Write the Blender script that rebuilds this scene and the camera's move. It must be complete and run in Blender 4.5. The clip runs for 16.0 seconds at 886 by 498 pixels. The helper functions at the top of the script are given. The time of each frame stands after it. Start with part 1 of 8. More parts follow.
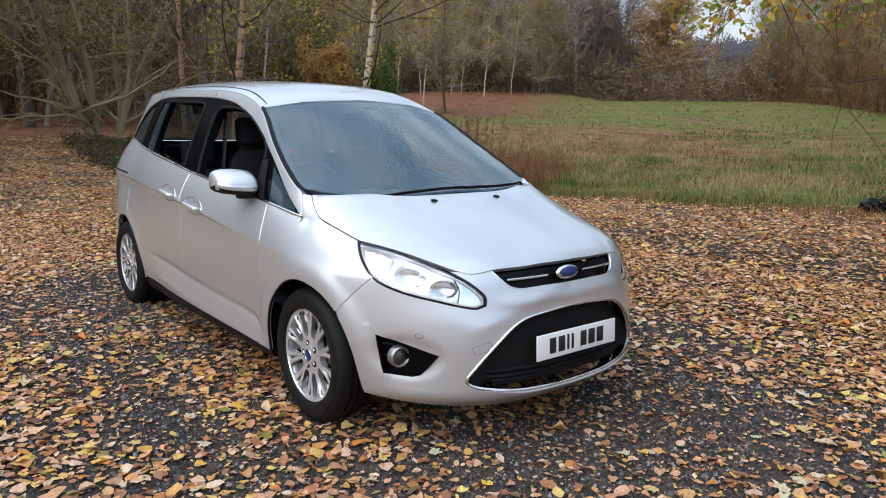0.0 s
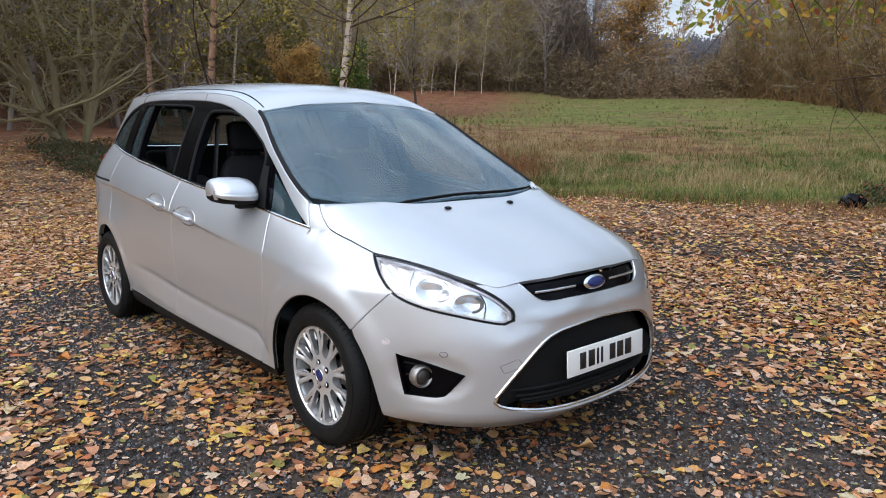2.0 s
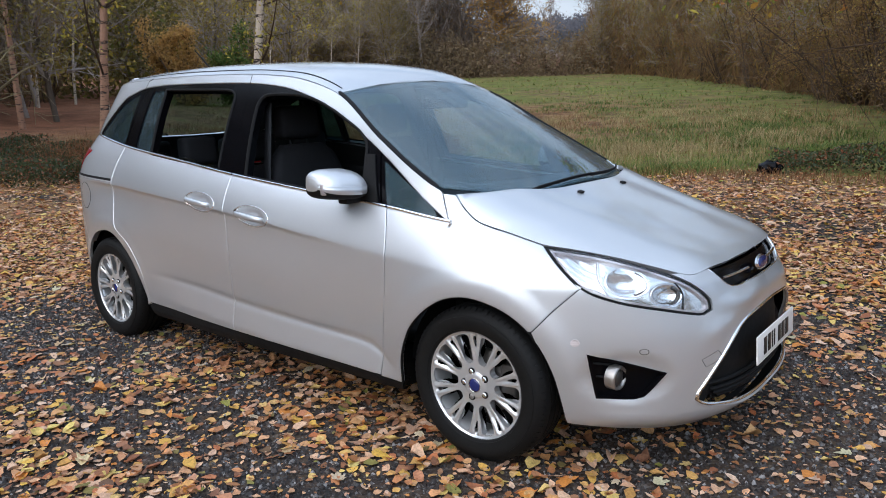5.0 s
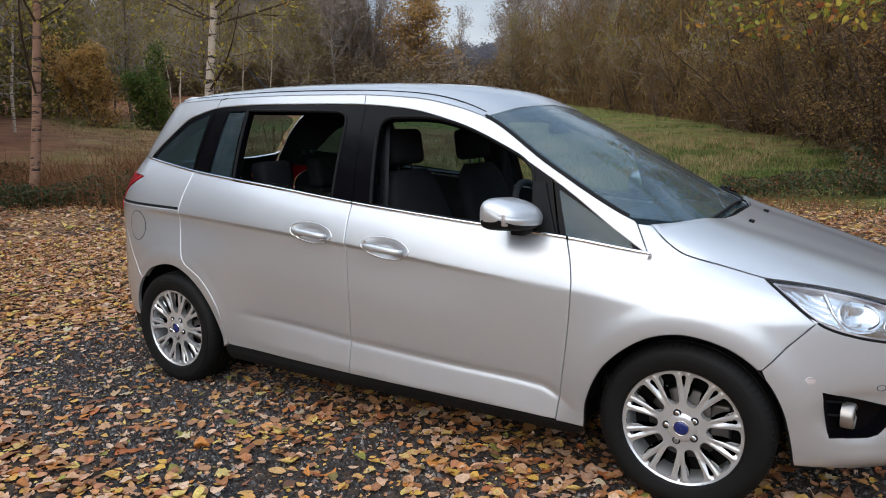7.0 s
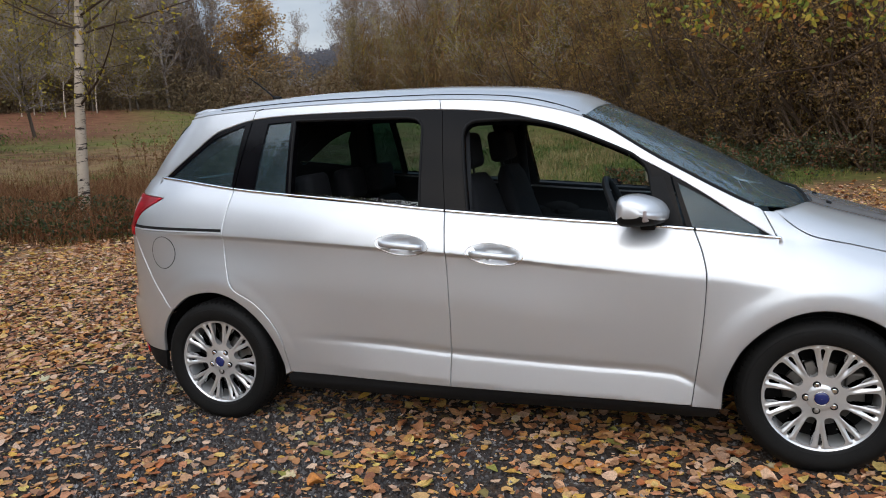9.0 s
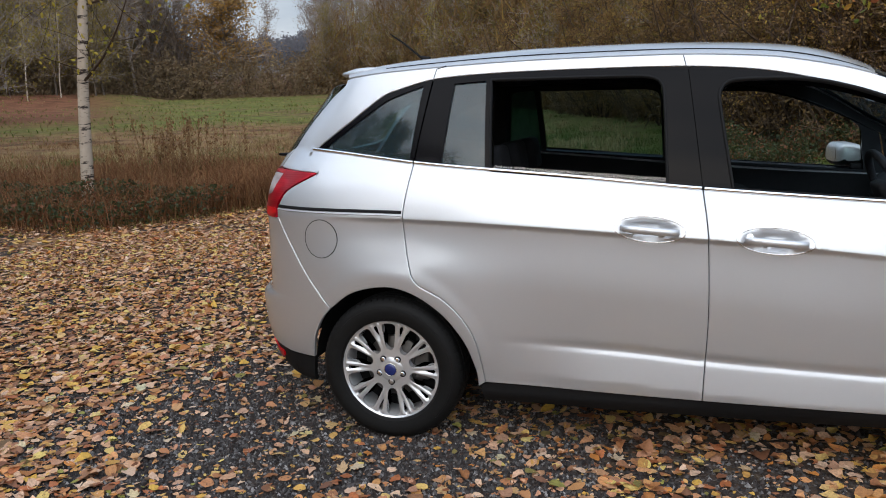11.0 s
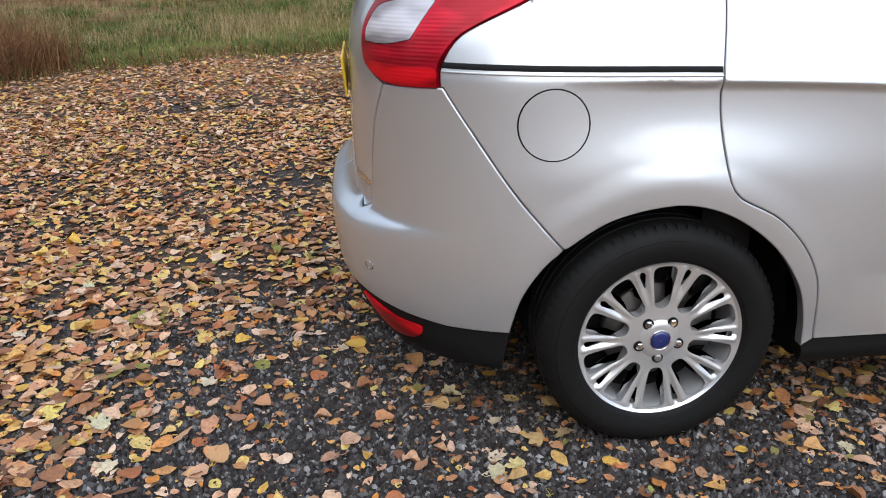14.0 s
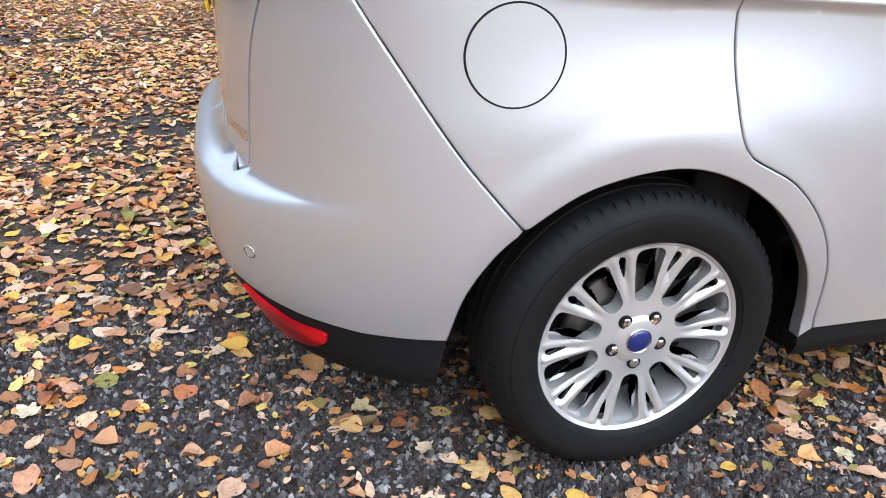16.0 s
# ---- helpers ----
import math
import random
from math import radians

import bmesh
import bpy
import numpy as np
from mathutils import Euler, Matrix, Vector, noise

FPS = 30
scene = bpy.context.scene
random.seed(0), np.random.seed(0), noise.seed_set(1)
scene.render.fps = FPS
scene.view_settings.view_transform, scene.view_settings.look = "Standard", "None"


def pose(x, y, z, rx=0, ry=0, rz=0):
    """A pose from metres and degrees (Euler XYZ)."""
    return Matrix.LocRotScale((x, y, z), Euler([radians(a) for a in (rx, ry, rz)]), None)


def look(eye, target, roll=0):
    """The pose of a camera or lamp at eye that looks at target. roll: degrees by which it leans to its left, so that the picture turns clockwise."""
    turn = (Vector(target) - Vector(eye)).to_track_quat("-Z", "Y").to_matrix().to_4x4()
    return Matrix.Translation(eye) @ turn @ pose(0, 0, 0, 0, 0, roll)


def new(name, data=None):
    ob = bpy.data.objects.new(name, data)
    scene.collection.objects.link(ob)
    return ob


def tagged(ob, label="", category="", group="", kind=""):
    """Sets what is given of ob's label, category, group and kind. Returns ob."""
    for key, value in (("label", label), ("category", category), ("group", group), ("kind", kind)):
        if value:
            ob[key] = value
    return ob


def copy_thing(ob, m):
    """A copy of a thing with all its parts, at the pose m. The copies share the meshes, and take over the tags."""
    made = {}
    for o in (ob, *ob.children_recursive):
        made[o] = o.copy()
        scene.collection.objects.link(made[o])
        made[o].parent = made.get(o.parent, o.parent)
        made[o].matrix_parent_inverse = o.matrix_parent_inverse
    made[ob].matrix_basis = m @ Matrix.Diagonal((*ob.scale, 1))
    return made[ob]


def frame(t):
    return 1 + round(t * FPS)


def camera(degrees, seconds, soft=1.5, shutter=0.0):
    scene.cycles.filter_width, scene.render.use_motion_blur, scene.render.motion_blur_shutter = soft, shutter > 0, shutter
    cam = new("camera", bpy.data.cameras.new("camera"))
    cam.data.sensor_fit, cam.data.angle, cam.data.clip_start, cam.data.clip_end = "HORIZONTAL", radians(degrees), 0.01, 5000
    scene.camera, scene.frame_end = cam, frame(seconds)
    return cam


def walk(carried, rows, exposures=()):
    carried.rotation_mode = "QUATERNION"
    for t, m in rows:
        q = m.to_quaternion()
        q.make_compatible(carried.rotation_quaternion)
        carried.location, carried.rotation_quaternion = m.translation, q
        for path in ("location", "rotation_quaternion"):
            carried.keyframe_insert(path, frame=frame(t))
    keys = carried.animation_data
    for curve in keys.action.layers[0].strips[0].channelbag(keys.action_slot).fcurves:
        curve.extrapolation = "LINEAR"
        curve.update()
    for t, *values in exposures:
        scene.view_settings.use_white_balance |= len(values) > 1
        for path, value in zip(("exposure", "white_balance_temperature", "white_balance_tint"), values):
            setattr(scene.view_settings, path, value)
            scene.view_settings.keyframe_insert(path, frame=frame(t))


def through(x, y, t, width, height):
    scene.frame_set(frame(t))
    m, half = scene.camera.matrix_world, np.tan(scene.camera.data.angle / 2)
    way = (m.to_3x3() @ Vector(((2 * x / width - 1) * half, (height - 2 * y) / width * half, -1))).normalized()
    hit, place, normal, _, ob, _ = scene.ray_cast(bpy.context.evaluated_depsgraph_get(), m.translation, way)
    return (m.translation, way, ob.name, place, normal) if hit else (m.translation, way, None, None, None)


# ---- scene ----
cam = camera(62.9, 16.0, soft=1.0)
PATH = [
    (0, (4.298, -2.429, 1.381), (2.77, -1.184, 1.042), 0.9),
    (0.5, (4.3, -2.448, 1.372), (2.776, -1.199, 1.031), 0.8),
    (1, (4.266, -2.469, 1.373), (2.748, -1.212, 1.03), 0.4),
    (1.5, (4.152, -2.467, 1.376), (2.644, -1.198, 1.036), 0.3),
    (2, (4.014, -2.462, 1.396), (2.537, -1.157, 1.056), 0.3),
    (2.5, (3.932, -2.491, 1.393), (2.514, -1.124, 1.05), -0.0),
    (3, (3.807, -2.622, 1.398), (2.434, -1.211, 1.044), -0.4),
    (3.5, (3.633, -2.786, 1.388), (2.305, -1.335, 1.025), -0.6),
    (4, (3.418, -2.867, 1.386), (2.118, -1.393, 1.012), -0.8),
    (4.5, (3.198, -2.928, 1.393), (1.927, -1.433, 1.007), -1.0),
    (4.7, (3.116, -2.963, 1.393), (1.862, -1.455, 1.002), -1.2),
    (7, (1.965, -3.455, 1.409), (0.936, -1.772, 1.079), -0.7),
    (7.5, (1.71, -3.607, 1.419), (0.772, -1.871, 1.092), -1.1),
    (8, (1.425, -3.688, 1.42), (0.617, -1.888, 1.092), -2.2),
    (8.5, (1.184, -3.771, 1.421), (0.481, -1.928, 1.093), -2.7),
    (9, (0.914, -3.878, 1.439), (0.263, -2.016, 1.109), -3.2),
    (9.5, (0.576, -3.893, 1.418), (-0.048, -2.022, 1.086), -3.2),
    (9.7, (0.446, -3.891, 1.427), (-0.178, -2.021, 1.087), -3.5),
    (11.8, (-0.775, -3.521, 1.338), (-1.253, -1.618, 0.951), -2.0),
    (12, (-0.902, -3.511, 1.334), (-1.350, -1.605, 0.928), -2.2),
    (12.5, (-1.212, -3.281, 1.336), (-1.586, -1.375, 0.858), -2.5),
    (13, (-1.542, -3.005, 1.335), (-1.737, -1.096, 0.764), -2.7),
    (13.5, (-1.855, -2.773, 1.303), (-1.858, -0.882, 0.653), -2.6),
    (14, (-2.118, -2.451, 1.225), (-1.925, -0.597, 0.498), -1.4),
    (14.5, (-2.246, -2.076, 1.101), (-1.873, -0.278, 0.311), -0.1),
    (15, (-2.304, -1.889, 1.007), (-1.807, -0.131, 0.192), 1.3),
    (15.5, (-2.277, -1.866, 1.015), (-1.754, -0.124, 0.182), 1.5),
    (16, (-2.118, -1.94, 1.099), (-1.619, -0.207, 0.234), 1.4),
]
walk(cam, [(t, look(eye, target, roll)) for t, eye, target, roll in PATH],
     [(0, 0.22, 6150, 10), (2.5, 0.19, 6120, 10), (4.5, 0.11, 5920, 10), (7, -0.07, 6270, 10), (9.5, -0.16, 6300, 10), (12, -0.08, 6250, 10), (13.5, 0.13, 6200, 10), (14.5, 0.42, 6050, 10), (15.3, 0.79, 5950, 10), (16, 0.91, 5930, 10)])

# ---- light: a bright overcast autumn day ----
world = bpy.data.worlds.new("overcast_sky")
scene.world = world
world.use_nodes = True
wn, wl = world.node_tree.nodes, world.node_tree.links
sky = wn.new("ShaderNodeTexSky")
sky.sky_type, sky.sun_disc = "NISHITA", False
sky.sun_elevation, sky.sun_rotation = radians(40), radians(185)
sky.air_density, sky.dust_density = 1.6, 4.0
cloud = wn.new("ShaderNodeMix")
cloud.data_type = "RGBA"
cloud.inputs[0].default_value = 0.72
cloud.inputs[7].default_value = (7.95, 8.9, 10.3, 1)
wl.new(sky.outputs[0], cloud.inputs[6])
# the cloud is brighter towards the hidden sun, behind the camera
SUN_WAY = Vector((-0.08, -0.95, 0.80)).normalized()
way = wn.new("ShaderNodeTexCoord")
dot = wn.new("ShaderNodeVectorMath")
dot.operation = "DOT_PRODUCT"
dot.inputs[1].default_value = SUN_WAY
wl.new(way.outputs["Generated"], dot.inputs[0])
glow = wn.new("ShaderNodeMapRange")
glow.interpolation_type = "SMOOTHSTEP"
for key, value in (("From Min", -0.75), ("From Max", 0.85), ("To Min", 0.57), ("To Max", 1.30)):
    glow.inputs[key].default_value = value
wl.new(dot.outputs["Value"], glow.inputs[0])
lit = wn.new("ShaderNodeVectorMath")
lit.operation = "SCALE"
# long banks of cloud with thinner, bluer sky between them
stretch = wn.new("ShaderNodeMapping")
stretch.inputs["Scale"].default_value = (1.0, 1.6, 4.2)
wl.new(way.outputs["Generated"], stretch.inputs["Vector"])
banks = wn.new("ShaderNodeTexNoise")
banks.inputs["Scale"].default_value, banks.inputs["Detail"].default_value = 1.9, 6
wl.new(stretch.outputs[0], banks.inputs["Vector"])
tones = wn.new("ShaderNodeValToRGB")
tones.color_ramp.elements[0].position, tones.color_ramp.elements[0].color = 0.36, (0.66, 0.74, 0.83, 1)
tones.color_ramp.elements[1].position, tones.color_ramp.elements[1].color = 0.62, (1.30, 1.25, 1.19, 1)
wl.new(banks.outputs["Fac"], tones.inputs[0])
banked = wn.new("ShaderNodeVectorMath")
banked.operation = "MULTIPLY"
wl.new(cloud.outputs[2], banked.inputs[0])
wl.new(tones.outputs[0], banked.inputs[1])
wl.new(banked.outputs[0], lit.inputs[0])
wl.new(glow.outputs[0], lit.inputs["Scale"])
wl.new(lit.outputs[0], wn["Background"].inputs[0])
wn["Background"].inputs[1].default_value = 0.135

sun = new("sun", bpy.data.lights.new("sun", "SUN"))
sun.data.energy, sun.data.angle, sun.data.color = 1.6, radians(95), (1.0, 0.97, 0.93)
sun.matrix_world = look((0, 0, 0), -SUN_WAY)


# ---- materials ----
def material(name, base=(0.5, 0.5, 0.5), rough=0.5, metal=0.0, coat=0.0, spec=0.5):
    m = bpy.data.materials.new(name)
    m.use_nodes = True
    b = m.node_tree.nodes["Principled BSDF"]
    b.inputs["Base Color"].default_value = (*base, 1)
    b.inputs["Roughness"].default_value = rough
    b.inputs["Metallic"].default_value = metal
    b.inputs["Coat Weight"].default_value = coat
    b.inputs["Coat Roughness"].default_value = 0.03
    b.inputs["Specular IOR Level"].default_value = spec
    return m


class Nodes:
    """Short ways to wire a material's nodes."""

    def __init__(self, m):
        self.m, self.n, self.l = m, m.node_tree.nodes, m.node_tree.links
        self.bsdf = self.n["Principled BSDF"]
        self.out = self.n["Material Output"]
        self.co = self.n.new("ShaderNodeTexCoord").outputs["Object"]

    def add(self, kind, **inputs):
        node = self.n.new("ShaderNode" + kind)
        for key, value in inputs.items():
            self.put(node, key.replace("_", " "), value)
        return node

    def put(self, node, key, value):
        socket = node.inputs[int(key)] if key.isdigit() else node.inputs[key]
        if isinstance(value, bpy.types.NodeSocket):
            self.l.new(value, socket)
        else:
            socket.default_value = value

    def noise(self, scale, detail=4.0, rough=0.55, co=None):
        return self.add("TexNoise", Vector=co or self.co, Scale=scale, Detail=detail, Roughness=rough).outputs["Fac"]

    def ramp(self, fac, stops):
        r = self.n.new("ShaderNodeValToRGB")
        self.l.new(fac, r.inputs[0])
        e = r.color_ramp.elements
        while len(e) < len(stops):
            e.new(0.5)
        for el, (pos, col) in zip(e, stops):
            el.position = pos
            el.color = (*col, 1) if len(col) == 3 else col
        return r.outputs[0]

    def mix(self, fac, a, b, blend="MIX"):
        x = self.n.new("ShaderNodeMix")
        x.data_type, x.blend_type = "RGBA", blend
        for key, value in (("0", fac), ("6", a), ("7", b)):
            if isinstance(value, tuple):
                value = (*value, 1) if len(value) == 3 else value
            self.put(x, key, value)
        return x.outputs[2]

    def math(self, op, a, b=0.5):
        x = self.n.new("ShaderNodeMath")
        x.operation = op
        self.put(x, "0", a)
        self.put(x, "1", b)
        return x.outputs[0]

    def bumped(self, height, strength=0.3, distance=0.01, socket="Normal"):
        b = self.add("Bump", Height=height, Strength=strength, Distance=distance)
        self.l.new(b.outputs[0], self.bsdf.inputs[socket])

    def base(self, col):
        self.l.new(col, self.bsdf.inputs["Base Color"])

    def rough(self, fac, a, b):
        self.l.new(self.add("MapRange", **{"0": fac, "3": a, "4": b}).outputs[0], self.bsdf.inputs["Roughness"])


def paint_material():
    """Silver flake under clear lacquer, with a thin film of road dust."""
    m = material("silver_metallic_paint", (0.56, 0.575, 0.60), 0.33, 0.66, 1.0)
    k = Nodes(m)
    dirt = k.noise(2.6, 6, 0.6)
    flake = k.add("TexVoronoi", Vector=k.co, Scale=1400.0)
    tone = k.add("SeparateColor", Color=flake.outputs["Color"]).outputs[0]
    silver = k.mix(tone, (0.532, 0.552, 0.580), (0.602, 0.622, 0.650))
    k.base(k.mix(k.math("MULTIPLY", dirt, 0.20), silver, (0.43, 0.44, 0.45)))
    k.rough(dirt, 0.36, 0.46)
    k.bumped(k.noise(900, 1), 0.02, 0.0004)
    k.put(k.bsdf, "Coat Roughness", 0.09)
    k.put(k.bsdf, "Coat IOR", 1.72)
    return m


def glass_material(name, tint, gloss_rough=0.02, ior=1.5, film=0.0):
    """Thin glass; film: share of a pale blue diffuse coat that paints mist and sky sheen on it."""
    m = bpy.data.materials.new(name)
    m.use_nodes = True
    n, l = m.node_tree.nodes, m.node_tree.links
    n.remove(n["Principled BSDF"])
    t, g, f, x, pw, ad = (n.new("ShaderNode" + k) for k in ("BsdfTransparent", "BsdfGlossy", "LayerWeight", "MixShader", "Math", "Math"))
    t.inputs[0].default_value = (*tint, 1)
    g.inputs["Roughness"].default_value = gloss_rough
    f0 = ((ior - 1) / (ior + 1)) ** 2
    f.inputs[0].default_value = 0.5
    pw.operation, ad.operation = "POWER", "MULTIPLY_ADD"
    pw.inputs[1].default_value = 5.0
    ad.inputs[1].default_value, ad.inputs[2].default_value = 1 - f0, f0
    l.new(f.outputs["Facing"], pw.inputs[0])
    l.new(pw.outputs[0], ad.inputs[0])
    l.new(ad.outputs[0], x.inputs[0])
    l.new(t.outputs[0], x.inputs[1])
    l.new(g.outputs[0], x.inputs[2])
    last = x
    # reflected sky is put into the coat's pale blue colour
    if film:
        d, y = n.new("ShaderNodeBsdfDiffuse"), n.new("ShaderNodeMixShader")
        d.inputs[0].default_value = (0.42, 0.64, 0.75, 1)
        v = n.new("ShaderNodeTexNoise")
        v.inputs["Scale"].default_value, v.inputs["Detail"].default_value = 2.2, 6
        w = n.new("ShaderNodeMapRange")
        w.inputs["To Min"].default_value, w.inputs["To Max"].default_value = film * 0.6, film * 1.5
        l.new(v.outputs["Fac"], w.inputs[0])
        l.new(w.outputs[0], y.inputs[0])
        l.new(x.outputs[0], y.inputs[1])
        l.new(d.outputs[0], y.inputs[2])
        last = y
    l.new(last.outputs[0], n["Material Output"].inputs[0])
    return m


def grained(name, a, b, rough=0.6, scale=60.0, relief=0.1, spec=0.5, metal=0.0):
    m = material(name, a, rough, metal, 0, spec)
    k = Nodes(m)
    v = k.noise(scale, 5)
    k.base(k.mix(v, a, b))
    k.rough(k.noise(scale * 0.2, 3), rough * 0.85, min(1.0, rough * 1.15))
    k.bumped(v, relief, 0.002)
    return m


paint = paint_material()
glass = glass_material("clear_window_glass", (0.91, 0.94, 0.93))
dark_glass = glass_material("tinted_window_glass", (0.55, 0.66, 0.68), 0.02, 1.48)
# last figure: painted bluish sky sheen; on the windscreen it is mist too
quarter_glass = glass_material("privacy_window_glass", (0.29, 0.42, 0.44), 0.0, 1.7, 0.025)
blue_sheen_glass = glass_material("blue_reflecting_glass", (0.15, 0.26, 0.29), 0.0, 1.64, 0.04)
teal_sheen_glass = glass_material("dark_teal_sheen_glass", (0.18, 0.30, 0.33), 0.0, 1.45, 0.07)
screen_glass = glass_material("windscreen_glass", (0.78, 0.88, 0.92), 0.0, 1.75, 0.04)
lens_glass = glass_material("clear_lamp_lens", (0.95, 0.96, 0.97))
gloss_black = material("gloss_black_trim", (0.003, 0.003, 0.004), 0.14, 0, 0.0, 0.09)
trim_black = grained("black_plastic_trim", (0.006, 0.006, 0.0065), (0.011, 0.011, 0.0115), 0.65, 220, 0.15, 0.15)
cabin_black = grained("dark_cabin_trim", (0.014, 0.015, 0.017), (0.024, 0.025, 0.028), 0.7, 160, 0.2, 0.3)
seat_cloth = grained("charcoal_seat_cloth", (0.008, 0.0085, 0.010), (0.018, 0.0185, 0.021), 0.95, 350, 0.5, 0.2)
rubber = grained("tyre_rubber", (0.0035, 0.0035, 0.0036), (0.008, 0.0079, 0.0077), 0.66, 90, 0.15, 0.20)
alloy = grained("silver_alloy", (0.64, 0.65, 0.66), (0.56, 0.565, 0.57), 0.23, 25, 0.03, 0.5, 0.60)
steel = grained("dull_brake_steel", (0.07, 0.066, 0.062), (0.13, 0.12, 0.11), 0.5, 40, 0.2, 0.5, 0.8)
bolt_steel = grained("worn_bolt_steel", (0.42, 0.40, 0.38), (0.30, 0.28, 0.26), 0.38, 60, 0.1, 0.5, 0.8)
chrome = material("chrome", (0.82, 0.82, 0.83), 0.10, 1.0)
badge_blue = material("dark_blue_enamel", (0.012, 0.022, 0.12), 0.2, 0, 0.6)
plate_white = grained("white_plate", (0.78, 0.78, 0.76), (0.72, 0.72, 0.70), 0.35, 30, 0.02)
plate_yellow = grained("yellow_plate", (0.72, 0.48, 0.03), (0.66, 0.43, 0.03), 0.35, 30, 0.02)
ink = material("black_plate_ink", (0.012, 0.012, 0.012), 0.4)


def lens_material(name, a, b, metal, scale=26.0, axis=(0.35, 0.2, 1.0)):
    """Moulded lamp plastic: fine ribs under a smooth clear skin; light and shade of soft bowls is put into the colour.
    """
    m = material(name, a, 0.32, metal, 0.16, 0.3)
    k = Nodes(m)
    bowl_tone_co = k.add("VectorMath", **{"0": k.co, "1": axis})
    bowl_tone_co.operation = "MULTIPLY"
    big = k.noise(scale, 1, 0.4, bowl_tone_co.outputs[0])
    ribs = k.n.new("ShaderNodeTexWave")
    ribs.bands_direction = "Z"
    k.put(ribs, "Vector", k.co)
    k.put(ribs, "Scale", 34.0)
    k.put(ribs, "Distortion", 0.6)
    # painted bowls: dark and bright tones, no hollow behind them
    k.base(k.mix(k.ramp(big, [(0.36, (0, 0, 0, 1)), (0.62, (1, 1, 1, 1))]), a, b))
    k.bumped(ribs.outputs["Fac"], 0.10, 0.003)
    return m


lamp_red = lens_material("red_lamp_plastic", (0.30, 0.002, 0.010), (0.60, 0.006, 0.026), 0.40)
lamp_clear = lens_material("milky_clear_lamp_plastic", (0.34, 0.30, 0.31), (0.72, 0.68, 0.69), 0.45)
reflector_red = lens_material("red_reflector", (0.22, 0.001, 0.004), (0.75, 0.008, 0.016), 0.35, 24.0)
lamp_silver = material("lamp_reflector_silver", (0.86, 0.87, 0.88), 0.13, 0.92)
head_grey = grained("pale_headliner", (0.42, 0.41, 0.39), (0.36, 0.35, 0.34), 0.9, 200, 0.1)
void_black = material("wheel_well_black", (0.008, 0.008, 0.008), 0.9, 0, 0, 0.1)


def ground_material():
    """Dark gravel with drifts of leaves; grass, sedge and bracken further off, by the mesh's own cover marks."""
    m = material("gravel_leaves_and_turf", (0.1, 0.09, 0.08), 0.95, 0, 0, 0.08)
    k = Nodes(m)
    cover = k.add("VertexColor")
    cover.layer_name = "cover"
    sep = k.add("SeparateColor", Color=cover.outputs[0])
    vor = k.add("TexVoronoi", Vector=k.co, Scale=95.0)
    tone = k.add("SeparateColor", Color=vor.outputs["Color"]).outputs[0]
    gravel = k.mix(k.noise(1.7, 6), k.ramp(tone, [(0, (0.012, 0.012, 0.012)), (0.6, (0.034, 0.033, 0.033)), (0.88, (0.085, 0.083, 0.082)), (1, (0.20, 0.195, 0.19))]), (0.027, 0.025, 0.024))
    leaf_v = k.add("TexVoronoi", Vector=k.co, Scale=17.0)
    leaf_tone = k.add("SeparateColor", Color=leaf_v.outputs["Color"]).outputs[0]
    leaf = k.ramp(leaf_tone, [(0.0, (0.09, 0.045, 0.026)), (0.3, (0.22, 0.12, 0.065)), (0.6, (0.33, 0.205, 0.12)), (0.85, (0.37, 0.225, 0.095)), (1, (0.25, 0.095, 0.038))])
    drift = k.ramp(k.math("ADD", k.noise(0.55, 5, 0.65), k.math("MULTIPLY", k.math("SUBTRACT", leaf_v.outputs["Distance"], 0.5), -0.30)), [(0.40, (0, 0, 0)), (0.52, (1, 1, 1))])
    yard = k.mix(k.math("MULTIPLY", drift, sep.outputs[2]), gravel, leaf)
    flat = k.add("Mapping", Vector=k.co)
    flat.inputs["Scale"].default_value = (1.0, 1.35, 1.0)
    turf = k.ramp(k.noise(0.16, 8, 0.72, flat.outputs[0]), [(0.30, (0.075, 0.050, 0.026)), (0.40, (0.20, 0.145, 0.062)), (0.47, (0.155, 0.155, 0.042)), (0.55, (0.115, 0.140, 0.030)), (0.64, (0.185, 0.175, 0.052)), (0.74, (0.24, 0.185, 0.085))])
    turf = k.mix(k.ramp(k.noise(1.1, 8, 0.75), [(0.42, (0, 0, 0)), (0.62, (0.9, 0.9, 0.9))]), turf, (0.066, 0.050, 0.024))
    dead = k.ramp(k.noise(0.75, 8, 0.72), [(0.33, (0.050, 0.028, 0.017)), (0.46, (0.135, 0.074, 0.038)), (0.57, (0.23, 0.145, 0.072)), (0.66, (0.12, 0.12, 0.034)), (0.78, (0.18, 0.12, 0.06))])
    turf = k.mix(k.math("MULTIPLY", sep.outputs[2], k.ramp(k.noise(0.35, 5, 0.6), [(0.36, (0.35, 0.35, 0.35)), (0.46, (1, 1, 1))])), turf, dead)
    fern = k.ramp(k.noise(0.8, 6, 0.7), [(0.3, (0.085, 0.036, 0.020)), (0.6, (0.19, 0.088, 0.050)), (0.8, (0.12, 0.054, 0.032))])
    # far off, the blue-grey of haze is painted into the ground
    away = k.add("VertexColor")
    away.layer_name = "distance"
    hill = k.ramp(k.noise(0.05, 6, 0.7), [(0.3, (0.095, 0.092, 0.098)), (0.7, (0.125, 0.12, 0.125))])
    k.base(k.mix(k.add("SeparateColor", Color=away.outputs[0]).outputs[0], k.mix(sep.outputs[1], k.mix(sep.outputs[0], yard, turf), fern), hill))
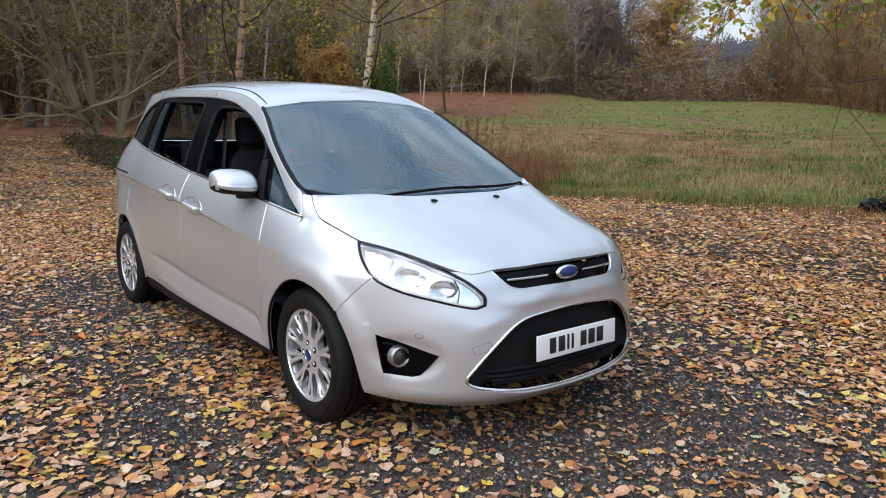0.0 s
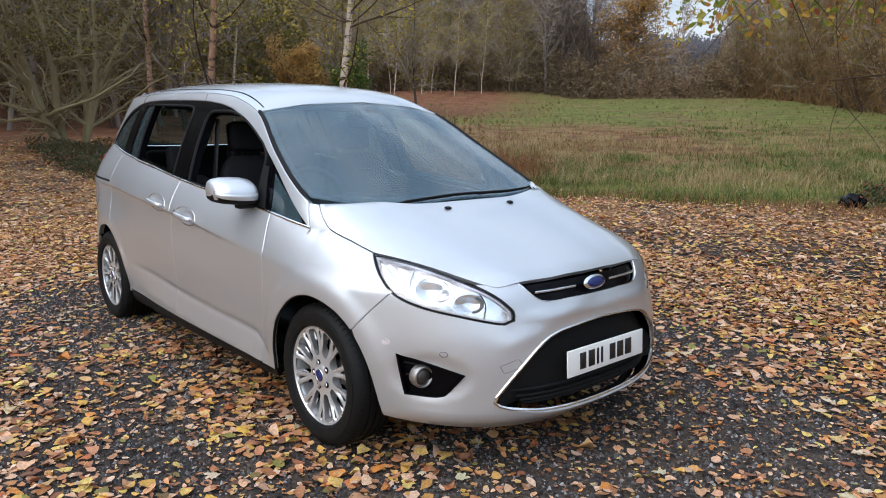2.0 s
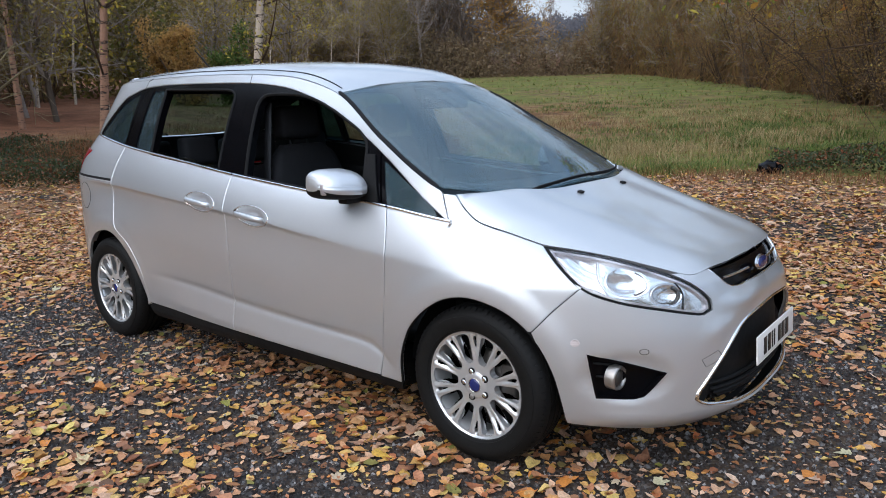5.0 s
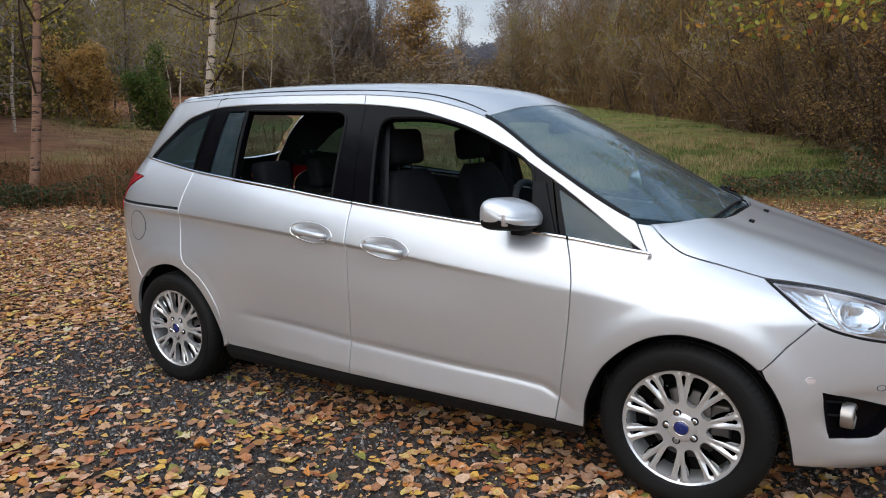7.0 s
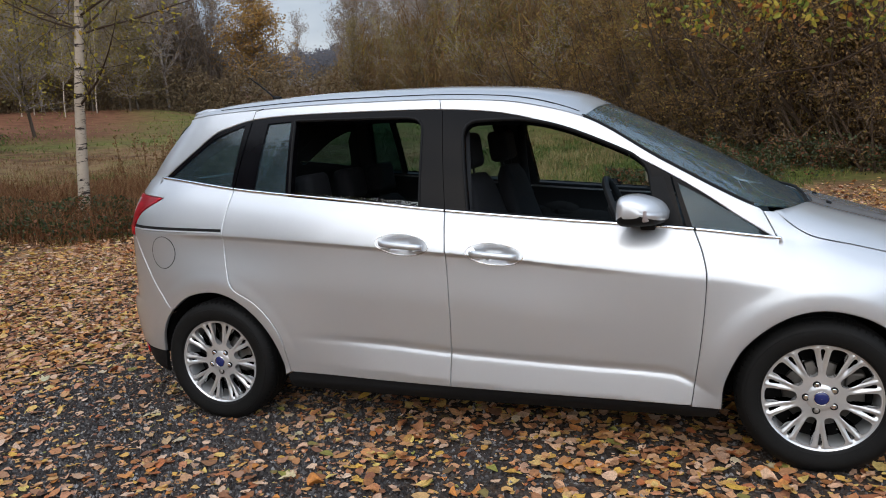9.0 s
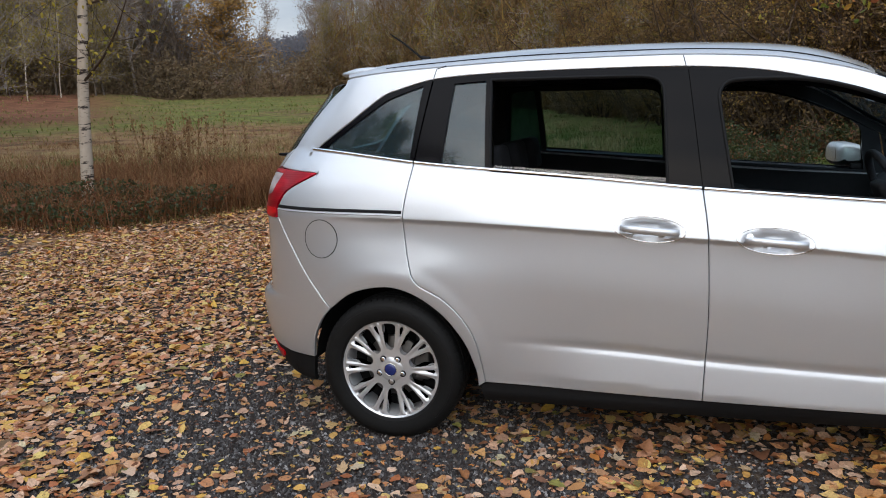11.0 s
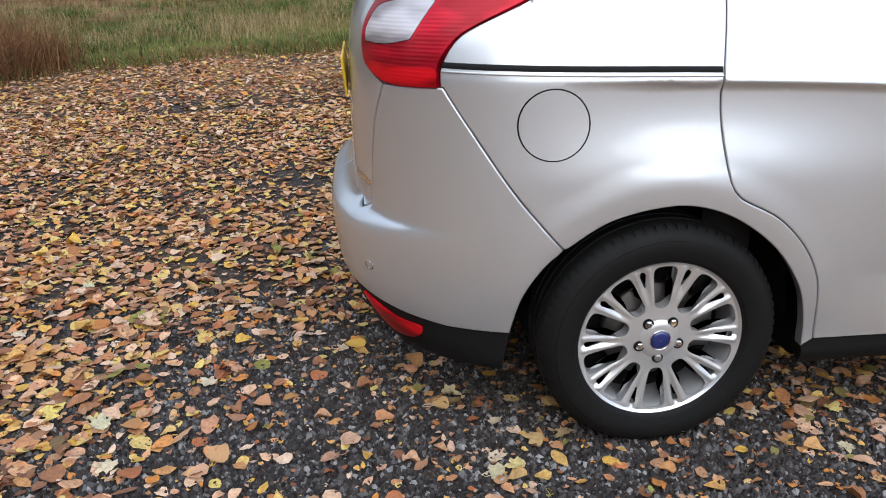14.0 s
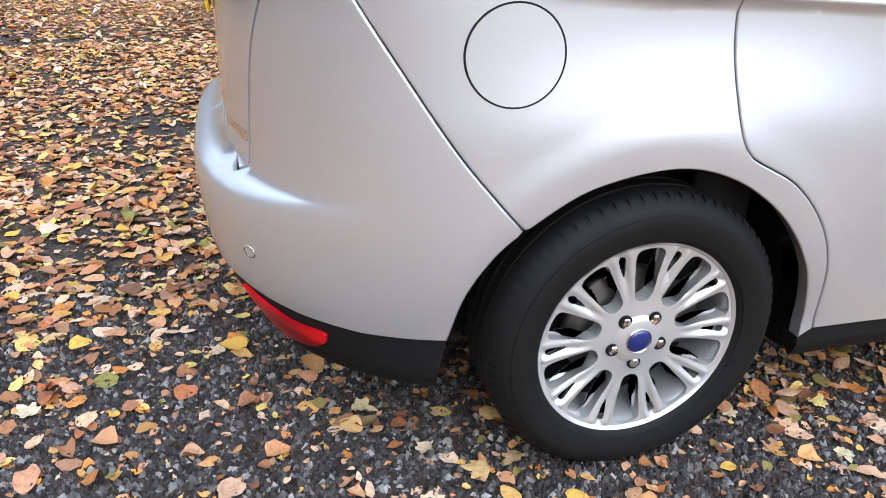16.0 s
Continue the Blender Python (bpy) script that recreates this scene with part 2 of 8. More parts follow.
    k.bumped(k.math("ADD", k.math("MULTIPLY", vor.outputs["Distance"], -0.4), k.noise(6, 5)), 0.7, 0.012)
    return m


def island_material(name, stops, rough=0.7, spec=0.3, through=0.0, single=False):
    """Leaves, stones or stalks: each island has a tone of its own."""
    m = material(name, stops[0][1], rough, 0, 0, spec)
    k = Nodes(m)
    r = k.add("ObjectInfo").outputs["Random"] if single else k.add("NewGeometry").outputs["Random Per Island"]
    col = k.ramp(r, stops)
    k.base(k.mix(k.ramp(k.noise(85, 6, 0.7), [(0.42, (0, 0, 0)), (0.66, (0.8, 0.8, 0.8))]), col, k.mix(0.65, col, (0.06, 0.028, 0.014))))
    k.rough(r, rough * 0.75, min(1, rough * 1.2))
    k.bumped(k.noise(160, 3), 0.3, 0.002)
    if through:
        t = k.add("BsdfTranslucent", Color=col)
        x = k.add("MixShader", **{"0": through})
        k.l.new(k.bsdf.outputs[0], x.inputs[1])
        k.l.new(t.outputs[0], x.inputs[2])
        k.l.new(x.outputs[0], k.out.inputs[0])
    return m


def bark_material(name, a, b, birch=False):
    m = material(name, a, 0.9, 0, 0, 0.2)
    k = Nodes(m)
    n = k.noise(7.0, 6, 0.7)
    col = k.mix(n, a, b)
    if birch:
        sc = k.add("Mapping", Vector=k.co)
        sc.inputs["Scale"].default_value = (2.0, 2.0, 9.0)
        marks = k.ramp(k.noise(1.6, 5, 0.7, sc.outputs[0]), [(0.54, (0, 0, 0)), (0.60, (1, 1, 1))])
        col = k.mix(marks, col, (0.045, 0.035, 0.03))
    k.base(col)
    k.bumped(k.noise(24, 6, 0.7), 0.6, 0.02)
    return m


LEAF_TONES = [(0.0, (0.64, 0.37, 0.20)), (0.08, (0.25, 0.105, 0.050)), (0.15, (0.56, 0.24, 0.095)), (0.23, (0.76, 0.53, 0.36)), (0.31, (0.50, 0.155, 0.050)), (0.38, (0.18, 0.080, 0.044)),
              (0.45, (0.70, 0.27, 0.050)), (0.53, (0.80, 0.58, 0.42)), (0.60, (0.33, 0.14, 0.068)), (0.67, (0.74, 0.45, 0.075)), (0.74, (0.58, 0.30, 0.16)), (0.81, (0.77, 0.60, 0.17)), (0.87, (0.66, 0.34, 0.11)),
              (0.92, (0.39, 0.175, 0.084)), (0.96, (0.13, 0.064, 0.044)), (1.0, (0.33, 0.33, 0.067))]
ground_mat = ground_material()
litter_mat = island_material("fallen_leaf", LEAF_TONES, 0.62, 0.35, through=0.12)
single_leaf_mat = island_material("single_fallen_leaf", LEAF_TONES, 0.6, 0.35, through=0.12, single=True)
pale_leaf_mat = island_material("pale_broad_leaf", [(0, (0.62, 0.47, 0.32)), (0.3, (0.70, 0.58, 0.40)), (0.5, (0.68, 0.54, 0.18)), (0.7, (0.55, 0.34, 0.17)), (0.85, (0.60, 0.56, 0.36)), (1, (0.45, 0.20, 0.06))], 0.5, 0.4, through=0.15)
stone_mat = island_material("gravel_stone", [(0, (0.007, 0.007, 0.008)), (0.30, (0.018, 0.018, 0.019)), (0.62, (0.047, 0.046, 0.047)), (0.87, (0.125, 0.123, 0.123)), (1, (0.34, 0.33, 0.325))], 0.8, 0.3)
grass_mat = island_material("meadow_grass", [(0, (0.10, 0.16, 0.028)), (0.4, (0.18, 0.215, 0.045)), (0.65, (0.27, 0.25, 0.08)), (0.85, (0.36, 0.27, 0.13)), (1, (0.18, 0.105, 0.05))], 0.8, 0.2, through=0.25)
sedge_mat = island_material("dead_sedge", [(0, (0.18, 0.08, 0.036)), (0.4, (0.26, 0.14, 0.065)), (0.75, (0.36, 0.235, 0.115)), (1, (0.12, 0.064, 0.032))], 0.85, 0.2, through=0.2)
straw_mat = island_material("pale_straw", [(0, (0.36, 0.27, 0.13)), (0.5, (0.46, 0.36, 0.19)), (0.85, (0.30, 0.20, 0.09)), (1, (0.22, 0.20, 0.06))], 0.8, 0.2, through=0.25)
tuft_mat = island_material("green_tuft", [(0, (0.045, 0.095, 0.022)), (0.5, (0.085, 0.145, 0.03)), (0.85, (0.15, 0.18, 0.04)), (1, (0.26, 0.22, 0.08))], 0.8, 0.2, through=0.25)
rust_mat = island_material("rusty_dead_grass", [(0, (0.15, 0.060, 0.026)), (0.4, (0.225, 0.100, 0.043)), (0.75, (0.31, 0.172, 0.078)), (1, (0.095, 0.046, 0.022))], 0.85, 0.15, through=0.2)
bramble_mat = island_material("bramble_leaf", [(0, (0.022, 0.042, 0.014)), (0.5, (0.040, 0.065, 0.018)), (0.72, (0.075, 0.085, 0.022)), (0.85, (0.16, 0.055, 0.03)), (1, (0.26, 0.10, 0.04))], 0.6, 0.4, through=0.2)
yellow_leaf = island_material("yellow_birch_leaf", [(0, (0.42, 0.34, 0.035)), (0.5, (0.50, 0.38, 0.06)), (0.8, (0.30, 0.30, 0.05)), (1, (0.40, 0.22, 0.03))], 0.6, 0.3, through=0.35)
hazel_leaf = island_material("hazel_leaf", [(0, (0.13, 0.19, 0.03)), (0.35, (0.24, 0.27, 0.04)), (0.6, (0.48, 0.38, 0.05)), (0.82, (0.46, 0.23, 0.04)), (1, (0.30, 0.09, 0.04))], 0.6, 0.3, through=0.4)
olive_leaf = island_material("olive_leaf", [(0, (0.17, 0.14, 0.044)), (0.5, (0.26, 0.205, 0.056)), (0.85, (0.38, 0.28, 0.066)), (1, (0.22, 0.125, 0.05))], 0.7, 0.3, through=0.3)
orange_leaf = island_material("orange_oak_leaf", [(0, (0.46, 0.27, 0.085)), (0.5, (0.58, 0.36, 0.11)), (0.85, (0.40, 0.24, 0.095)), (1, (0.30, 0.215, 0.095))], 0.7, 0.3, through=0.5)
brown_leaf = island_material("brown_hedge_leaf", [(0, (0.21, 0.125, 0.052)), (0.5, (0.29, 0.175, 0.066)), (0.85, (0.16, 0.105, 0.05)), (1, (0.36, 0.25, 0.08))], 0.75, 0.3, through=0.25)
birch_bark = bark_material("birch_bark", (0.55, 0.47, 0.38), (0.36, 0.28, 0.21), True)
red_birch_bark = bark_material("reddish_birch_bark", (0.42, 0.26, 0.18), (0.20, 0.092, 0.052), True)
grey_bark = bark_material("grey_brown_bark", (0.13, 0.105, 0.08), (0.065, 0.050, 0.040))
moss_bark = bark_material("mossy_bark", (0.36, 0.30, 0.175), (0.20, 0.165, 0.090))
twig_bark = bark_material("dark_twig_bark", (0.090, 0.060, 0.040), (0.050, 0.033, 0.023))
far_bark = bark_material("far_wood_bark", (0.34, 0.29, 0.26), (0.22, 0.18, 0.155))
side_bark = bark_material("brown_scrub_bark", (0.17, 0.115, 0.075), (0.10, 0.068, 0.045))
# far twigs are paled and greyed: the haze is mixed into their colour
hazed_wood_mat = island_material("far_wood_twigs", [(0, (0.17, 0.135, 0.115)), (0.4, (0.23, 0.18, 0.15)), (0.7, (0.28, 0.21, 0.155)), (0.9, (0.17, 0.155, 0.12)), (1, (0.33, 0.23, 0.12))], 0.95, 0.1, through=0.5)
side_twig_mat = island_material("scrub_twigs", [(0, (0.15, 0.092, 0.050)), (0.4, (0.22, 0.135, 0.066)), (0.7, (0.29, 0.175, 0.075)), (0.9, (0.15, 0.125, 0.055)), (1, (0.40, 0.25, 0.08))], 0.95, 0.1, through=0.5)
# haze is mixed into the brown of the far brush as well
hazed_brush_mat = island_material("far_brush_leaf", [(0, (0.20, 0.145, 0.085)), (0.5, (0.26, 0.185, 0.105)), (0.85, (0.16, 0.125, 0.085)), (1, (0.30, 0.23, 0.11))], 0.8, 0.2, through=0.3)
near_wood_mat = island_material("undergrowth_leaf", [(0, (0.085, 0.072, 0.030)), (0.35, (0.135, 0.115, 0.038)), (0.6, (0.17, 0.120, 0.043)), (0.8, (0.115, 0.130, 0.034)), (0.92, (0.26, 0.20, 0.045)), (1, (0.50, 0.38, 0.06))], 0.9, 0.15, through=0.35)
thicket_leaf = island_material("thicket_leaf", [(0, (0.25, 0.145, 0.050)), (0.45, (0.36, 0.21, 0.066)), (0.75, (0.16, 0.100, 0.042)), (0.92, (0.31, 0.25, 0.07)), (1, (0.60, 0.40, 0.07))], 0.75, 0.25, through=0.35)
# haze over the hill is held in this narrow range of blue-greys
hazed_hill_mat = island_material("haze_painted_hill_wood", [(0, (0.155, 0.152, 0.165)), (0.5, (0.17, 0.166, 0.18)), (1, (0.185, 0.178, 0.188))], 1.0, 0.05, through=0.5)


# ---- the form of the car: one smooth skin from which every panel is cut (x forward, z up, the near side is -y) ----
def smooth(pts):
    """A monotone cubic through (x, value) pairs, held flat outside."""
    px, pv = np.array(sorted(pts), float).T
    h, d = np.diff(px), np.diff(pv) / np.diff(px)
    m = np.zeros(len(px))
    m[0], m[-1] = d[0], d[-1]
    for i in range(1, len(px) - 1):
        if d[i - 1] * d[i] > 0:
            a, b = 2 * h[i] + h[i - 1], h[i] + 2 * h[i - 1]
            m[i] = (a + b) / (a / d[i - 1] + b / d[i])

    def f(x):
        x = np.clip(np.asarray(x, float), px[0], px[-1])
        i = np.clip(np.searchsorted(px, x) - 1, 0, len(px) - 2)
        t = (x - px[i]) / h[i]
        return ((2 * t**3 - 3 * t**2 + 1) * pv[i] + (t**3 - 2 * t**2 + t) * h[i] * m[i]
                + (3 * t**2 - 2 * t**3) * pv[i + 1] + (t**3 - t**2) * h[i] * m[i + 1])
    return f


AXLE, HUB_Z, TYRE_R = 1.394, 0.312, 0.318
belt_z = smooth([(1.30, 0.925), (0.92, 0.977), (0.40, 1.019), (-0.14, 1.068), (-0.65, 1.124), (-1.24, 1.183), (-1.75, 1.25), (-2.2, 1.28)])
belt_y = smooth([(1.30, 0.800), (0.92, 0.822), (0.0, 0.822), (-0.7, 0.805), (-1.24, 0.765), (-1.75, 0.70), (-2.2, 0.66)])
crease_z = smooth([(1.6, 0.74), (0.85, 0.80), (-0.14, 0.895), (-1.25, 0.965), (-2.2, 0.99)])
crease_y = smooth([(1.5, 0.885), (0.9, 0.900), (0.0, 0.912), (-0.7, 0.905), (-1.3, 0.868), (-2.2, 0.83)])
swage_z = smooth([(1.05, 0.270), (0.98, 0.305), (0.93, 0.338), (0.84, 0.376), (0.39, 0.395), (-0.13, 0.420), (-0.40, 0.440), (-0.85, 0.458)])
nose_x = smooth([(0.17, 2.16), (0.24, 2.235), (0.32, 2.275), (0.45, 2.27), (0.55, 2.255), (0.633, 2.23), (0.746, 2.185), (0.80, 2.13),
                 (0.875, 1.925), (0.92, 1.785), (0.96, 1.655), (1.00, 1.52), (1.04, 1.40)])
tail_x = smooth([(0.17, 2.11), (0.28, 2.185), (0.42, 2.232), (0.545, 2.240), (0.578, 2.232), (0.597, 2.205), (0.612, 2.165), (0.85, 2.160), (1.05, 2.15), (1.25, 2.060), (1.45, 1.885), (1.62, 1.74)])
tail_plain = smooth([(0.17, 2.11), (0.28, 2.185), (0.42, 2.225), (0.54, 2.222), (0.64, 2.205), (0.85, 2.172), (1.05, 2.15), (1.25, 2.060), (1.45, 1.885), (1.62, 1.74)])
rail_z = smooth([(1.40, 0.96), (1.20, 1.04), (0.80, 1.255), (0.46, 1.455), (0.30, 1.505), (0.08, 1.548), (-0.30, 1.575), (-0.9, 1.585), (-1.4, 1.575), (-1.9, 1.54)])
top_z = smooth([(1.52, 1.00), (1.40, 1.045), (1.10, 1.215), (0.80, 1.375), (0.55, 1.50), (0.40, 1.57), (0.28, 1.60), (0.08, 1.628), (-0.3, 1.653), (-0.85, 1.664), (-1.3, 1.652), (-1.9, 1.595)])


def bump(r, c, w):
    return np.exp(-((r - c) / w) ** 2)


def step(a, b, v):
    t = np.clip((v - a) / (b - a), 0, 1)
    return t * t * (3 - 2 * t)


def flank(x, z):
    """Half-width of the body at x and height z, before nose and tail close in."""
    zc, yc, zb, yb = crease_z(x), crease_y(x), belt_z(x), belt_y(x)
    d = np.clip(zc - z, 0, None)
    low = yc - 0.050 * np.clip(d / 0.65, 0, 1) ** 1.6
    # the doors are cut back under the crease
    low = low - 0.012 * step(0.0, 0.014, d) * step(0.26, 0.03, d) * step(0.85, 0.15, x) * step(-1.75, -1.35, x)
    t = np.clip(0.005 * np.logaddexp(0, (z - zc) / 0.005) / (zb - zc), 0, 1)
    mid = yc + (yb - yc) * (0.55 * t + 0.45 * t**2)
    u = np.clip(z - zb, 0, None)
    w = np.where(z < zc, low + mid - yc, mid) - 0.30 * u - 0.30 * u**2
    # lower door: a swage line that steps out towards the sill
    below = swage_z(x) - z
    fade = step(-1.0, -0.45, x) * step(1.04, 0.86, x)
    w = w + (0.22 * np.clip(0.004 * np.logaddexp(0, below / 0.004), 0, 0.12) - 0.006 * bump(below, -0.012, 0.016)) * fade
    w = w - 0.07 * np.clip((0.24 - z) / 0.1, 0, 1) ** 1.5
    # wheel arches swell out
    for ax in (AXLE, -AXLE):
        r = np.hypot(x - ax, (z - HUB_Z) * 0.98)
        w = w + ((0.024 if ax > 0 else 0.031) * bump(r, 0.36, 0.13 if ax > 0 else 0.23) + 0.006 * step(0.475, 0.405, r) * step(0.30, 0.46, z)) * step(0.98, 0.74, z)
    return w


NOSE_C, NOSE_N, TAIL_C, TAIL_N = 1.10, 2.8, -1.40, 3.3


def half(x, z):
    """Half-width with the rounded nose and tail."""
    w = flank(x, z)
    f = np.clip((x - NOSE_C) / (nose_x(z) - NOSE_C), 0, 1)
    r = np.clip((TAIL_C - x) / (tail_x(z) + TAIL_C), 0, 1)
    return w * (1 - f**NOSE_N) ** (1 / NOSE_N) * (1 - r**TAIL_N) ** (1 / TAIL_N)


def skin(s, z):
    """The point of the near side at s along the plan and height z: s is x between the corners, and 0.0125 m a degree round nose and tail."""
    s, z = np.asarray(s, float), np.asarray(z, float)
    x = np.clip(s, TAIL_C, NOSE_C)
    y = flank(x, z)
    for c, sign, reach, n in ((NOSE_C, 1, nose_x(z), NOSE_N), (TAIL_C, -1, tail_x(z), TAIL_N)):
        a = np.clip((s - c) * sign / 0.0125, 0, 90)
        k = a > 0
        ca, sa = np.cos(np.radians(a)), np.sin(np.radians(a))
        if sign < 0:
            reach = tail_plain(z) + (reach - tail_plain(z)) * step(28, 60, a)
        length = np.abs(reach - c * sign)
        wide = flank(c + 0 * s, z)
        for _ in range(4):
            r = ((sa / length) ** n + (ca / wide) ** n) ** (-1 / n)
            xx = c + sign * r * sa
            wide = flank(xx, z)
        x, y = np.where(k, xx, x), np.where(k, r * ca, y)
    return np.stack([x, -y, z], -1)


def canopy(x, y):
    """Height of windscreen and roof at (x, y)."""
    z0, z1 = rail_z(x), top_z(x)
    y0 = half(x, z0)
    t = np.clip(np.abs(y) / y0, 0, 1.1)
    soft = step(0.5, 0.2, x)
    return z1 - (z1 - z0) * (t**2 * (1 - 0.5 * soft) + 0.5 * soft * t**7)


def bonnet(x, y):
    """Height of the bonnet at (x, y): the level at which nose and flanks close in to that point."""
    x, y = np.asarray(x, float), np.asarray(y, float)
    lo, hi = np.full(np.broadcast(x, y).shape, 0.60), np.full(np.broadcast(x, y).shape, 1.04)
    for _ in range(26):
        m = (lo + hi) / 2
        inside = (half(x, m) > np.abs(y)) & (x < nose_x(m))
        lo, hi = np.where(inside, m, lo), np.where(inside, hi, m)
    return (lo + hi) / 2
# ---- end of the form ----


# ---- making meshes ----
from mathutils import geometry


def mesh_of(name, verts, faces, mats, normals=None, mat_index=None, flat=False):
    me = bpy.data.meshes.new(name)
    me.from_pydata([tuple(v) for v in verts], [], [tuple(int(i) for i in f) for f in faces])
    for m in mats:
        me.materials.append(m)
    if mat_index is not None:
        me.polygons.foreach_set("material_index", np.asarray(mat_index, np.int32))
    me.polygons.foreach_set("use_smooth", np.full(len(me.polygons), not flat))
    me.update()
    if normals is not None:
        me.normals_split_custom_set_from_vertices([tuple(n) for n in normals])
    return me


def part(name, data, mat=None, parent=None, label=""):
    """Links a mesh or a bmesh as one object under a thing or a part."""
    if isinstance(data, bmesh.types.BMesh):
        me = bpy.data.meshes.new(name)
        data.to_mesh(me)
        data.free()
        me.polygons.foreach_set("use_smooth", np.ones(len(me.polygons), bool))
        data = me
    if mat is not None and not data.materials:
        data.materials.append(mat)
    ob = new(name, data)
    if parent is not None:
        ob.parent = parent
    if label:
        tagged(ob, label)
    return ob


def flow(pts, closed=True, gap=0.02):
    """A curve through points, sampled every gap; a point given twice is a corner."""
    p = [np.array(q, float) for q in pts]
    corner = [i for i in range(len(p)) if i and np.allclose(p[i], p[i - 1])]
    keep = [q for i, q in enumerate(p) if i not in corner]
    sharp = set()
    j = -1
    for i in range(len(p)):
        if i in corner:
            sharp.add(j)
        else:
            j += 1
    n, out = len(keep), []
    for i in range(n if closed else n - 1):
        a, b = keep[i], keep[(i + 1) % n]
        before = keep[i - 1] if (closed or i) else a
        after = keep[(i + 2) % n] if (closed or i + 2 < n) else b
        ta = (b - a) if i in sharp or (not closed and i == 0) else (b - before) / 2
        tb = (b - a) if (i + 1) % n in sharp or (not closed and i + 2 >= n) else (after - a) / 2
        d = np.linalg.norm(b - a)
        for t, lim in ((ta, 0), (tb, 0)):
            length = np.linalg.norm(t)
            if length > d:
                t *= d / length
        k = max(1, int(round(d / gap)))
        for t in np.arange(k) / k:
            out.append((2 * t**3 - 3 * t**2 + 1) * a + (t**3 - 2 * t**2 + t) * ta + (3 * t**2 - 2 * t**3) * b + (t**3 - t**2) * tb)
    if not closed:
        out.append(keep[-1])
    return np.array(out)


def area2(p):
    q = np.roll(p, -1, 0)
    return (p[:, 0] * q[:, 1] - q[:, 0] * p[:, 1]).sum()


def shrink(p, d):
    """A closed outline moved inwards by d."""
    if area2(p) < 0:
        p = p[::-1]
    e = np.roll(p, -1, 0) - p
    e /= np.maximum(np.linalg.norm(e, axis=1), 1e-9)[:, None]
    n1 = np.stack([-e[:, 1], e[:, 0]], 1)
    n0 = np.roll(n1, 1, 0)
    m = n0 + n1
    m /= np.maximum((m * n1).sum(1), 0.35)[:, None]
    return p + m * d


def within(q, p):
    x, y = q[:, 0][:, None], q[:, 1][:, None]
    a, b = p, np.roll(p, -1, 0)
    cut = (a[:, 1] > y) != (b[:, 1] > y)
    with np.errstate(divide="ignore", invalid="ignore"):
        xs = (b[:, 0] - a[:, 0]) * (y - a[:, 1]) / (b[:, 1] - a[:, 1]) + a[:, 0]
    return (cut & (x < xs)).sum(1) % 2 == 1


def side_chart(s, z):
    return skin(s, z)


def roof_chart(x, y):
    return np.stack([x, y, canopy(x, y)], -1)


def bonnet_chart(x, y):
    return np.stack([x, y, bonnet(x, y)], -1)


def normals_of(chart, uv, out):
    e = 0.004
    u, v = uv.T
    du = chart(u + e, v) - chart(u - e, v)
    dv = chart(u, v + e) - chart(u, v - e)
    n = np.cross(du, dv)
    n /= np.maximum(np.linalg.norm(n, axis=1), 1e-12)[:, None]
    flip = np.sign(n @ np.asarray(out, float))
    flip[flip == 0] = 1
    return n * flip[:, None]


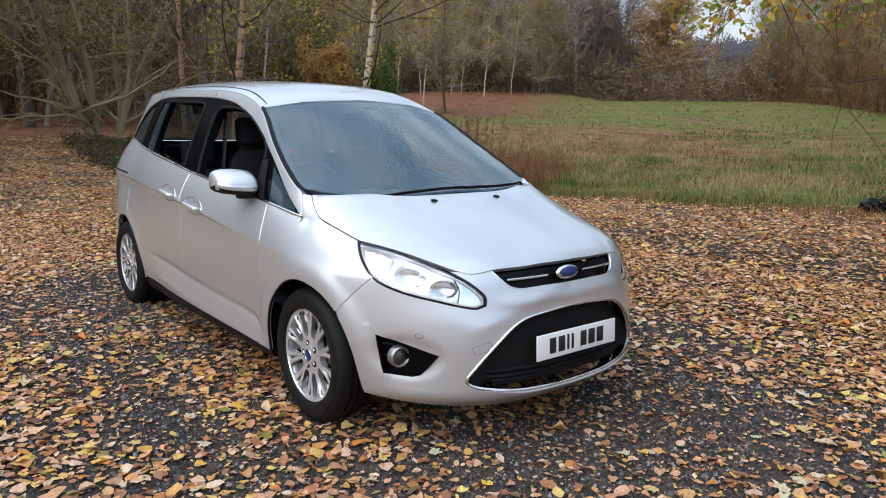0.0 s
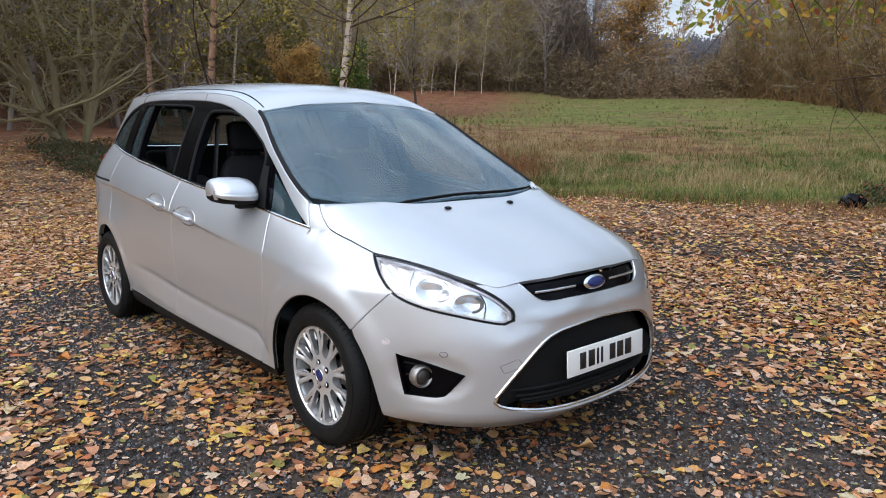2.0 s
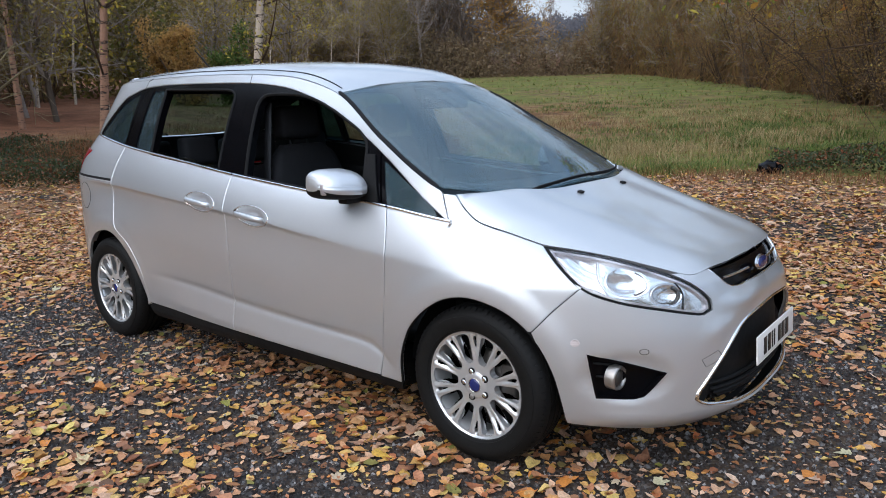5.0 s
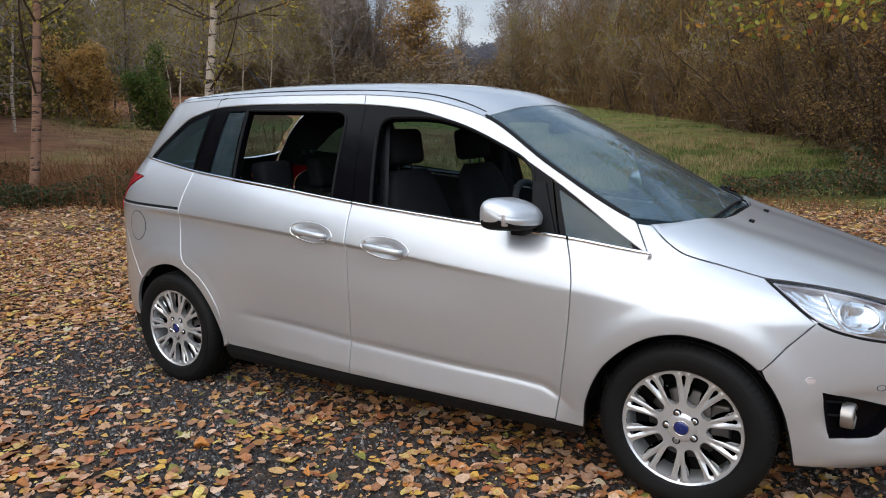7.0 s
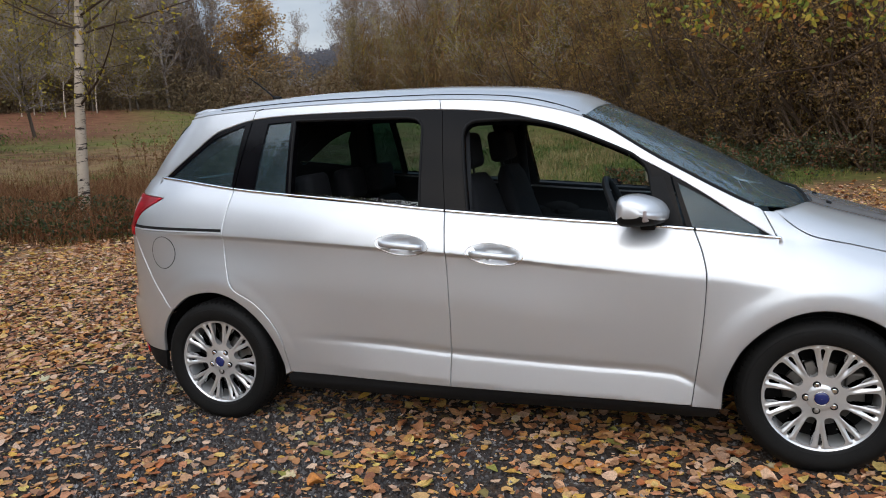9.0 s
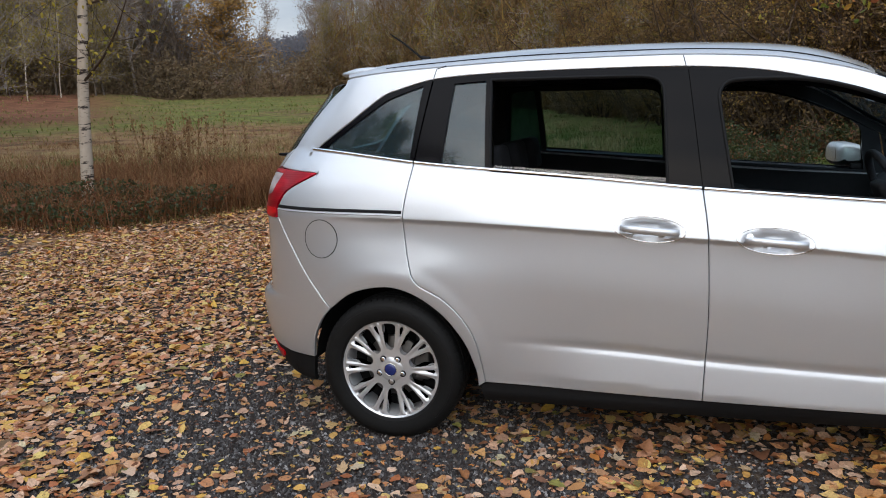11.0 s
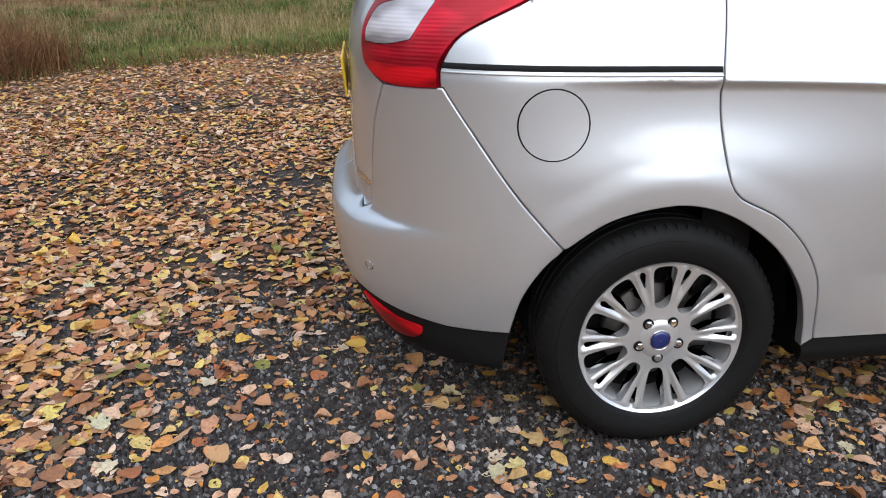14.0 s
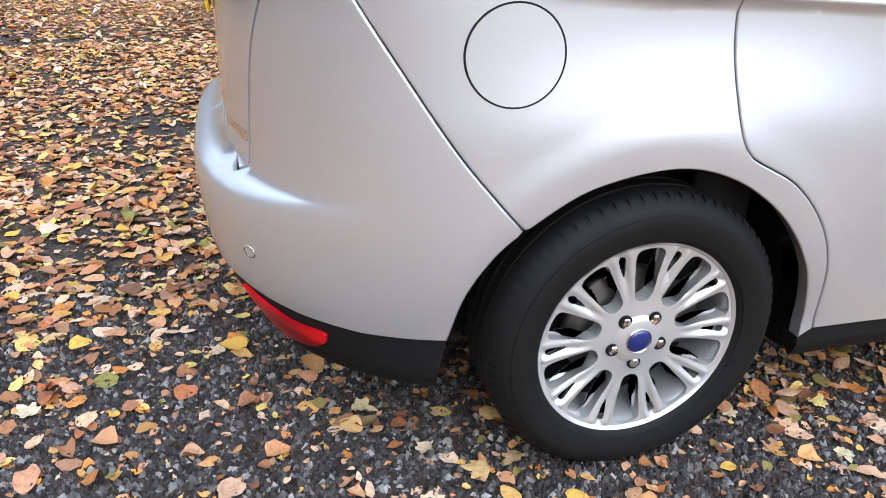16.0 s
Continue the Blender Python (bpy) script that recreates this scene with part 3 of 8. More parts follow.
def panel(name, outline, mat, parent, holes=(), chart=side_chart, out=(0, -1, 0.2), lift=0.0, depth=0.012, gap=0.0, cell=0.035,
          back=None, mirror=False, both=None, label="", shape=None, guides=(), bevel=0.0):
    """A sheet of the car's skin inside an outline of the chart, with holes, a rim of that depth and a back.
    mirror: on the far side. both: the chart's value of the mid-plane, about which the sheet goes on to the far side. shape: further relief. bevel: width of the rounded edge."""
    loops = [shrink(np.asarray(outline, float), gap)] + [shrink(np.asarray(h, float), -gap)[::-1] for h in holes]
    if both is not None:
        on_mid = np.abs(np.asarray(outline, float)[:, 0 if both else 1] - both) < 1e-6 if area2(np.asarray(outline, float)) >= 0 else np.abs(np.asarray(outline, float)[::-1][:, 0 if both else 1] - both) < 1e-6
        loops[0][on_mid, 0 if both else 1] = both
    turned_in = [shrink(loops[0], bevel)] + [shrink(h, -bevel) for h in loops[1:]] if bevel else []
    if bevel:
        guides = list(guides) + [np.concatenate([q, (q + np.roll(q, -1, 0)) / 2]) for q in turned_in]
    lo, hi = loops[0].min(0), loops[0].max(0)
    gx, gy = np.meshgrid(np.arange(lo[0], hi[0], cell), np.arange(lo[1], hi[1], cell * 0.87))
    gx = gx + (np.arange(len(gx)) % 2)[:, None] * cell / 2
    g = np.stack([gx.ravel(), gy.ravel()], 1)
    edge = np.concatenate(loops)
    ok = within(g, loops[0])
    for h in loops[1:]:
        ok &= ~within(g, h)
    g = g[ok]
    if len(g):
        d = np.sqrt(((g[:, None, :] - edge[None]) ** 2).sum(-1)).min(1)
        g = g[d > cell * 0.45]
    for at_guide, gd in enumerate(guides):
        gd = np.asarray(gd, float)
        inset = bevel and at_guide >= len(guides) - len(turned_in)
        ok = within(gd, loops[0])
        for h in loops[1:]:
            ok &= ~within(gd, h)
        gd = gd[ok]
        if len(gd):
            gd = gd[np.sqrt(((gd[:, None, :] - edge[None]) ** 2).sum(-1)).min(1) > (bevel * 0.8 if inset else 0.006)]
        if len(gd) and len(g):
            g = g[np.sqrt(((g[:, None, :] - gd[None]) ** 2).sum(-1)).min(1) > (0.0095 if inset else 0.007)]
        g = np.concatenate([g, gd])
    uv = np.concatenate([edge, g])
    cons, at = [], 0
    for lp in loops:
        cons += [(at + i, at + (i + 1) % len(lp)) for i in range(len(lp))]
        at += len(lp)
    vs, _, fs, origin, _, _ = geometry.delaunay_2d_cdt([Vector(q) for q in uv.tolist()], cons, [], 0, 1e-6)
    uv = np.array([v[:] for v in vs])
    fs = np.array(fs)
    c = uv[fs].mean(1)
    ok = within(c, loops[0])
    for h in loops[1:]:
        ok &= ~within(c, h)
    fs = fs[ok]
    # slivers along straight edges are left out
    t3 = uv[fs]
    twice = np.abs((t3[:, 1, 0] - t3[:, 0, 0]) * (t3[:, 2, 1] - t3[:, 0, 1]) - (t3[:, 1, 1] - t3[:, 0, 1]) * (t3[:, 2, 0] - t3[:, 0, 0]))
    span = np.linalg.norm(t3 - np.roll(t3, 1, 1), axis=2).max(1)
    fs = fs[twice > span * 0.0004]
    P = chart(uv[:, 0], uv[:, 1])
    N = normals_of(chart, uv, out)
    if shape is not None:
        P = P + N * shape(uv)[:, None]
        e = 0.004
        gu = (shape(uv + (e, 0)) - shape(uv - (e, 0))) / (2 * e)
        gv = (shape(uv + (0, e)) - shape(uv - (0, e))) / (2 * e)
        du = chart(uv[:, 0] + e, uv[:, 1]) - chart(uv[:, 0] - e, uv[:, 1])
        dv = chart(uv[:, 0], uv[:, 1] + e) - chart(uv[:, 0], uv[:, 1] - e)
        du, dv = du / (2 * e), dv / (2 * e)
        N = N - du * (gu / np.maximum((du**2).sum(1), 0.05))[:, None] - dv * (gv / np.maximum((dv**2).sum(1), 0.05))[:, None]
        N /= np.linalg.norm(N, axis=1)[:, None]
    P = P + N * lift
    N0 = N
    if bevel:
        # the edge turns down and outwards
        to_edge = np.sqrt(((uv[:, None, :] - edge[None]) ** 2).sum(-1))
        near_i = to_edge.argmin(1)
        rimmed = to_edge.min(1) < 1e-5
        if both is not None:
            rimmed &= np.abs(uv[:, 0 if both else 1] - both) > 1e-5
        way2 = np.concatenate([(lp - shrink(lp if area2(lp) > 0 else lp[::-1], bevel * (1 if k == 0 else -1))) if area2(lp) > 0 else
                               (lp - shrink(lp[::-1], bevel * (1 if k == 0 else -1))[::-1]) for k, lp in enumerate(loops)])
        way2 /= np.maximum(np.linalg.norm(way2, axis=1), 1e-9)[:, None]
        w2 = way2[near_i]
        e = 0.002
        out3 = chart(uv[:, 0] + e * w2[:, 0], uv[:, 1] + e * w2[:, 1]) - chart(uv[:, 0] - e * w2[:, 0], uv[:, 1] - e * w2[:, 1])
        out3 /= np.maximum(np.linalg.norm(out3, axis=1), 1e-9)[:, None]
        P = np.where(rimmed[:, None], P - N * bevel * 0.8, P)
        tilted = N * 0.55 + out3 * 0.85
        N = np.where(rimmed[:, None], tilted / np.linalg.norm(tilted, axis=1)[:, None], N)
    nrm = np.cross(P[fs[:, 1]] - P[fs[:, 0]], P[fs[:, 2]] - P[fs[:, 0]])
    wrong = (nrm * N[fs[:, 0]]).sum(1) < 0
    fs[wrong] = fs[wrong][:, ::-1]
    # boundary edges of the kept faces
    seen = {}
    for f in fs:
        for a, b in ((f[0], f[1]), (f[1], f[2]), (f[2], f[0])):
            seen[(a, b)] = True
    rim = [(a, b) for a, b in seen if (b, a) not in seen]
    if both is not None:
        mid = 0 if both else 1
        rim = [(a, b) for a, b in rim if abs(uv[a, mid] - both) + abs(uv[b, mid] - both) > 1e-5]
    n = len(P)
    V = np.concatenate([P, P - N0 * depth])
    faces = [tuple(f) for f in fs] + [tuple(f + n) for f in fs[:, ::-1]]
    loop_n = [N[fs].reshape(-1, 3), -N[fs[:, ::-1]].reshape(-1, 3)]
    mi = [0] * len(fs) + [1] * len(fs)
    for a, b in rim:
        f = (b, a, a + n, b + n)
        m = np.cross(V[f[1]] - V[f[0]], V[f[2]] - V[f[0]])
        faces.append(f)
        loop_n.append(np.repeat((m / max(np.linalg.norm(m), 1e-12))[None], 4, 0))
        mi.append(0)
    loop_n = np.concatenate(loop_n)
    if both is not None or mirror:
        V2 = V * (1, -1, 1)
        sizes = [len(f) for f in faces]
        at = np.cumsum([0] + sizes)
        turned = np.concatenate([loop_n[at[i]:at[i + 1]][::-1] for i in range(len(faces))]) * (1, -1, 1)
        f2 = [tuple(reversed(f)) for f in faces]
        if both is not None:
            # the halves share their points on the mid-plane
            on = np.abs(np.concatenate([uv, uv])[:, 0 if both else 1] - both) < 1e-5
            V[on, 1] = 0
            twin = np.where(on, np.arange(2 * n), np.arange(2 * n) + 2 * n)
            faces = faces + [tuple(int(twin[i]) for i in f) for f in f2]
            V, loop_n, mi = np.concatenate([V, V2]), np.concatenate([loop_n, turned]), mi + mi
            used = np.zeros(len(V), bool)
            for f in faces:
                used[list(f)] = True
            number = np.cumsum(used) - 1
            V, faces = V[used], [tuple(int(number[i]) for i in f) for f in faces]
        else:
            V, loop_n, faces = V2, turned, f2
    me = mesh_of(name, V, faces, [mat, back or mat], None, mi)
    me.normals_split_custom_set([tuple(v) for v in loop_n])
    return part(name, me, None, parent, label)


def strip(name, line, width, mat, parent, chart=side_chart, out=(0, -1, 0.2), lift=0.003, depth=0.004, mirror=False, label="", closed=False):
    """A narrow raised band along a line of the chart."""
    c = np.asarray(line, float)
    t = np.gradient(c, axis=0) if not closed else np.roll(c, -1, 0) - np.roll(c, 1, 0)
    t /= np.maximum(np.linalg.norm(t, axis=1), 1e-9)[:, None]
    nn = np.stack([-t[:, 1], t[:, 0]], 1)
    ws = np.array([-0.5, -0.3, 0.3, 0.5]) * width
    hs = np.array([lift - depth, lift, lift, lift - depth])
    rows = []
    N = normals_of(chart, c, out)
    for w, h in zip(ws, hs):
        uv = c + nn * w
        rows.append(chart(uv[:, 0], uv[:, 1]) + N * h)
    V = np.concatenate(rows)
    L = len(c)
    faces = []
    for r in range(3):
        for i in range(L if closed else L - 1):
            j = (i + 1) % L
            faces.append((r * L + i, r * L + j, (r + 1) * L + j, (r + 1) * L + i))
    a, b, d = V[faces[0][0]], V[faces[0][1]], V[faces[0][2]]
    if np.dot(np.cross(b - a, d - a), N[0]) < 0:
        faces = [f[::-1] for f in faces]
    if mirror:
        V = V * (1, -1, 1)
        faces = [f[::-1] for f in faces]
    return part(name, mesh_of(name, V, faces, [mat]), None, parent, label)


def lathe(profile, n=64, close=False):
    """Verts and faces of a profile of (radius, y) turned round the y axis."""
    p = np.array(profile, float)
    a = np.arange(n) * 2 * np.pi / n
    V = np.stack([np.outer(np.cos(a), p[:, 0]), np.repeat(p[None, :, 1], n, 0), np.outer(np.sin(a), p[:, 0])], -1).reshape(-1, 3)
    m = len(p)
    F = []
    for i in range(n):
        j = (i + 1) % n
        for k in range(m if close else m - 1):
            k2 = (k + 1) % m
            F.append((i * m + k, i * m + k2, j * m + k2, j * m + k))
    return V, F


def merged(pieces):
    V, F, at = [], [], 0
    for v, f in pieces:
        V.append(np.asarray(v, float))
        F += [tuple(int(i) + at for i in q) for q in f]
        at += len(v)
    return np.concatenate(V), F


def loft(sections, closed=True, caps=True):
    """Skin over sections with the same number of points."""
    S = np.array(sections, float)
    k, m = S.shape[:2]
    F = []
    for i in range(k - 1):
        for j in range(m if closed else m - 1):
            j2 = (j + 1) % m
            F.append((i * m + j, i * m + j2, (i + 1) * m + j2, (i + 1) * m + j))
    if caps:
        F.append(tuple(reversed(range(m))))
        F.append(tuple((k - 1) * m + j for j in range(m)))
    return S.reshape(-1, 3), F


def rounded_box(sx, sy, sz, r=0.02, segs=3, taper=1.0):
    bm = bmesh.new()
    bmesh.ops.create_cube(bm, size=1)
    for v in bm.verts:
        k = taper if v.co.z > 0 else 1
        v.co = Vector((v.co.x * sx * k, v.co.y * sy * k, v.co.z * sz))
    bmesh.ops.bevel(bm, geom=bm.edges[:], offset=r, segments=segs, profile=0.6, affect="EDGES")
    return bm


def moved(bm, m):
    bmesh.ops.transform(bm, matrix=m, verts=bm.verts)
    return bm


def tube(points, radii, sides=6):
    """Verts and faces of a pipe along points."""
    P = np.asarray(points, float)
    R = np.broadcast_to(np.asarray(radii, float), len(P))
    T = np.gradient(P, axis=0)
    T /= np.maximum(np.linalg.norm(T, axis=1), 1e-9)[:, None]
    ref = np.array([0, 0, 1.0]) if abs(T[0, 2]) < 0.9 else np.array([1.0, 0, 0])
    A = np.cross(T, ref)
    A /= np.maximum(np.linalg.norm(A, axis=1), 1e-9)[:, None]
    B = np.cross(T, A)
    a = np.arange(sides) * 2 * np.pi / sides
    V = (P[:, None] + R[:, None, None] * (np.cos(a)[None, :, None] * A[:, None] + np.sin(a)[None, :, None] * B[:, None])).reshape(-1, 3)
    i, j = np.meshgrid(np.arange(len(P) - 1), np.arange(sides), indexing="ij")
    j2 = (j + 1) % sides
    F = np.stack([i * sides + j, i * sides + j2, (i + 1) * sides + j2, (i + 1) * sides + j], -1).reshape(-1, 4)
    return V, F[:, ::-1]


# ---- the car: every panel is an outline on the skin ----
car = tagged(new("car"), "silver metallic people carrier parked on leaf-strewn gravel", "car")
NOSE, TAIL = 2.225, -2.525

trim_top = flow([(-1.775, 1.243), (-1.614, 1.356), (-1.45, 1.467), (-1.36, 1.497), (-1.21, 1.530), (-0.96, 1.540), (-0.55, 1.535), (-0.195, 1.523),
                 (0.066, 1.496), (0.263, 1.450), (0.479, 1.377), (0.66, 1.291), (0.901, 1.155), (1.12, 1.005), (1.222, 0.930)], False)


def trim_between(a, b):
    t = trim_top[(trim_top[:, 0] > min(a, b)) & (trim_top[:, 0] < max(a, b))]
    ends = [(v, np.interp(v, trim_top[:, 0], trim_top[:, 1])) for v in (min(a, b), max(a, b))]
    t = np.concatenate([[ends[0]], t, [ends[1]]])
    return t if a < b else t[::-1]


def belt_between(a, b, drop=0.0):
    x = np.linspace(a, b, max(2, int(abs(a - b) / 0.02)))
    return np.stack([x, belt_z(x) - drop], 1)


def rail_between(a, b, drop=0.0):
    x = np.linspace(a, b, max(2, int(abs(a - b) / 0.02)))
    return np.stack([x, rail_z(x) - drop], 1)


front_arch = flow([(1.027, 0.245), (1.037, 0.357), (1.088, 0.483), (1.157, 0.582), (1.239, 0.651), (1.324, 0.674), (1.412, 0.651), (1.475, 0.603),
                   (1.525, 0.526), (1.562, 0.418), (1.595, 0.245)], False)
rear_arch = flow([(-1.714, 0.332), (-1.687, 0.440), (-1.645, 0.527), (-1.600, 0.580), (-1.513, 0.651), (-1.386, 0.681), (-1.262, 0.651), (-1.141, 0.567), (-1.055, 0.454),
                  (-1.014, 0.338), (-1.005, 0.262)], False)
door_rear = flow([(-1.275, 1.183), (-1.302, 0.985), (-1.294, 0.858), (-1.268, 0.735), (-1.240, 0.695), (-1.136, 0.638), (-1.054, 0.554), (-1.003, 0.454),
                  (-0.974, 0.284)], False)
door_front = flow([(0.912, 0.256), (0.953, 0.578), (0.968, 0.796), (0.953, 0.889), (0.922, 0.976)], False)
b_gap = flow([(-0.130, 0.268), (-0.114, 0.593), (-0.120, 0.90), (-0.137, 1.068)], False)
fender_seam = flow([(1.507, 0.575), (1.560, 0.655), (1.628, 0.746)], False)
bumper_seam = flow([(-1.609, 0.577), (-1.697, 0.705), (-1.792, 0.872), (-1.842, 0.961)], False)
head_low = flow([(1.545, 0.874), (1.592, 0.79), (1.640, 0.728), (1.714, 0.690), (1.804, 0.663), (1.875, 0.640), (1.912, 0.632), (1.937, 0.645)], False)
head_top = flow([(1.937, 0.645), (1.937, 0.683), (1.89, 0.745), (1.836, 0.785), (1.766, 0.822), (1.672, 0.853), (1.545, 0.874)], False)
bonnet_side = flow([(1.225, 1.040), (1.275, 0.985), (1.335, 0.942), (1.447, 0.909), (1.545, 0.876)], False)
lower_grille = flow([(NOSE, 0.603), (2.16, 0.600), (2.06, 0.585), (2.01, 0.555), (1.946, 0.464), (1.888, 0.352), (1.884, 0.328), (1.915, 0.303), (2.035, 0.270),
                     (NOSE, 0.255)], False)
upper_grille = flow([(1.964, 0.778), (2.022, 0.708), (2.12, 0.702), (NOSE, 0.700)], False)
fog_hole = flow([(1.640, 0.505), (1.640, 0.505), (1.73, 0.474), (1.812, 0.437), (1.812, 0.437), (1.765, 0.350), (1.745, 0.341), (1.663, 0.340), (1.663, 0.340)])
lamp_edge = flow([(-1.848, 0.960), (-1.848, 1.012), (-1.816, 1.079), (-1.694, 1.153)], False)
glass_edge = flow([(-1.915, 1.262), (-1.849, 1.387), (-1.76, 1.482), (-1.69, 1.530)], False)


def join(*lines):
    pts = []
    for ln in lines:
        for q in np.atleast_2d(np.asarray(ln, float)):
            if not pts or np.hypot(*(q - pts[-1])) > 0.004:
                pts.append(q)
    if np.hypot(*(pts[0] - pts[-1])) < 0.004:
        pts.pop()
    return np.array(pts)


def line(*pts, gap=0.02):
    p = np.array(pts, float)
    out = [p[:1]]
    for a, b in zip(p, p[1:]):
        k = max(1, int(np.hypot(*(b - a)) / gap))
        out.append(a + (b - a) * (np.arange(1, k + 1) / k)[:, None])
    return np.concatenate(out)


def ellipse(cx, cz, rx, rz, n=40, lean=0.0):
    a = np.arange(n) * 2 * np.pi / n
    u, v = rx * np.cos(a), rz * np.sin(a)
    return np.stack([cx + u * math.cos(lean) - v * math.sin(lean), cz + u * math.sin(lean) + v * math.cos(lean)], 1)


def scoop(cx, cz, rx, rz, lean):
    """A shallow oval dish behind a door handle."""
    def f(uv):
        d = uv - (cx, cz)
        u = d[:, 0] * math.cos(lean) + d[:, 1] * math.sin(lean)
        v = -d[:, 0] * math.sin(lean) + d[:, 1] * math.cos(lean)
        r = np.hypot(u / rx, v / rz)
        return -0.020 * (1 - step(0.35, 1.0, r))
    return f


GAP = 0.0012
RIDGE = [np.stack([np.arange(-1.9, 1.3, 0.018), crease_z(np.arange(-1.9, 1.3, 0.018)) + o], 1) for o in (-0.060, -0.036, -0.024, -0.012, -0.004, 0.004, 0.014, 0.030)]
RIDGE += [np.stack([np.arange(-0.98, 1.02, 0.016), swage_z(np.arange(-0.98, 1.02, 0.016)) + o], 1) for o in (0.026, 0.014, 0.006, 0.0, -0.008, -0.020)]
ARCHES = [np.stack([ax + q * np.cos(np.radians(np.arange(10, 171, 2.0))), HUB_Z + q * np.sin(np.radians(np.arange(10, 171, 2.0)))], 1) for ax in (-AXLE,) for q in (0.404, 0.413, 0.422, 0.431, 0.440)]
ARCHES += [np.stack([ax + q * np.cos(np.radians(np.arange(60, 171, 2.0))), HUB_Z + q * np.sin(np.radians(np.arange(60, 171, 2.0)))], 1) for ax in (AXLE,) for q in (0.404, 0.413, 0.422, 0.431, 0.440)]
RIDGE += ARCHES
SHELF = [np.stack([np.arange(-2.5, -1.72, 0.016), np.full(len(np.arange(-2.5, -1.72, 0.016)), zz)], 1) for zz in (0.535, 0.555, 0.570, 0.582, 0.591, 0.599)]
HANDLES = ((0.103, 0.888), (-0.325, 0.930))
LEAN = -0.09


def door_handle(parent, cx, cz, flip, lock):
    u = np.linspace(-0.105, 0.105, 15)
    secs = []
    base = skin(np.full(1, cx), np.full(1, cz))[0]
    for t in u:
        x, z = cx + t * math.cos(LEAN), cz + t * math.sin(LEAN)
        y = skin(np.array([x]), np.array([z]))[0, 1]
        e = 1 - (abs(t) / 0.108) ** 4
        lift_y = y - 0.006 - 0.022 * e**0.5
        h, w = 0.015 * (0.75 + 0.25 * e), 0.008 + 0.004 * e
        a = np.arange(10) * 2 * np.pi / 10
        secs.append(np.stack([np.full(10, x), lift_y + w * np.cos(a), z + h * np.sin(a)], 1))
    V, F = loft(secs)
    if flip:
        V, F = V * (1, -1, 1), [f[::-1] for f in F]
    h = part("door_handle", mesh_of("door_handle", V, F, [paint]), None, parent, "silver grab-type door handle")
    rim = ellipse(cx, cz, 0.128, 0.047, 48, LEAN)
    strip("handle_surround", rim, 0.005, chrome, parent, lift=0.002, mirror=flip, closed=True, label="thin bright oval handle surround")
    if lock:
        panel("key_lock", ellipse(cx - 0.088, cz + 0.012, 0.011, 0.011, 16), chrome, parent, lift=0.026, depth=0.01, cell=0.01, mirror=flip)


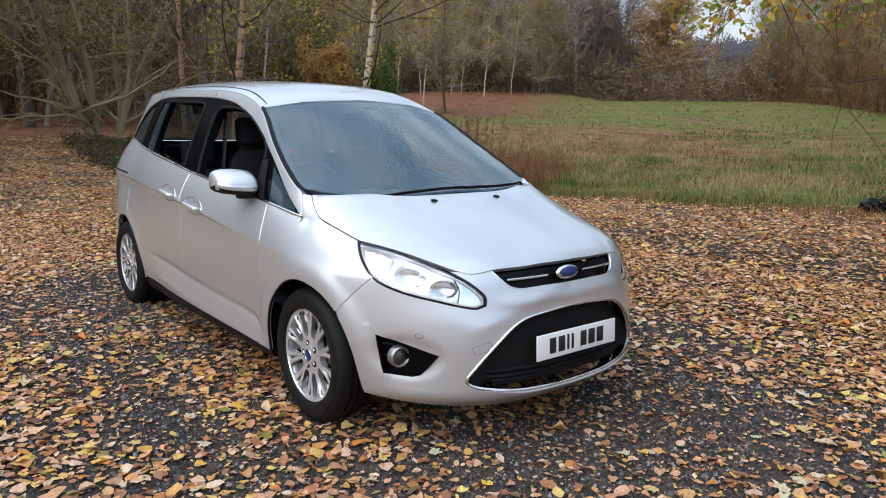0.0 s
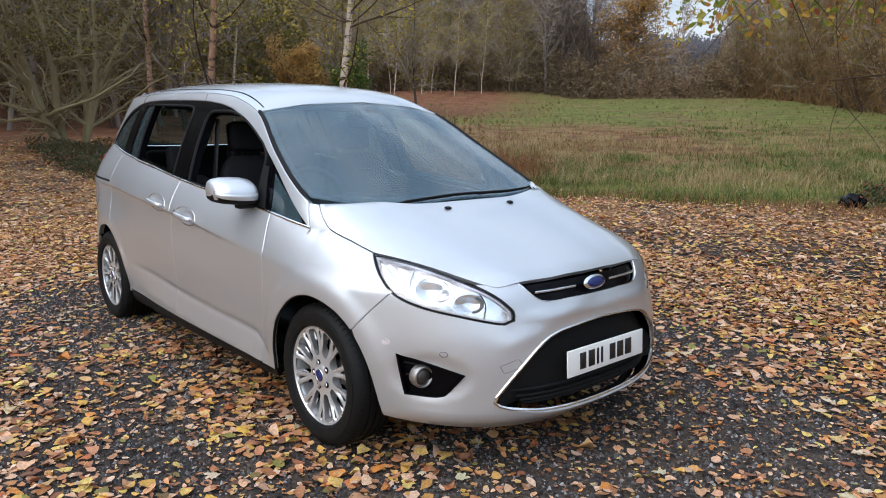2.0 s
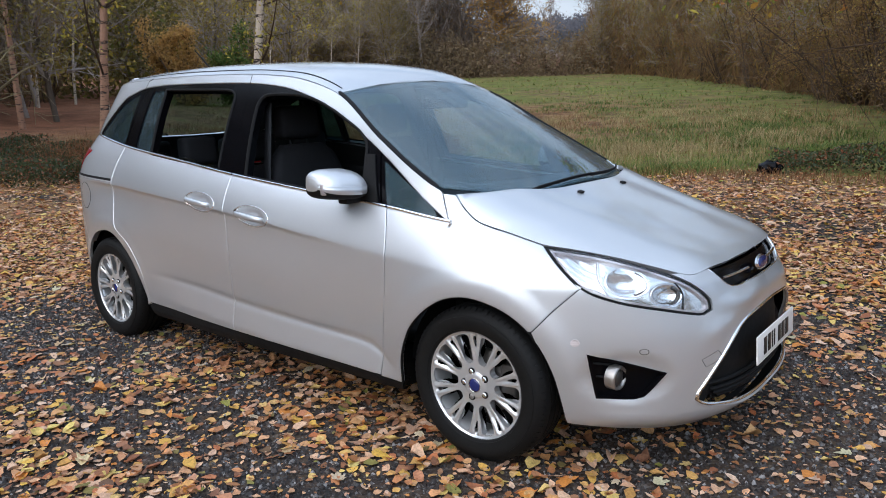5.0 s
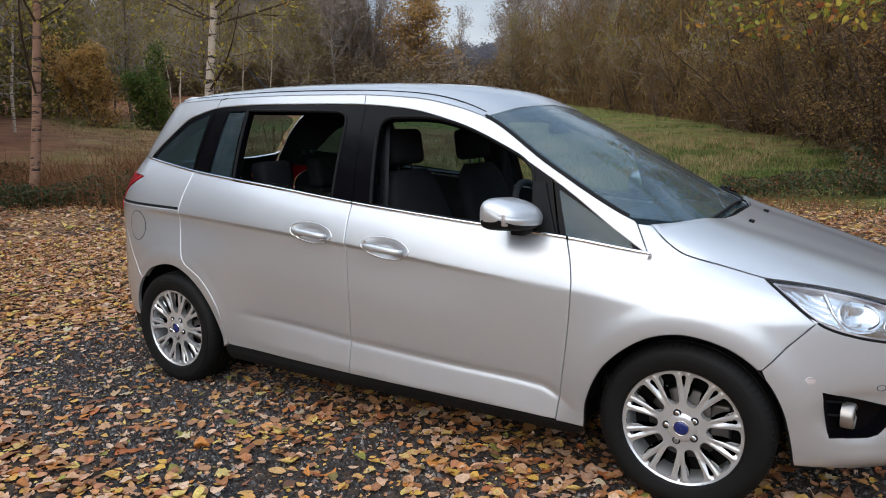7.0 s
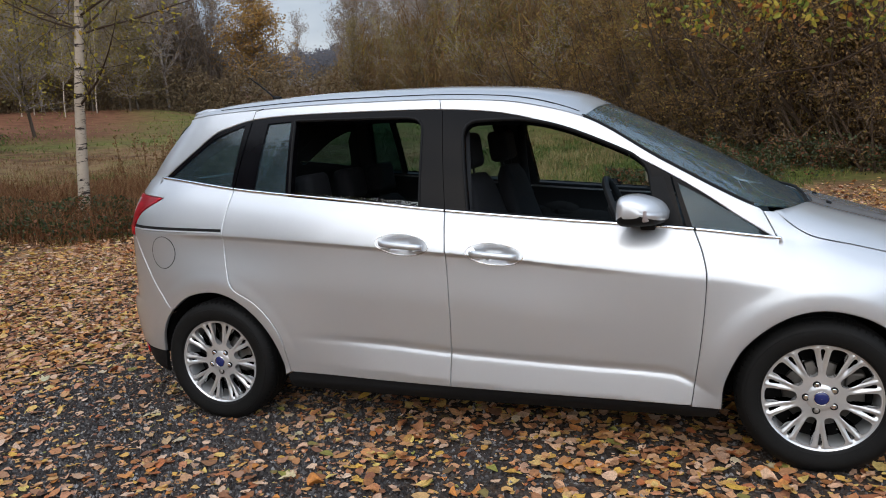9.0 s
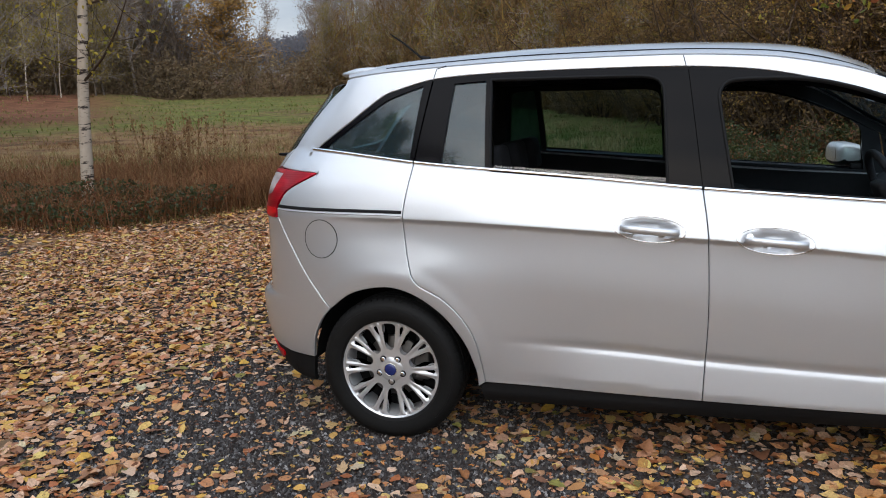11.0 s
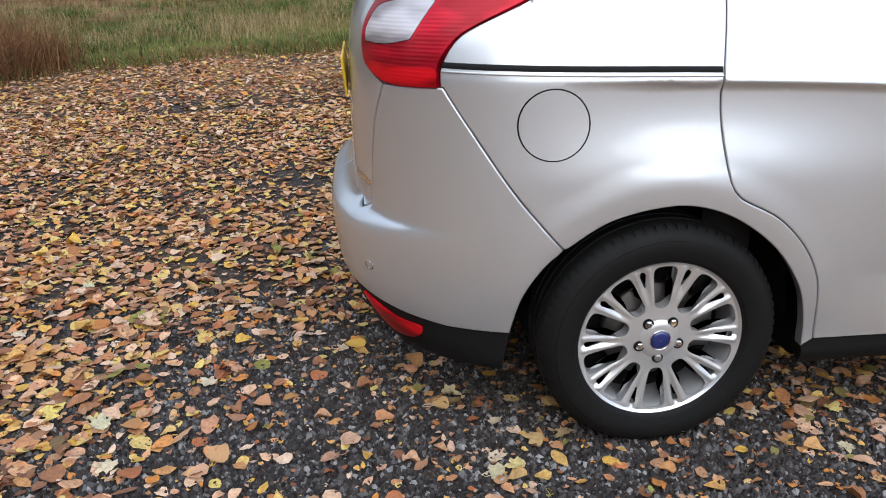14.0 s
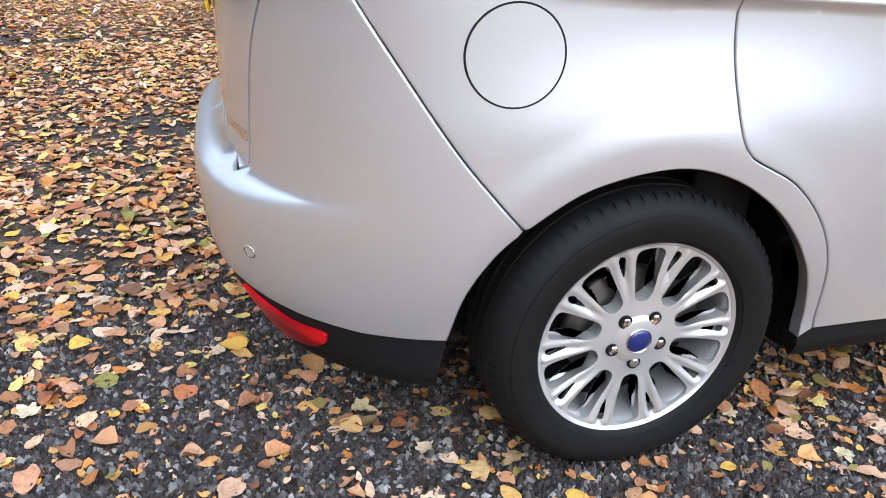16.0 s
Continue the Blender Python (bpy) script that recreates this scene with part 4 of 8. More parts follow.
def doors(far):
    m = dict(mirror=far)
    # front door
    d = panel("front_door", join(b_gap, belt_between(-0.137, 0.922), door_front[::-1], line((0.912, 0.256), (-0.130, 0.268))), paint, car, gap=GAP, depth=0.05,
              back=cabin_black, cell=0.018, shape=scoop(*HANDLES[0], 0.125, 0.046, LEAN), guides=RIDGE, bevel=0.004, **m)
    frame_f = join(belt_between(0.885, -0.137), line((-0.137, 1.068), (-0.188, 1.520)), trim_between(-0.188, 0.825), line((0.825, 1.20), (0.885, 0.982)))
    open_f = flow([(-0.028, 1.072), (-0.028, 1.072), (-0.072, 1.40), (-0.060, 1.440), (-0.020, 1.457), (0.211, 1.449), (0.40, 1.400), (0.66, 1.288), (0.722, 1.240),
                   (0.735, 1.215), (0.775, 1.002), (0.775, 1.002)])
    panel("window_frame", frame_f, gloss_black, d, holes=[open_f], gap=GAP, depth=0.04, lift=-0.004, back=cabin_black, label="black front window surround", **m)
    strip("window_seal", shrink(open_f, -0.006), 0.014, trim_black, d, lift=0.004, depth=0.012, closed=True, **m)
    panel("mirror_sail", flow([(0.745, 1.19), (0.745, 1.19), (0.80, 1.19), (0.80, 1.19), (0.872, 0.992), (0.872, 0.992), (0.775, 1.002), (0.775, 1.002)]), trim_black, d, lift=0.004,
          depth=0.006, **m)
    door_handle(d, *HANDLES[0], far, not far)
    # sliding rear door
    r = panel("sliding_door", join(b_gap[::-1], line((-0.130, 0.268), (-0.974, 0.284)), door_rear[::-1], belt_between(-1.275, -0.137)), paint, car, gap=GAP, depth=0.05,
              back=cabin_black, cell=0.018, shape=scoop(*HANDLES[1], 0.125, 0.046, LEAN), guides=RIDGE, bevel=0.004, **m)
    frame_r = join(belt_between(-0.137, -1.275), line((-1.275, 1.183), (-1.212, 1.529)), trim_between(-1.212, -0.188), line((-0.188, 1.520), (-0.137, 1.068)))
    open_r = flow([(-0.938, 1.158), (-0.938, 1.158), (-0.952, 1.508), (-0.952, 1.508), (-0.36, 1.490), (-0.300, 1.472), (-0.282, 1.425), (-0.268, 1.096), (-0.268, 1.096)])
    open_q = flow([(-1.155, 1.180), (-1.155, 1.180), (-1.117, 1.507), (-1.117, 1.507), (-0.982, 1.512), (-0.982, 1.512), (-0.968, 1.162), (-0.968, 1.162)])
    panel("window_frame", frame_r, gloss_black, r, holes=[open_r, open_q], gap=GAP, depth=0.04, lift=-0.004, back=cabin_black, label="black rear window surround", **m)
    strip("window_seal", shrink(open_r, -0.006), 0.012, trim_black, r, lift=0.003, depth=0.010, closed=True, **m)
    panel("fixed_pane", shrink(open_q, -0.006), blue_sheen_glass, r, lift=-0.012, depth=0.004, label="narrow fixed pane", **m)
    if far:
        panel("window_pane", shrink(open_r, -0.006), dark_glass, r, lift=-0.014, depth=0.004, label="closed tinted window glass", **m)
        panel("window_pane", shrink(open_f, -0.006), glass, d, lift=-0.014, depth=0.004, label="closed clear window glass", **m)
    else:
        panel("window_pane", join(flow([(-0.938, 1.150), (-0.268, 1.088)], False), line((-0.268, 1.115), (-0.938, 1.178))), glass, r, lift=-0.016, depth=0.004,
          label="lowered window glass, its top edge showing", **m)
    door_handle(r, *HANDLES[1], far, False)
    strip("bright_belt_strip", belt_between(-0.132, 0.918, -0.004), 0.013, chrome, d, lift=0.005, depth=0.007, **m)
    strip("bright_belt_strip", belt_between(-1.272, -0.142, -0.004), 0.013, chrome, r, lift=0.005, depth=0.007, **m)
    # bright seams at the door's edges catch the sky
    return d, r


for far in (False, True):
    doors(far)


def side_panels(far):
    m = dict(mirror=far)
    wing = panel("front_wing", join(line((0.912, 0.256), (0.912, 0.256)), door_front, belt_between(0.922, 1.222), line((1.222, 0.928), (1.175, 1.045)), line((1.175, 1.045), (1.225, 1.040)),
                                    bonnet_side, head_low[:9], fender_seam[::-1], front_arch[front_arch[:, 0] < 1.505][::-1], line((1.027, 0.245), (0.912, 0.250))),
                 paint, car, gap=GAP, depth=0.02, back=void_black, cell=0.020, guides=RIDGE, bevel=0.004, **m)
    strip("arch_lip", front_arch, 0.006, trim_black, wing, lift=-0.004, depth=0.012, **m)
    side = panel("body_side", join(door_rear, line((-0.974, 0.284), (-1.0, 0.268)), rear_arch[rear_arch[:, 0] > -1.609][::-1], bumper_seam, lamp_edge,
                                   line((-1.694, 1.155), (-1.952, 1.176)), line((-1.952, 1.176), (-1.925, 1.25)), glass_edge,
                                   rail_between(-1.69, 1.165), line((1.165, 1.06), (1.175, 1.045), (1.222, 0.930)), trim_top[::-1], belt_between(-1.775, -1.275)),
                 paint, car, gap=GAP, depth=0.03, back=cabin_black, cell=0.020, guides=RIDGE, bevel=0.004, **m)
    quarter = join(belt_between(-1.278, -1.77), trim_between(-1.77, -1.217), line((-1.217, 1.528), (-1.278, 1.185)))
    q_open = flow([(-1.715, 1.255), (-1.715, 1.255), (-1.575, 1.353), (-1.430, 1.446), (-1.258, 1.505), (-1.258, 1.505), (-1.297, 1.200), (-1.297, 1.200)])
    panel("quarter_surround", quarter, gloss_black, side, holes=[q_open], gap=GAP, depth=0.03, lift=-0.004, back=cabin_black, **m)
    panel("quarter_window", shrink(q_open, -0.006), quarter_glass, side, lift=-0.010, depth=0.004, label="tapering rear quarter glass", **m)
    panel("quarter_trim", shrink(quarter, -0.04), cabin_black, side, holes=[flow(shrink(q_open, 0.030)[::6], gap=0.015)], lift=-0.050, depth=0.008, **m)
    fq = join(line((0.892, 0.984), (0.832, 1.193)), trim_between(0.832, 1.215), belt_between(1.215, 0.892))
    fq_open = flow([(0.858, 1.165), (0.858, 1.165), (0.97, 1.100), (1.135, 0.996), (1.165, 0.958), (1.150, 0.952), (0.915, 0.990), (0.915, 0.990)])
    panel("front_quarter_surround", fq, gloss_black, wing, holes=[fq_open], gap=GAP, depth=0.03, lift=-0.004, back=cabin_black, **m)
    panel("front_quarter_window", shrink(fq_open, -0.006), teal_sheen_glass, wing, lift=-0.008, depth=0.004, **m)
    strip("bright_belt_strip", belt_between(0.928, 1.226, -0.004), 0.013, chrome, wing, lift=0.005, depth=0.007, **m)
    strip("bright_belt_strip", belt_between(-1.772, -1.278, -0.004), 0.013, chrome, side, lift=0.005, depth=0.007, **m)
    strip("door_rail", line((-1.845, 1.012), (-1.306, 0.994)), 0.017, trim_black, side, lift=0.0015, depth=0.003, label="black sliding-door track", **m)
    strip("rail_lip", line((-1.845, 0.998), (-1.306, 0.980)), 0.006, paint, side, lift=0.004, depth=0.005, **m)
    strip("roof_joint", join(line((-1.212, 1.531), (-1.203, 1.572)), line((-1.203, 1.572), (-1.16, 1.583))), 0.004, trim_black, side, lift=0.0012, depth=0.002, **m)
    strip("roof_joint", line((-0.196, 1.524), (-0.206, 1.566)), 0.004, trim_black, side, lift=0.0012, depth=0.002, **m)
    if not far:
        flap = panel("fuel_flap", ellipse(-1.636, 0.879, 0.064, 0.081, 48), paint, side, lift=0.0015, depth=0.004, cell=0.02, label="round silver fuel flap")
        strip("flap_gap", ellipse(-1.636, 0.879, 0.0655, 0.0825, 60), 0.004, trim_black, side, lift=0.0016, depth=0.003, closed=True)
    sill = panel("sill", join(line((-1.0, 0.262), (-0.974, 0.280), (-0.130, 0.264), (0.912, 0.250), (1.027, 0.243)), line((1.027, 0.243), (1.0, 0.185), (-0.985, 0.185), (-1.0, 0.262))),
                 trim_black, car, gap=0.001, lift=-0.012, depth=0.05, label="black plastic sill below the doors", **m)
    return wing, side


for far in (False, True):
    side_panels(far)

# bonnet, scuttle, windscreen and roof
half_bonnet = np.array([(skin(s, z)[0], skin(s, z)[1]) for s, z in bonnet_side[2:]])
front_edge = flow([(1.65, -0.729), (1.85, -0.642), (1.99, -0.576), (2.085, -0.492), (2.118, -0.388), (2.142, -0.22), (2.150, 0.0)], False)
rear_edge = flow([(1.432, 0.0), (1.425, -0.25), (1.375, -0.47), (1.305, -0.615), (1.245, -0.700), (1.222, -0.735)], False)
bonnet_half = join(rear_edge, half_bonnet, front_edge, line((2.150, 0.0), (1.432, 0.0)))


def bonnet_fold(uv):
    """A soft fold that runs from the pillars to the grille, and the dip for the upper grille."""
    x, y = uv.T
    fold = 0.50 - 0.10 * np.clip((x - 1.4) / 0.7, 0, 1)
    return 0.006 * (bump(np.abs(y), fold, 0.10) - 0.4 * bump(np.abs(y), fold - 0.17, 0.09))


UP = (0.1, 0, 1)
hood = panel("bonnet", bonnet_half, paint, car, chart=bonnet_chart, out=UP, gap=GAP, depth=0.02, back=void_black, both=0.0, cell=0.03, shape=bonnet_fold)


def full(half_line):
    """A half outline (rear to front on -y) closed over to +y."""
    h = np.asarray(half_line)
    return np.concatenate([h, h[::-1][1:-1] * (1, -1)]) if abs(h[0, 1]) < 1e-6 and abs(h[-1, 1]) < 1e-6 else np.concatenate([h, h[::-1] * (1, -1)])


xs = np.linspace(0.455, 1.145, 36)
edge_y = half(xs, rail_z(xs))
screen_half = np.concatenate([flow([(0.522, 0.0), (0.50, -0.38), (0.455, -0.575)], False, 0.03)[:-1], np.stack([xs, -(edge_y - 0.028)], 1),
                              flow([(1.165, -0.735), (1.235, -0.655), (1.36, -0.48), (1.408, -0.25), (1.415, 0.0)], False, 0.03)])
ws = panel("windscreen", full(screen_half), screen_glass, car, chart=roof_chart, out=(0.5, 0, 1), lift=-0.004, depth=0.005, cell=0.05, label="raked windscreen with dried spots and a painted bluish sheen")
band_in = shrink(full(screen_half), 0.030)
panel("screen_border", full(screen_half), gloss_black, ws, holes=[band_in], chart=roof_chart, out=(0.5, 0, 1), lift=-0.0095, depth=0.002, cell=0.05, label="black edge band of the windscreen")
for far in (False, True):
    pl = np.stack([xs, -(edge_y - 0.016)], 1)
    strip("pillar_seal", pl, 0.024, trim_black, ws, chart=roof_chart, out=(0.5, 0, 1), lift=0.003, depth=0.010, mirror=far)

cowl_line = flow([(1.285, -0.61), (1.30, -0.59), (1.365, -0.48), (1.418, -0.25), (1.425, 0.0), (1.418, 0.25), (1.365, 0.48), (1.30, 0.59), (1.285, 0.61)], False)


def cowl_chart(x, y):
    return np.stack([x, y, np.minimum(bonnet(x, y), canopy(x, y)) - 0.014], -1)


strip("scuttle_panel", cowl_line, 0.085, trim_black, car, chart=cowl_chart, out=UP, lift=0.0, depth=0.012, label="black scuttle below the windscreen")

xr = np.linspace(0.46, -1.63, 90)
yr = half(xr, rail_z(xr))
roof_half = np.concatenate([np.array([(0.515, 0.0), (0.495, -0.38)]), np.stack([xr, -(yr - 0.003)], 1), flow([(-1.63, -0.54), (-1.72, -0.36), (-1.75, 0.0)], False, 0.04)[1:]])
roof = panel("roof", full(roof_half), paint, car, chart=roof_chart, out=UP, depth=0.02, back=head_grey, cell=0.045)
for far in (False, True):
    x2 = np.linspace(0.44, -1.45, 60)
    y2 = half(x2, rail_z(x2)) * 0.925
    strip("roof_ditch", np.stack([x2, -y2], 1), 0.010, trim_black, roof, chart=roof_chart, out=UP, lift=0.0015, depth=0.004, mirror=far, label="black roof ditch moulding")

part("aerial", mesh_of("aerial", *merged([tube([(-1.42, 0.0, 1.655), (-1.46, 0.0, 1.672)], [0.022, 0.012], 10), tube([(-1.45, 0.0, 1.665), (-1.55, 0.0, 1.75), (-1.62, 0.0, 1.80)], [0.006, 0.005, 0.004], 8)]), [trim_black]), None, car, "short black roof aerial")

# front bumper with its grilles
AHEAD = (1, -0.5, 0)


def bumper_relief(uv):
    """Soft fold lines from the headlamps down to the grille, a hollow round the fog lamp, and the lip."""
    s, z = uv.T
    ridge = 0.010 * bump(z, 0.60 - 0.55 * (2.0 - s), 0.035) * step(1.85, 1.98, s) * step(0.40, 0.5, z)
    hollow = -0.010 * step(0.105, 0.06, np.hypot((s - 1.725) * 0.85, z - 0.42))
    lip = 0.014 * bump(z, 0.262, 0.035) * step(1.6, 1.75, s)
    brow = 0.012 * bump(z, 0.652, 0.03) * step(1.93, 2.03, s)
    return ridge * 0.6 + hollow + lip + brow


front_bumper = panel("front_bumper", join(fender_seam, head_low[7:], head_top[:8], line((1.845, 0.781), (1.964, 0.778)), upper_grille, line((NOSE, 0.700), (NOSE, 0.603)), lower_grille,
                                          line((NOSE, 0.255), (NOSE, 0.192)), line((NOSE, 0.192), (2.03, 0.194), (1.80, 0.208), (1.60, 0.228)), front_arch[front_arch[:, 0] > 1.512][::-1]),
                     paint, car, holes=[fog_hole], out=AHEAD, gap=GAP, depth=0.015, back=void_black, both=NOSE, cell=0.022, shape=bumper_relief)
panel("lower_lip", join(line((1.60, 0.225), (1.80, 0.206), (2.03, 0.192), (NOSE, 0.190)), line((NOSE, 0.190), (NOSE, 0.165), (1.62, 0.175), (1.60, 0.225))), trim_black, front_bumper,
      out=AHEAD, lift=-0.02, depth=0.02, both=NOSE, label="black lower lip")


def dished(uv):
    return -0.045 * step(0.0, 0.06, np.minimum(uv[:, 0] - 1.90, 0.06))


lg = panel("lower_grille", join(lower_grille, line((NOSE, 0.255), (NOSE, 0.603))), trim_black, front_bumper, out=AHEAD, lift=-0.010, depth=0.01, both=NOSE, cell=0.03, shape=dished,
           label="gloss black lower grille")
strip("grille_surround", shrink(lower_grille, 0.0), 0.010, chrome, front_bumper, out=AHEAD, lift=0.006, depth=0.010, label="bright edge of the lower grille")
strip("grille_surround", lower_grille, 0.010, chrome, front_bumper, out=AHEAD, lift=0.006, depth=0.010, mirror=True, label="bright edge of the lower grille")
for i, z in enumerate((0.36, 0.335, 0.31, 0.285)):
    w0 = np.interp(z, [0.28, 0.36], [1.97, 1.93])
    strip("grille_slat", line((w0, z), (NOSE, z)), 0.012, trim_black, front_bumper, out=AHEAD, lift=-0.035, depth=0.012)
    strip("grille_slat", line((w0, z), (NOSE, z)), 0.012, trim_black, front_bumper, out=AHEAD, lift=-0.035, depth=0.012, mirror=True)
ug = panel("upper_grille", join(upper_grille, line((NOSE, 0.700), (NOSE, 0.778)), line((NOSE, 0.778), (1.964, 0.780))), gloss_black, front_bumper, out=AHEAD, lift=-0.022, depth=0.01,
           both=NOSE, label="slim black upper grille")
for far in (False, True):
    strip("grille_bar", line((2.005, 0.742), (2.150, 0.742)), 0.009, chrome, front_bumper, out=AHEAD, lift=0.000, depth=0.012, mirror=far, label="bright bar of the upper grille")
    strip("grille_edge", upper_grille, 0.005, chrome, front_bumper, out=AHEAD, lift=0.001, depth=0.006, mirror=far)


def oval_plate(name, centre, rx, rz, thick, mat, parent, tilt, label=""):
    """A domed oval that faces along +x."""
    prof = [(0.0, thick), (0.55, thick * 0.96), (0.85, thick * 0.75), (1.0, 0.0)]
    a = np.arange(40) * 2 * np.pi / 40
    secs = [np.stack([np.full(40, h), rx * r * np.cos(a), rz * r * np.sin(a)], 1) for r, h in prof]
    V, F = loft(secs, caps=False)
    ob = part(name, mesh_of(name, V, [f[::-1] for f in F], [mat]), None, parent, label)
    ob.matrix_local = pose(*centre, 0, tilt, 0)
    return ob


badge = oval_plate("badge", (2.196, 0, 0.744), 0.073, 0.030, 0.012, chrome, car, -14, "oval badge, dark blue with a bright rim")
oval_plate("enamel", (0.004, 0, 0), 0.066, 0.0245, 0.011, badge_blue, badge, 0)


def bars(parent, x, widths, face):
    """Plain bars where a plate's characters stand."""
    for y, w in widths:
        bm = rounded_box(0.003, w, 0.068, 0.001, 1)
        b = part("character_bar", bm, ink, parent)
        b.matrix_local = pose(x, y, 0)


plate = part("front_plate", rounded_box(0.008, 0.52, 0.111, 0.0035, 2), plate_white, car, "white front number plate")
plate.matrix_local = pose(2.273, 0, 0.452, 0, -3, 0)
bars(plate, 0.0045, [(-0.165, 0.040), (-0.108, 0.042), (-0.066, 0.014), (-0.038, 0.014), (0.035, 0.040), (0.090, 0.044), (0.148, 0.046)], 1)

for far in (False, True):
    sg = -1 if not far else 1
    # fog lamp in its black pocket
    pocket = panel("fog_pocket", shrink(fog_hole, -0.003), gloss_black, front_bumper, out=AHEAD, lift=-0.035, depth=0.01, mirror=far, label="black fog-lamp pocket")
    panel("pocket_wall", shrink(fog_hole, -0.002), gloss_black, front_bumper, holes=[shrink(fog_hole, 0.004)], out=AHEAD, lift=-0.004, depth=0.03, mirror=far)
    c = skin(np.array([1.722]), np.array([0.418]))[0]
    n = normals_of(side_chart, np.array([[1.722, 0.418]]), AHEAD)[0]
    V, F = lathe([(0.001, 0.006), (0.018, 0.004), (0.031, -0.004), (0.034, -0.010)], 32)
    V2, F2 = lathe([(0.033, -0.012), (0.036, 0.004), (0.041, 0.006), (0.045, -0.002), (0.045, -0.035)], 32)
    turn = Vector((0.99, sg * 0.10, 0.0)).to_track_quat("Y", "Z").to_matrix().to_4x4()
    spot = Matrix.Translation((c[0] - n[0] * 0.036, c[1] * (1 if not far else -1), c[2])) @ turn
    fog = part("fog_lamp", mesh_of("fog_lamp", V2, [f[::-1] for f in F2], [bolt_steel]), None, car, "round fog lamp with a bright ring")
    fog.matrix_local = spot
    part("lens", mesh_of("lens", V, [f[::-1] for f in F], [steel]), None, fog)
    for dz, a, b in ((0.035, 1.655, 1.70), (-0.015, 1.662, 1.70)):
        strip("pocket_fin", line((a, 0.43 + dz), (b, 0.425 + dz)), 0.006, trim_black, front_bumper, out=AHEAD, lift=-0.022, depth=0.012, mirror=far)
    # headlamp: a clear cover over bright bowls
    hl = join(head_low, head_top)
    lamp = panel("headlamp", hl, trim_black, car, out=AHEAD, gap=0.001, lift=-0.004, depth=0.012, holes=[shrink(hl, 0.009)], mirror=far, cell=0.02, label="almond-shaped clear headlamp")
    panel("cover", shrink(hl, 0.006), lens_glass, lamp, out=AHEAD, lift=0.001, depth=0.003, mirror=far, cell=0.02)

    def bowl(uv):
        d1 = np.hypot((uv[:, 0] - 1.732), (uv[:, 1] - 0.765))
        d2 = np.hypot((uv[:, 0] - 1.828), (uv[:, 1] - 0.715))
        d3 = np.hypot((uv[:, 0] - 1.645), (uv[:, 1] - 0.815))
        f = -0.018 - 0.040 * (1 - step(0.012, 0.058, d1)) - 0.030 * (1 - step(0.010, 0.046, d2)) - 0.018 * (1 - step(0.0, 0.060, d3))
        flutes = 0.0011 * np.sin((uv[:, 0] + uv[:, 1]) * 210) * step(1.715, 1.675, uv[:, 0])
        return f + flutes
    panel("reflector", shrink(hl, 0.004), lamp_silver, lamp, out=AHEAD, depth=0.003, mirror=far, cell=0.0065, shape=bowl, label="bright ribbed lamp bowls")
    panel("lamp_bezel", shrink(hl, 0.007), lamp_clear, lamp, holes=[shrink(hl, 0.014)], out=AHEAD, lift=-0.006, depth=0.020, mirror=far, cell=0.02, label="pale inner rim of the lamp")
    strip("lamp_divider", flow([(1.682, 0.835), (1.672, 0.780), (1.690, 0.712)], False), 0.007, chrome, lamp, out=AHEAD, lift=-0.012, depth=0.018, mirror=far)
    strip("lamp_divider", flow([(1.852, 0.765), (1.868, 0.715), (1.862, 0.655)], False), 0.005, trim_black, lamp, out=AHEAD, lift=-0.014, depth=0.014, mirror=far)
    for (s0, z0, r0) in ((1.740, 0.765, 0.053), (1.828, 0.715, 0.040)):
        strip("bowl_ring", ellipse(s0, z0, r0, r0, 32), 0.006, chrome, lamp, out=AHEAD, lift=-0.018, depth=0.012, mirror=far, closed=True)
        # a dull arc drawn in as the dark, shaded side of the bowl
        strip("bowl_shade", np.concatenate([ellipse(s0, z0, r0 - 0.007, r0 - 0.007, 32)[-7:], ellipse(s0, z0, r0 - 0.007, r0 - 0.007, 32)[:6]]), 0.009, steel, lamp,
              out=AHEAD, lift=-0.020, depth=0.012, mirror=far)
        c = skin(np.array([s0]), np.array([z0]))[0]
        bm = bmesh.new()
        bmesh.ops.create_uvsphere(bm, u_segments=16, v_segments=10, radius=0.016)
        bulb = part("bulb", bm, lens_glass, lamp)
        nn = normals_of(side_chart, np.array([[s0, z0]]), AHEAD)[0]
        bulb.matrix_local = pose(c[0] - nn[0] * 0.045, (c[1] - nn[1] * 0.045) * (1 if not far else -1), c[2])
    # small things on the bumper
    panel("washer_cap", ellipse(1.612, 0.547, 0.011, 0.013, 20), lamp_clear, front_bumper, out=AHEAD, lift=0.004, depth=0.006, cell=0.01, mirror=far)
    strip("parking_sensor", ellipse(1.763, 0.520, 0.010, 0.010, 20), 0.0016, trim_black, front_bumper, out=AHEAD, lift=0.0012, depth=0.002, closed=True, mirror=far)
    strip("tow_eye_cover", flow([(1.895, 0.475), (1.895, 0.475), (1.940, 0.500), (1.940, 0.500), (1.955, 0.470), (1.955, 0.470), (1.905, 0.446), (1.905, 0.446)], gap=0.01), 0.0012, trim_black,
          front_bumper, out=AHEAD, lift=0.001, depth=0.002, closed=True, mirror=far)

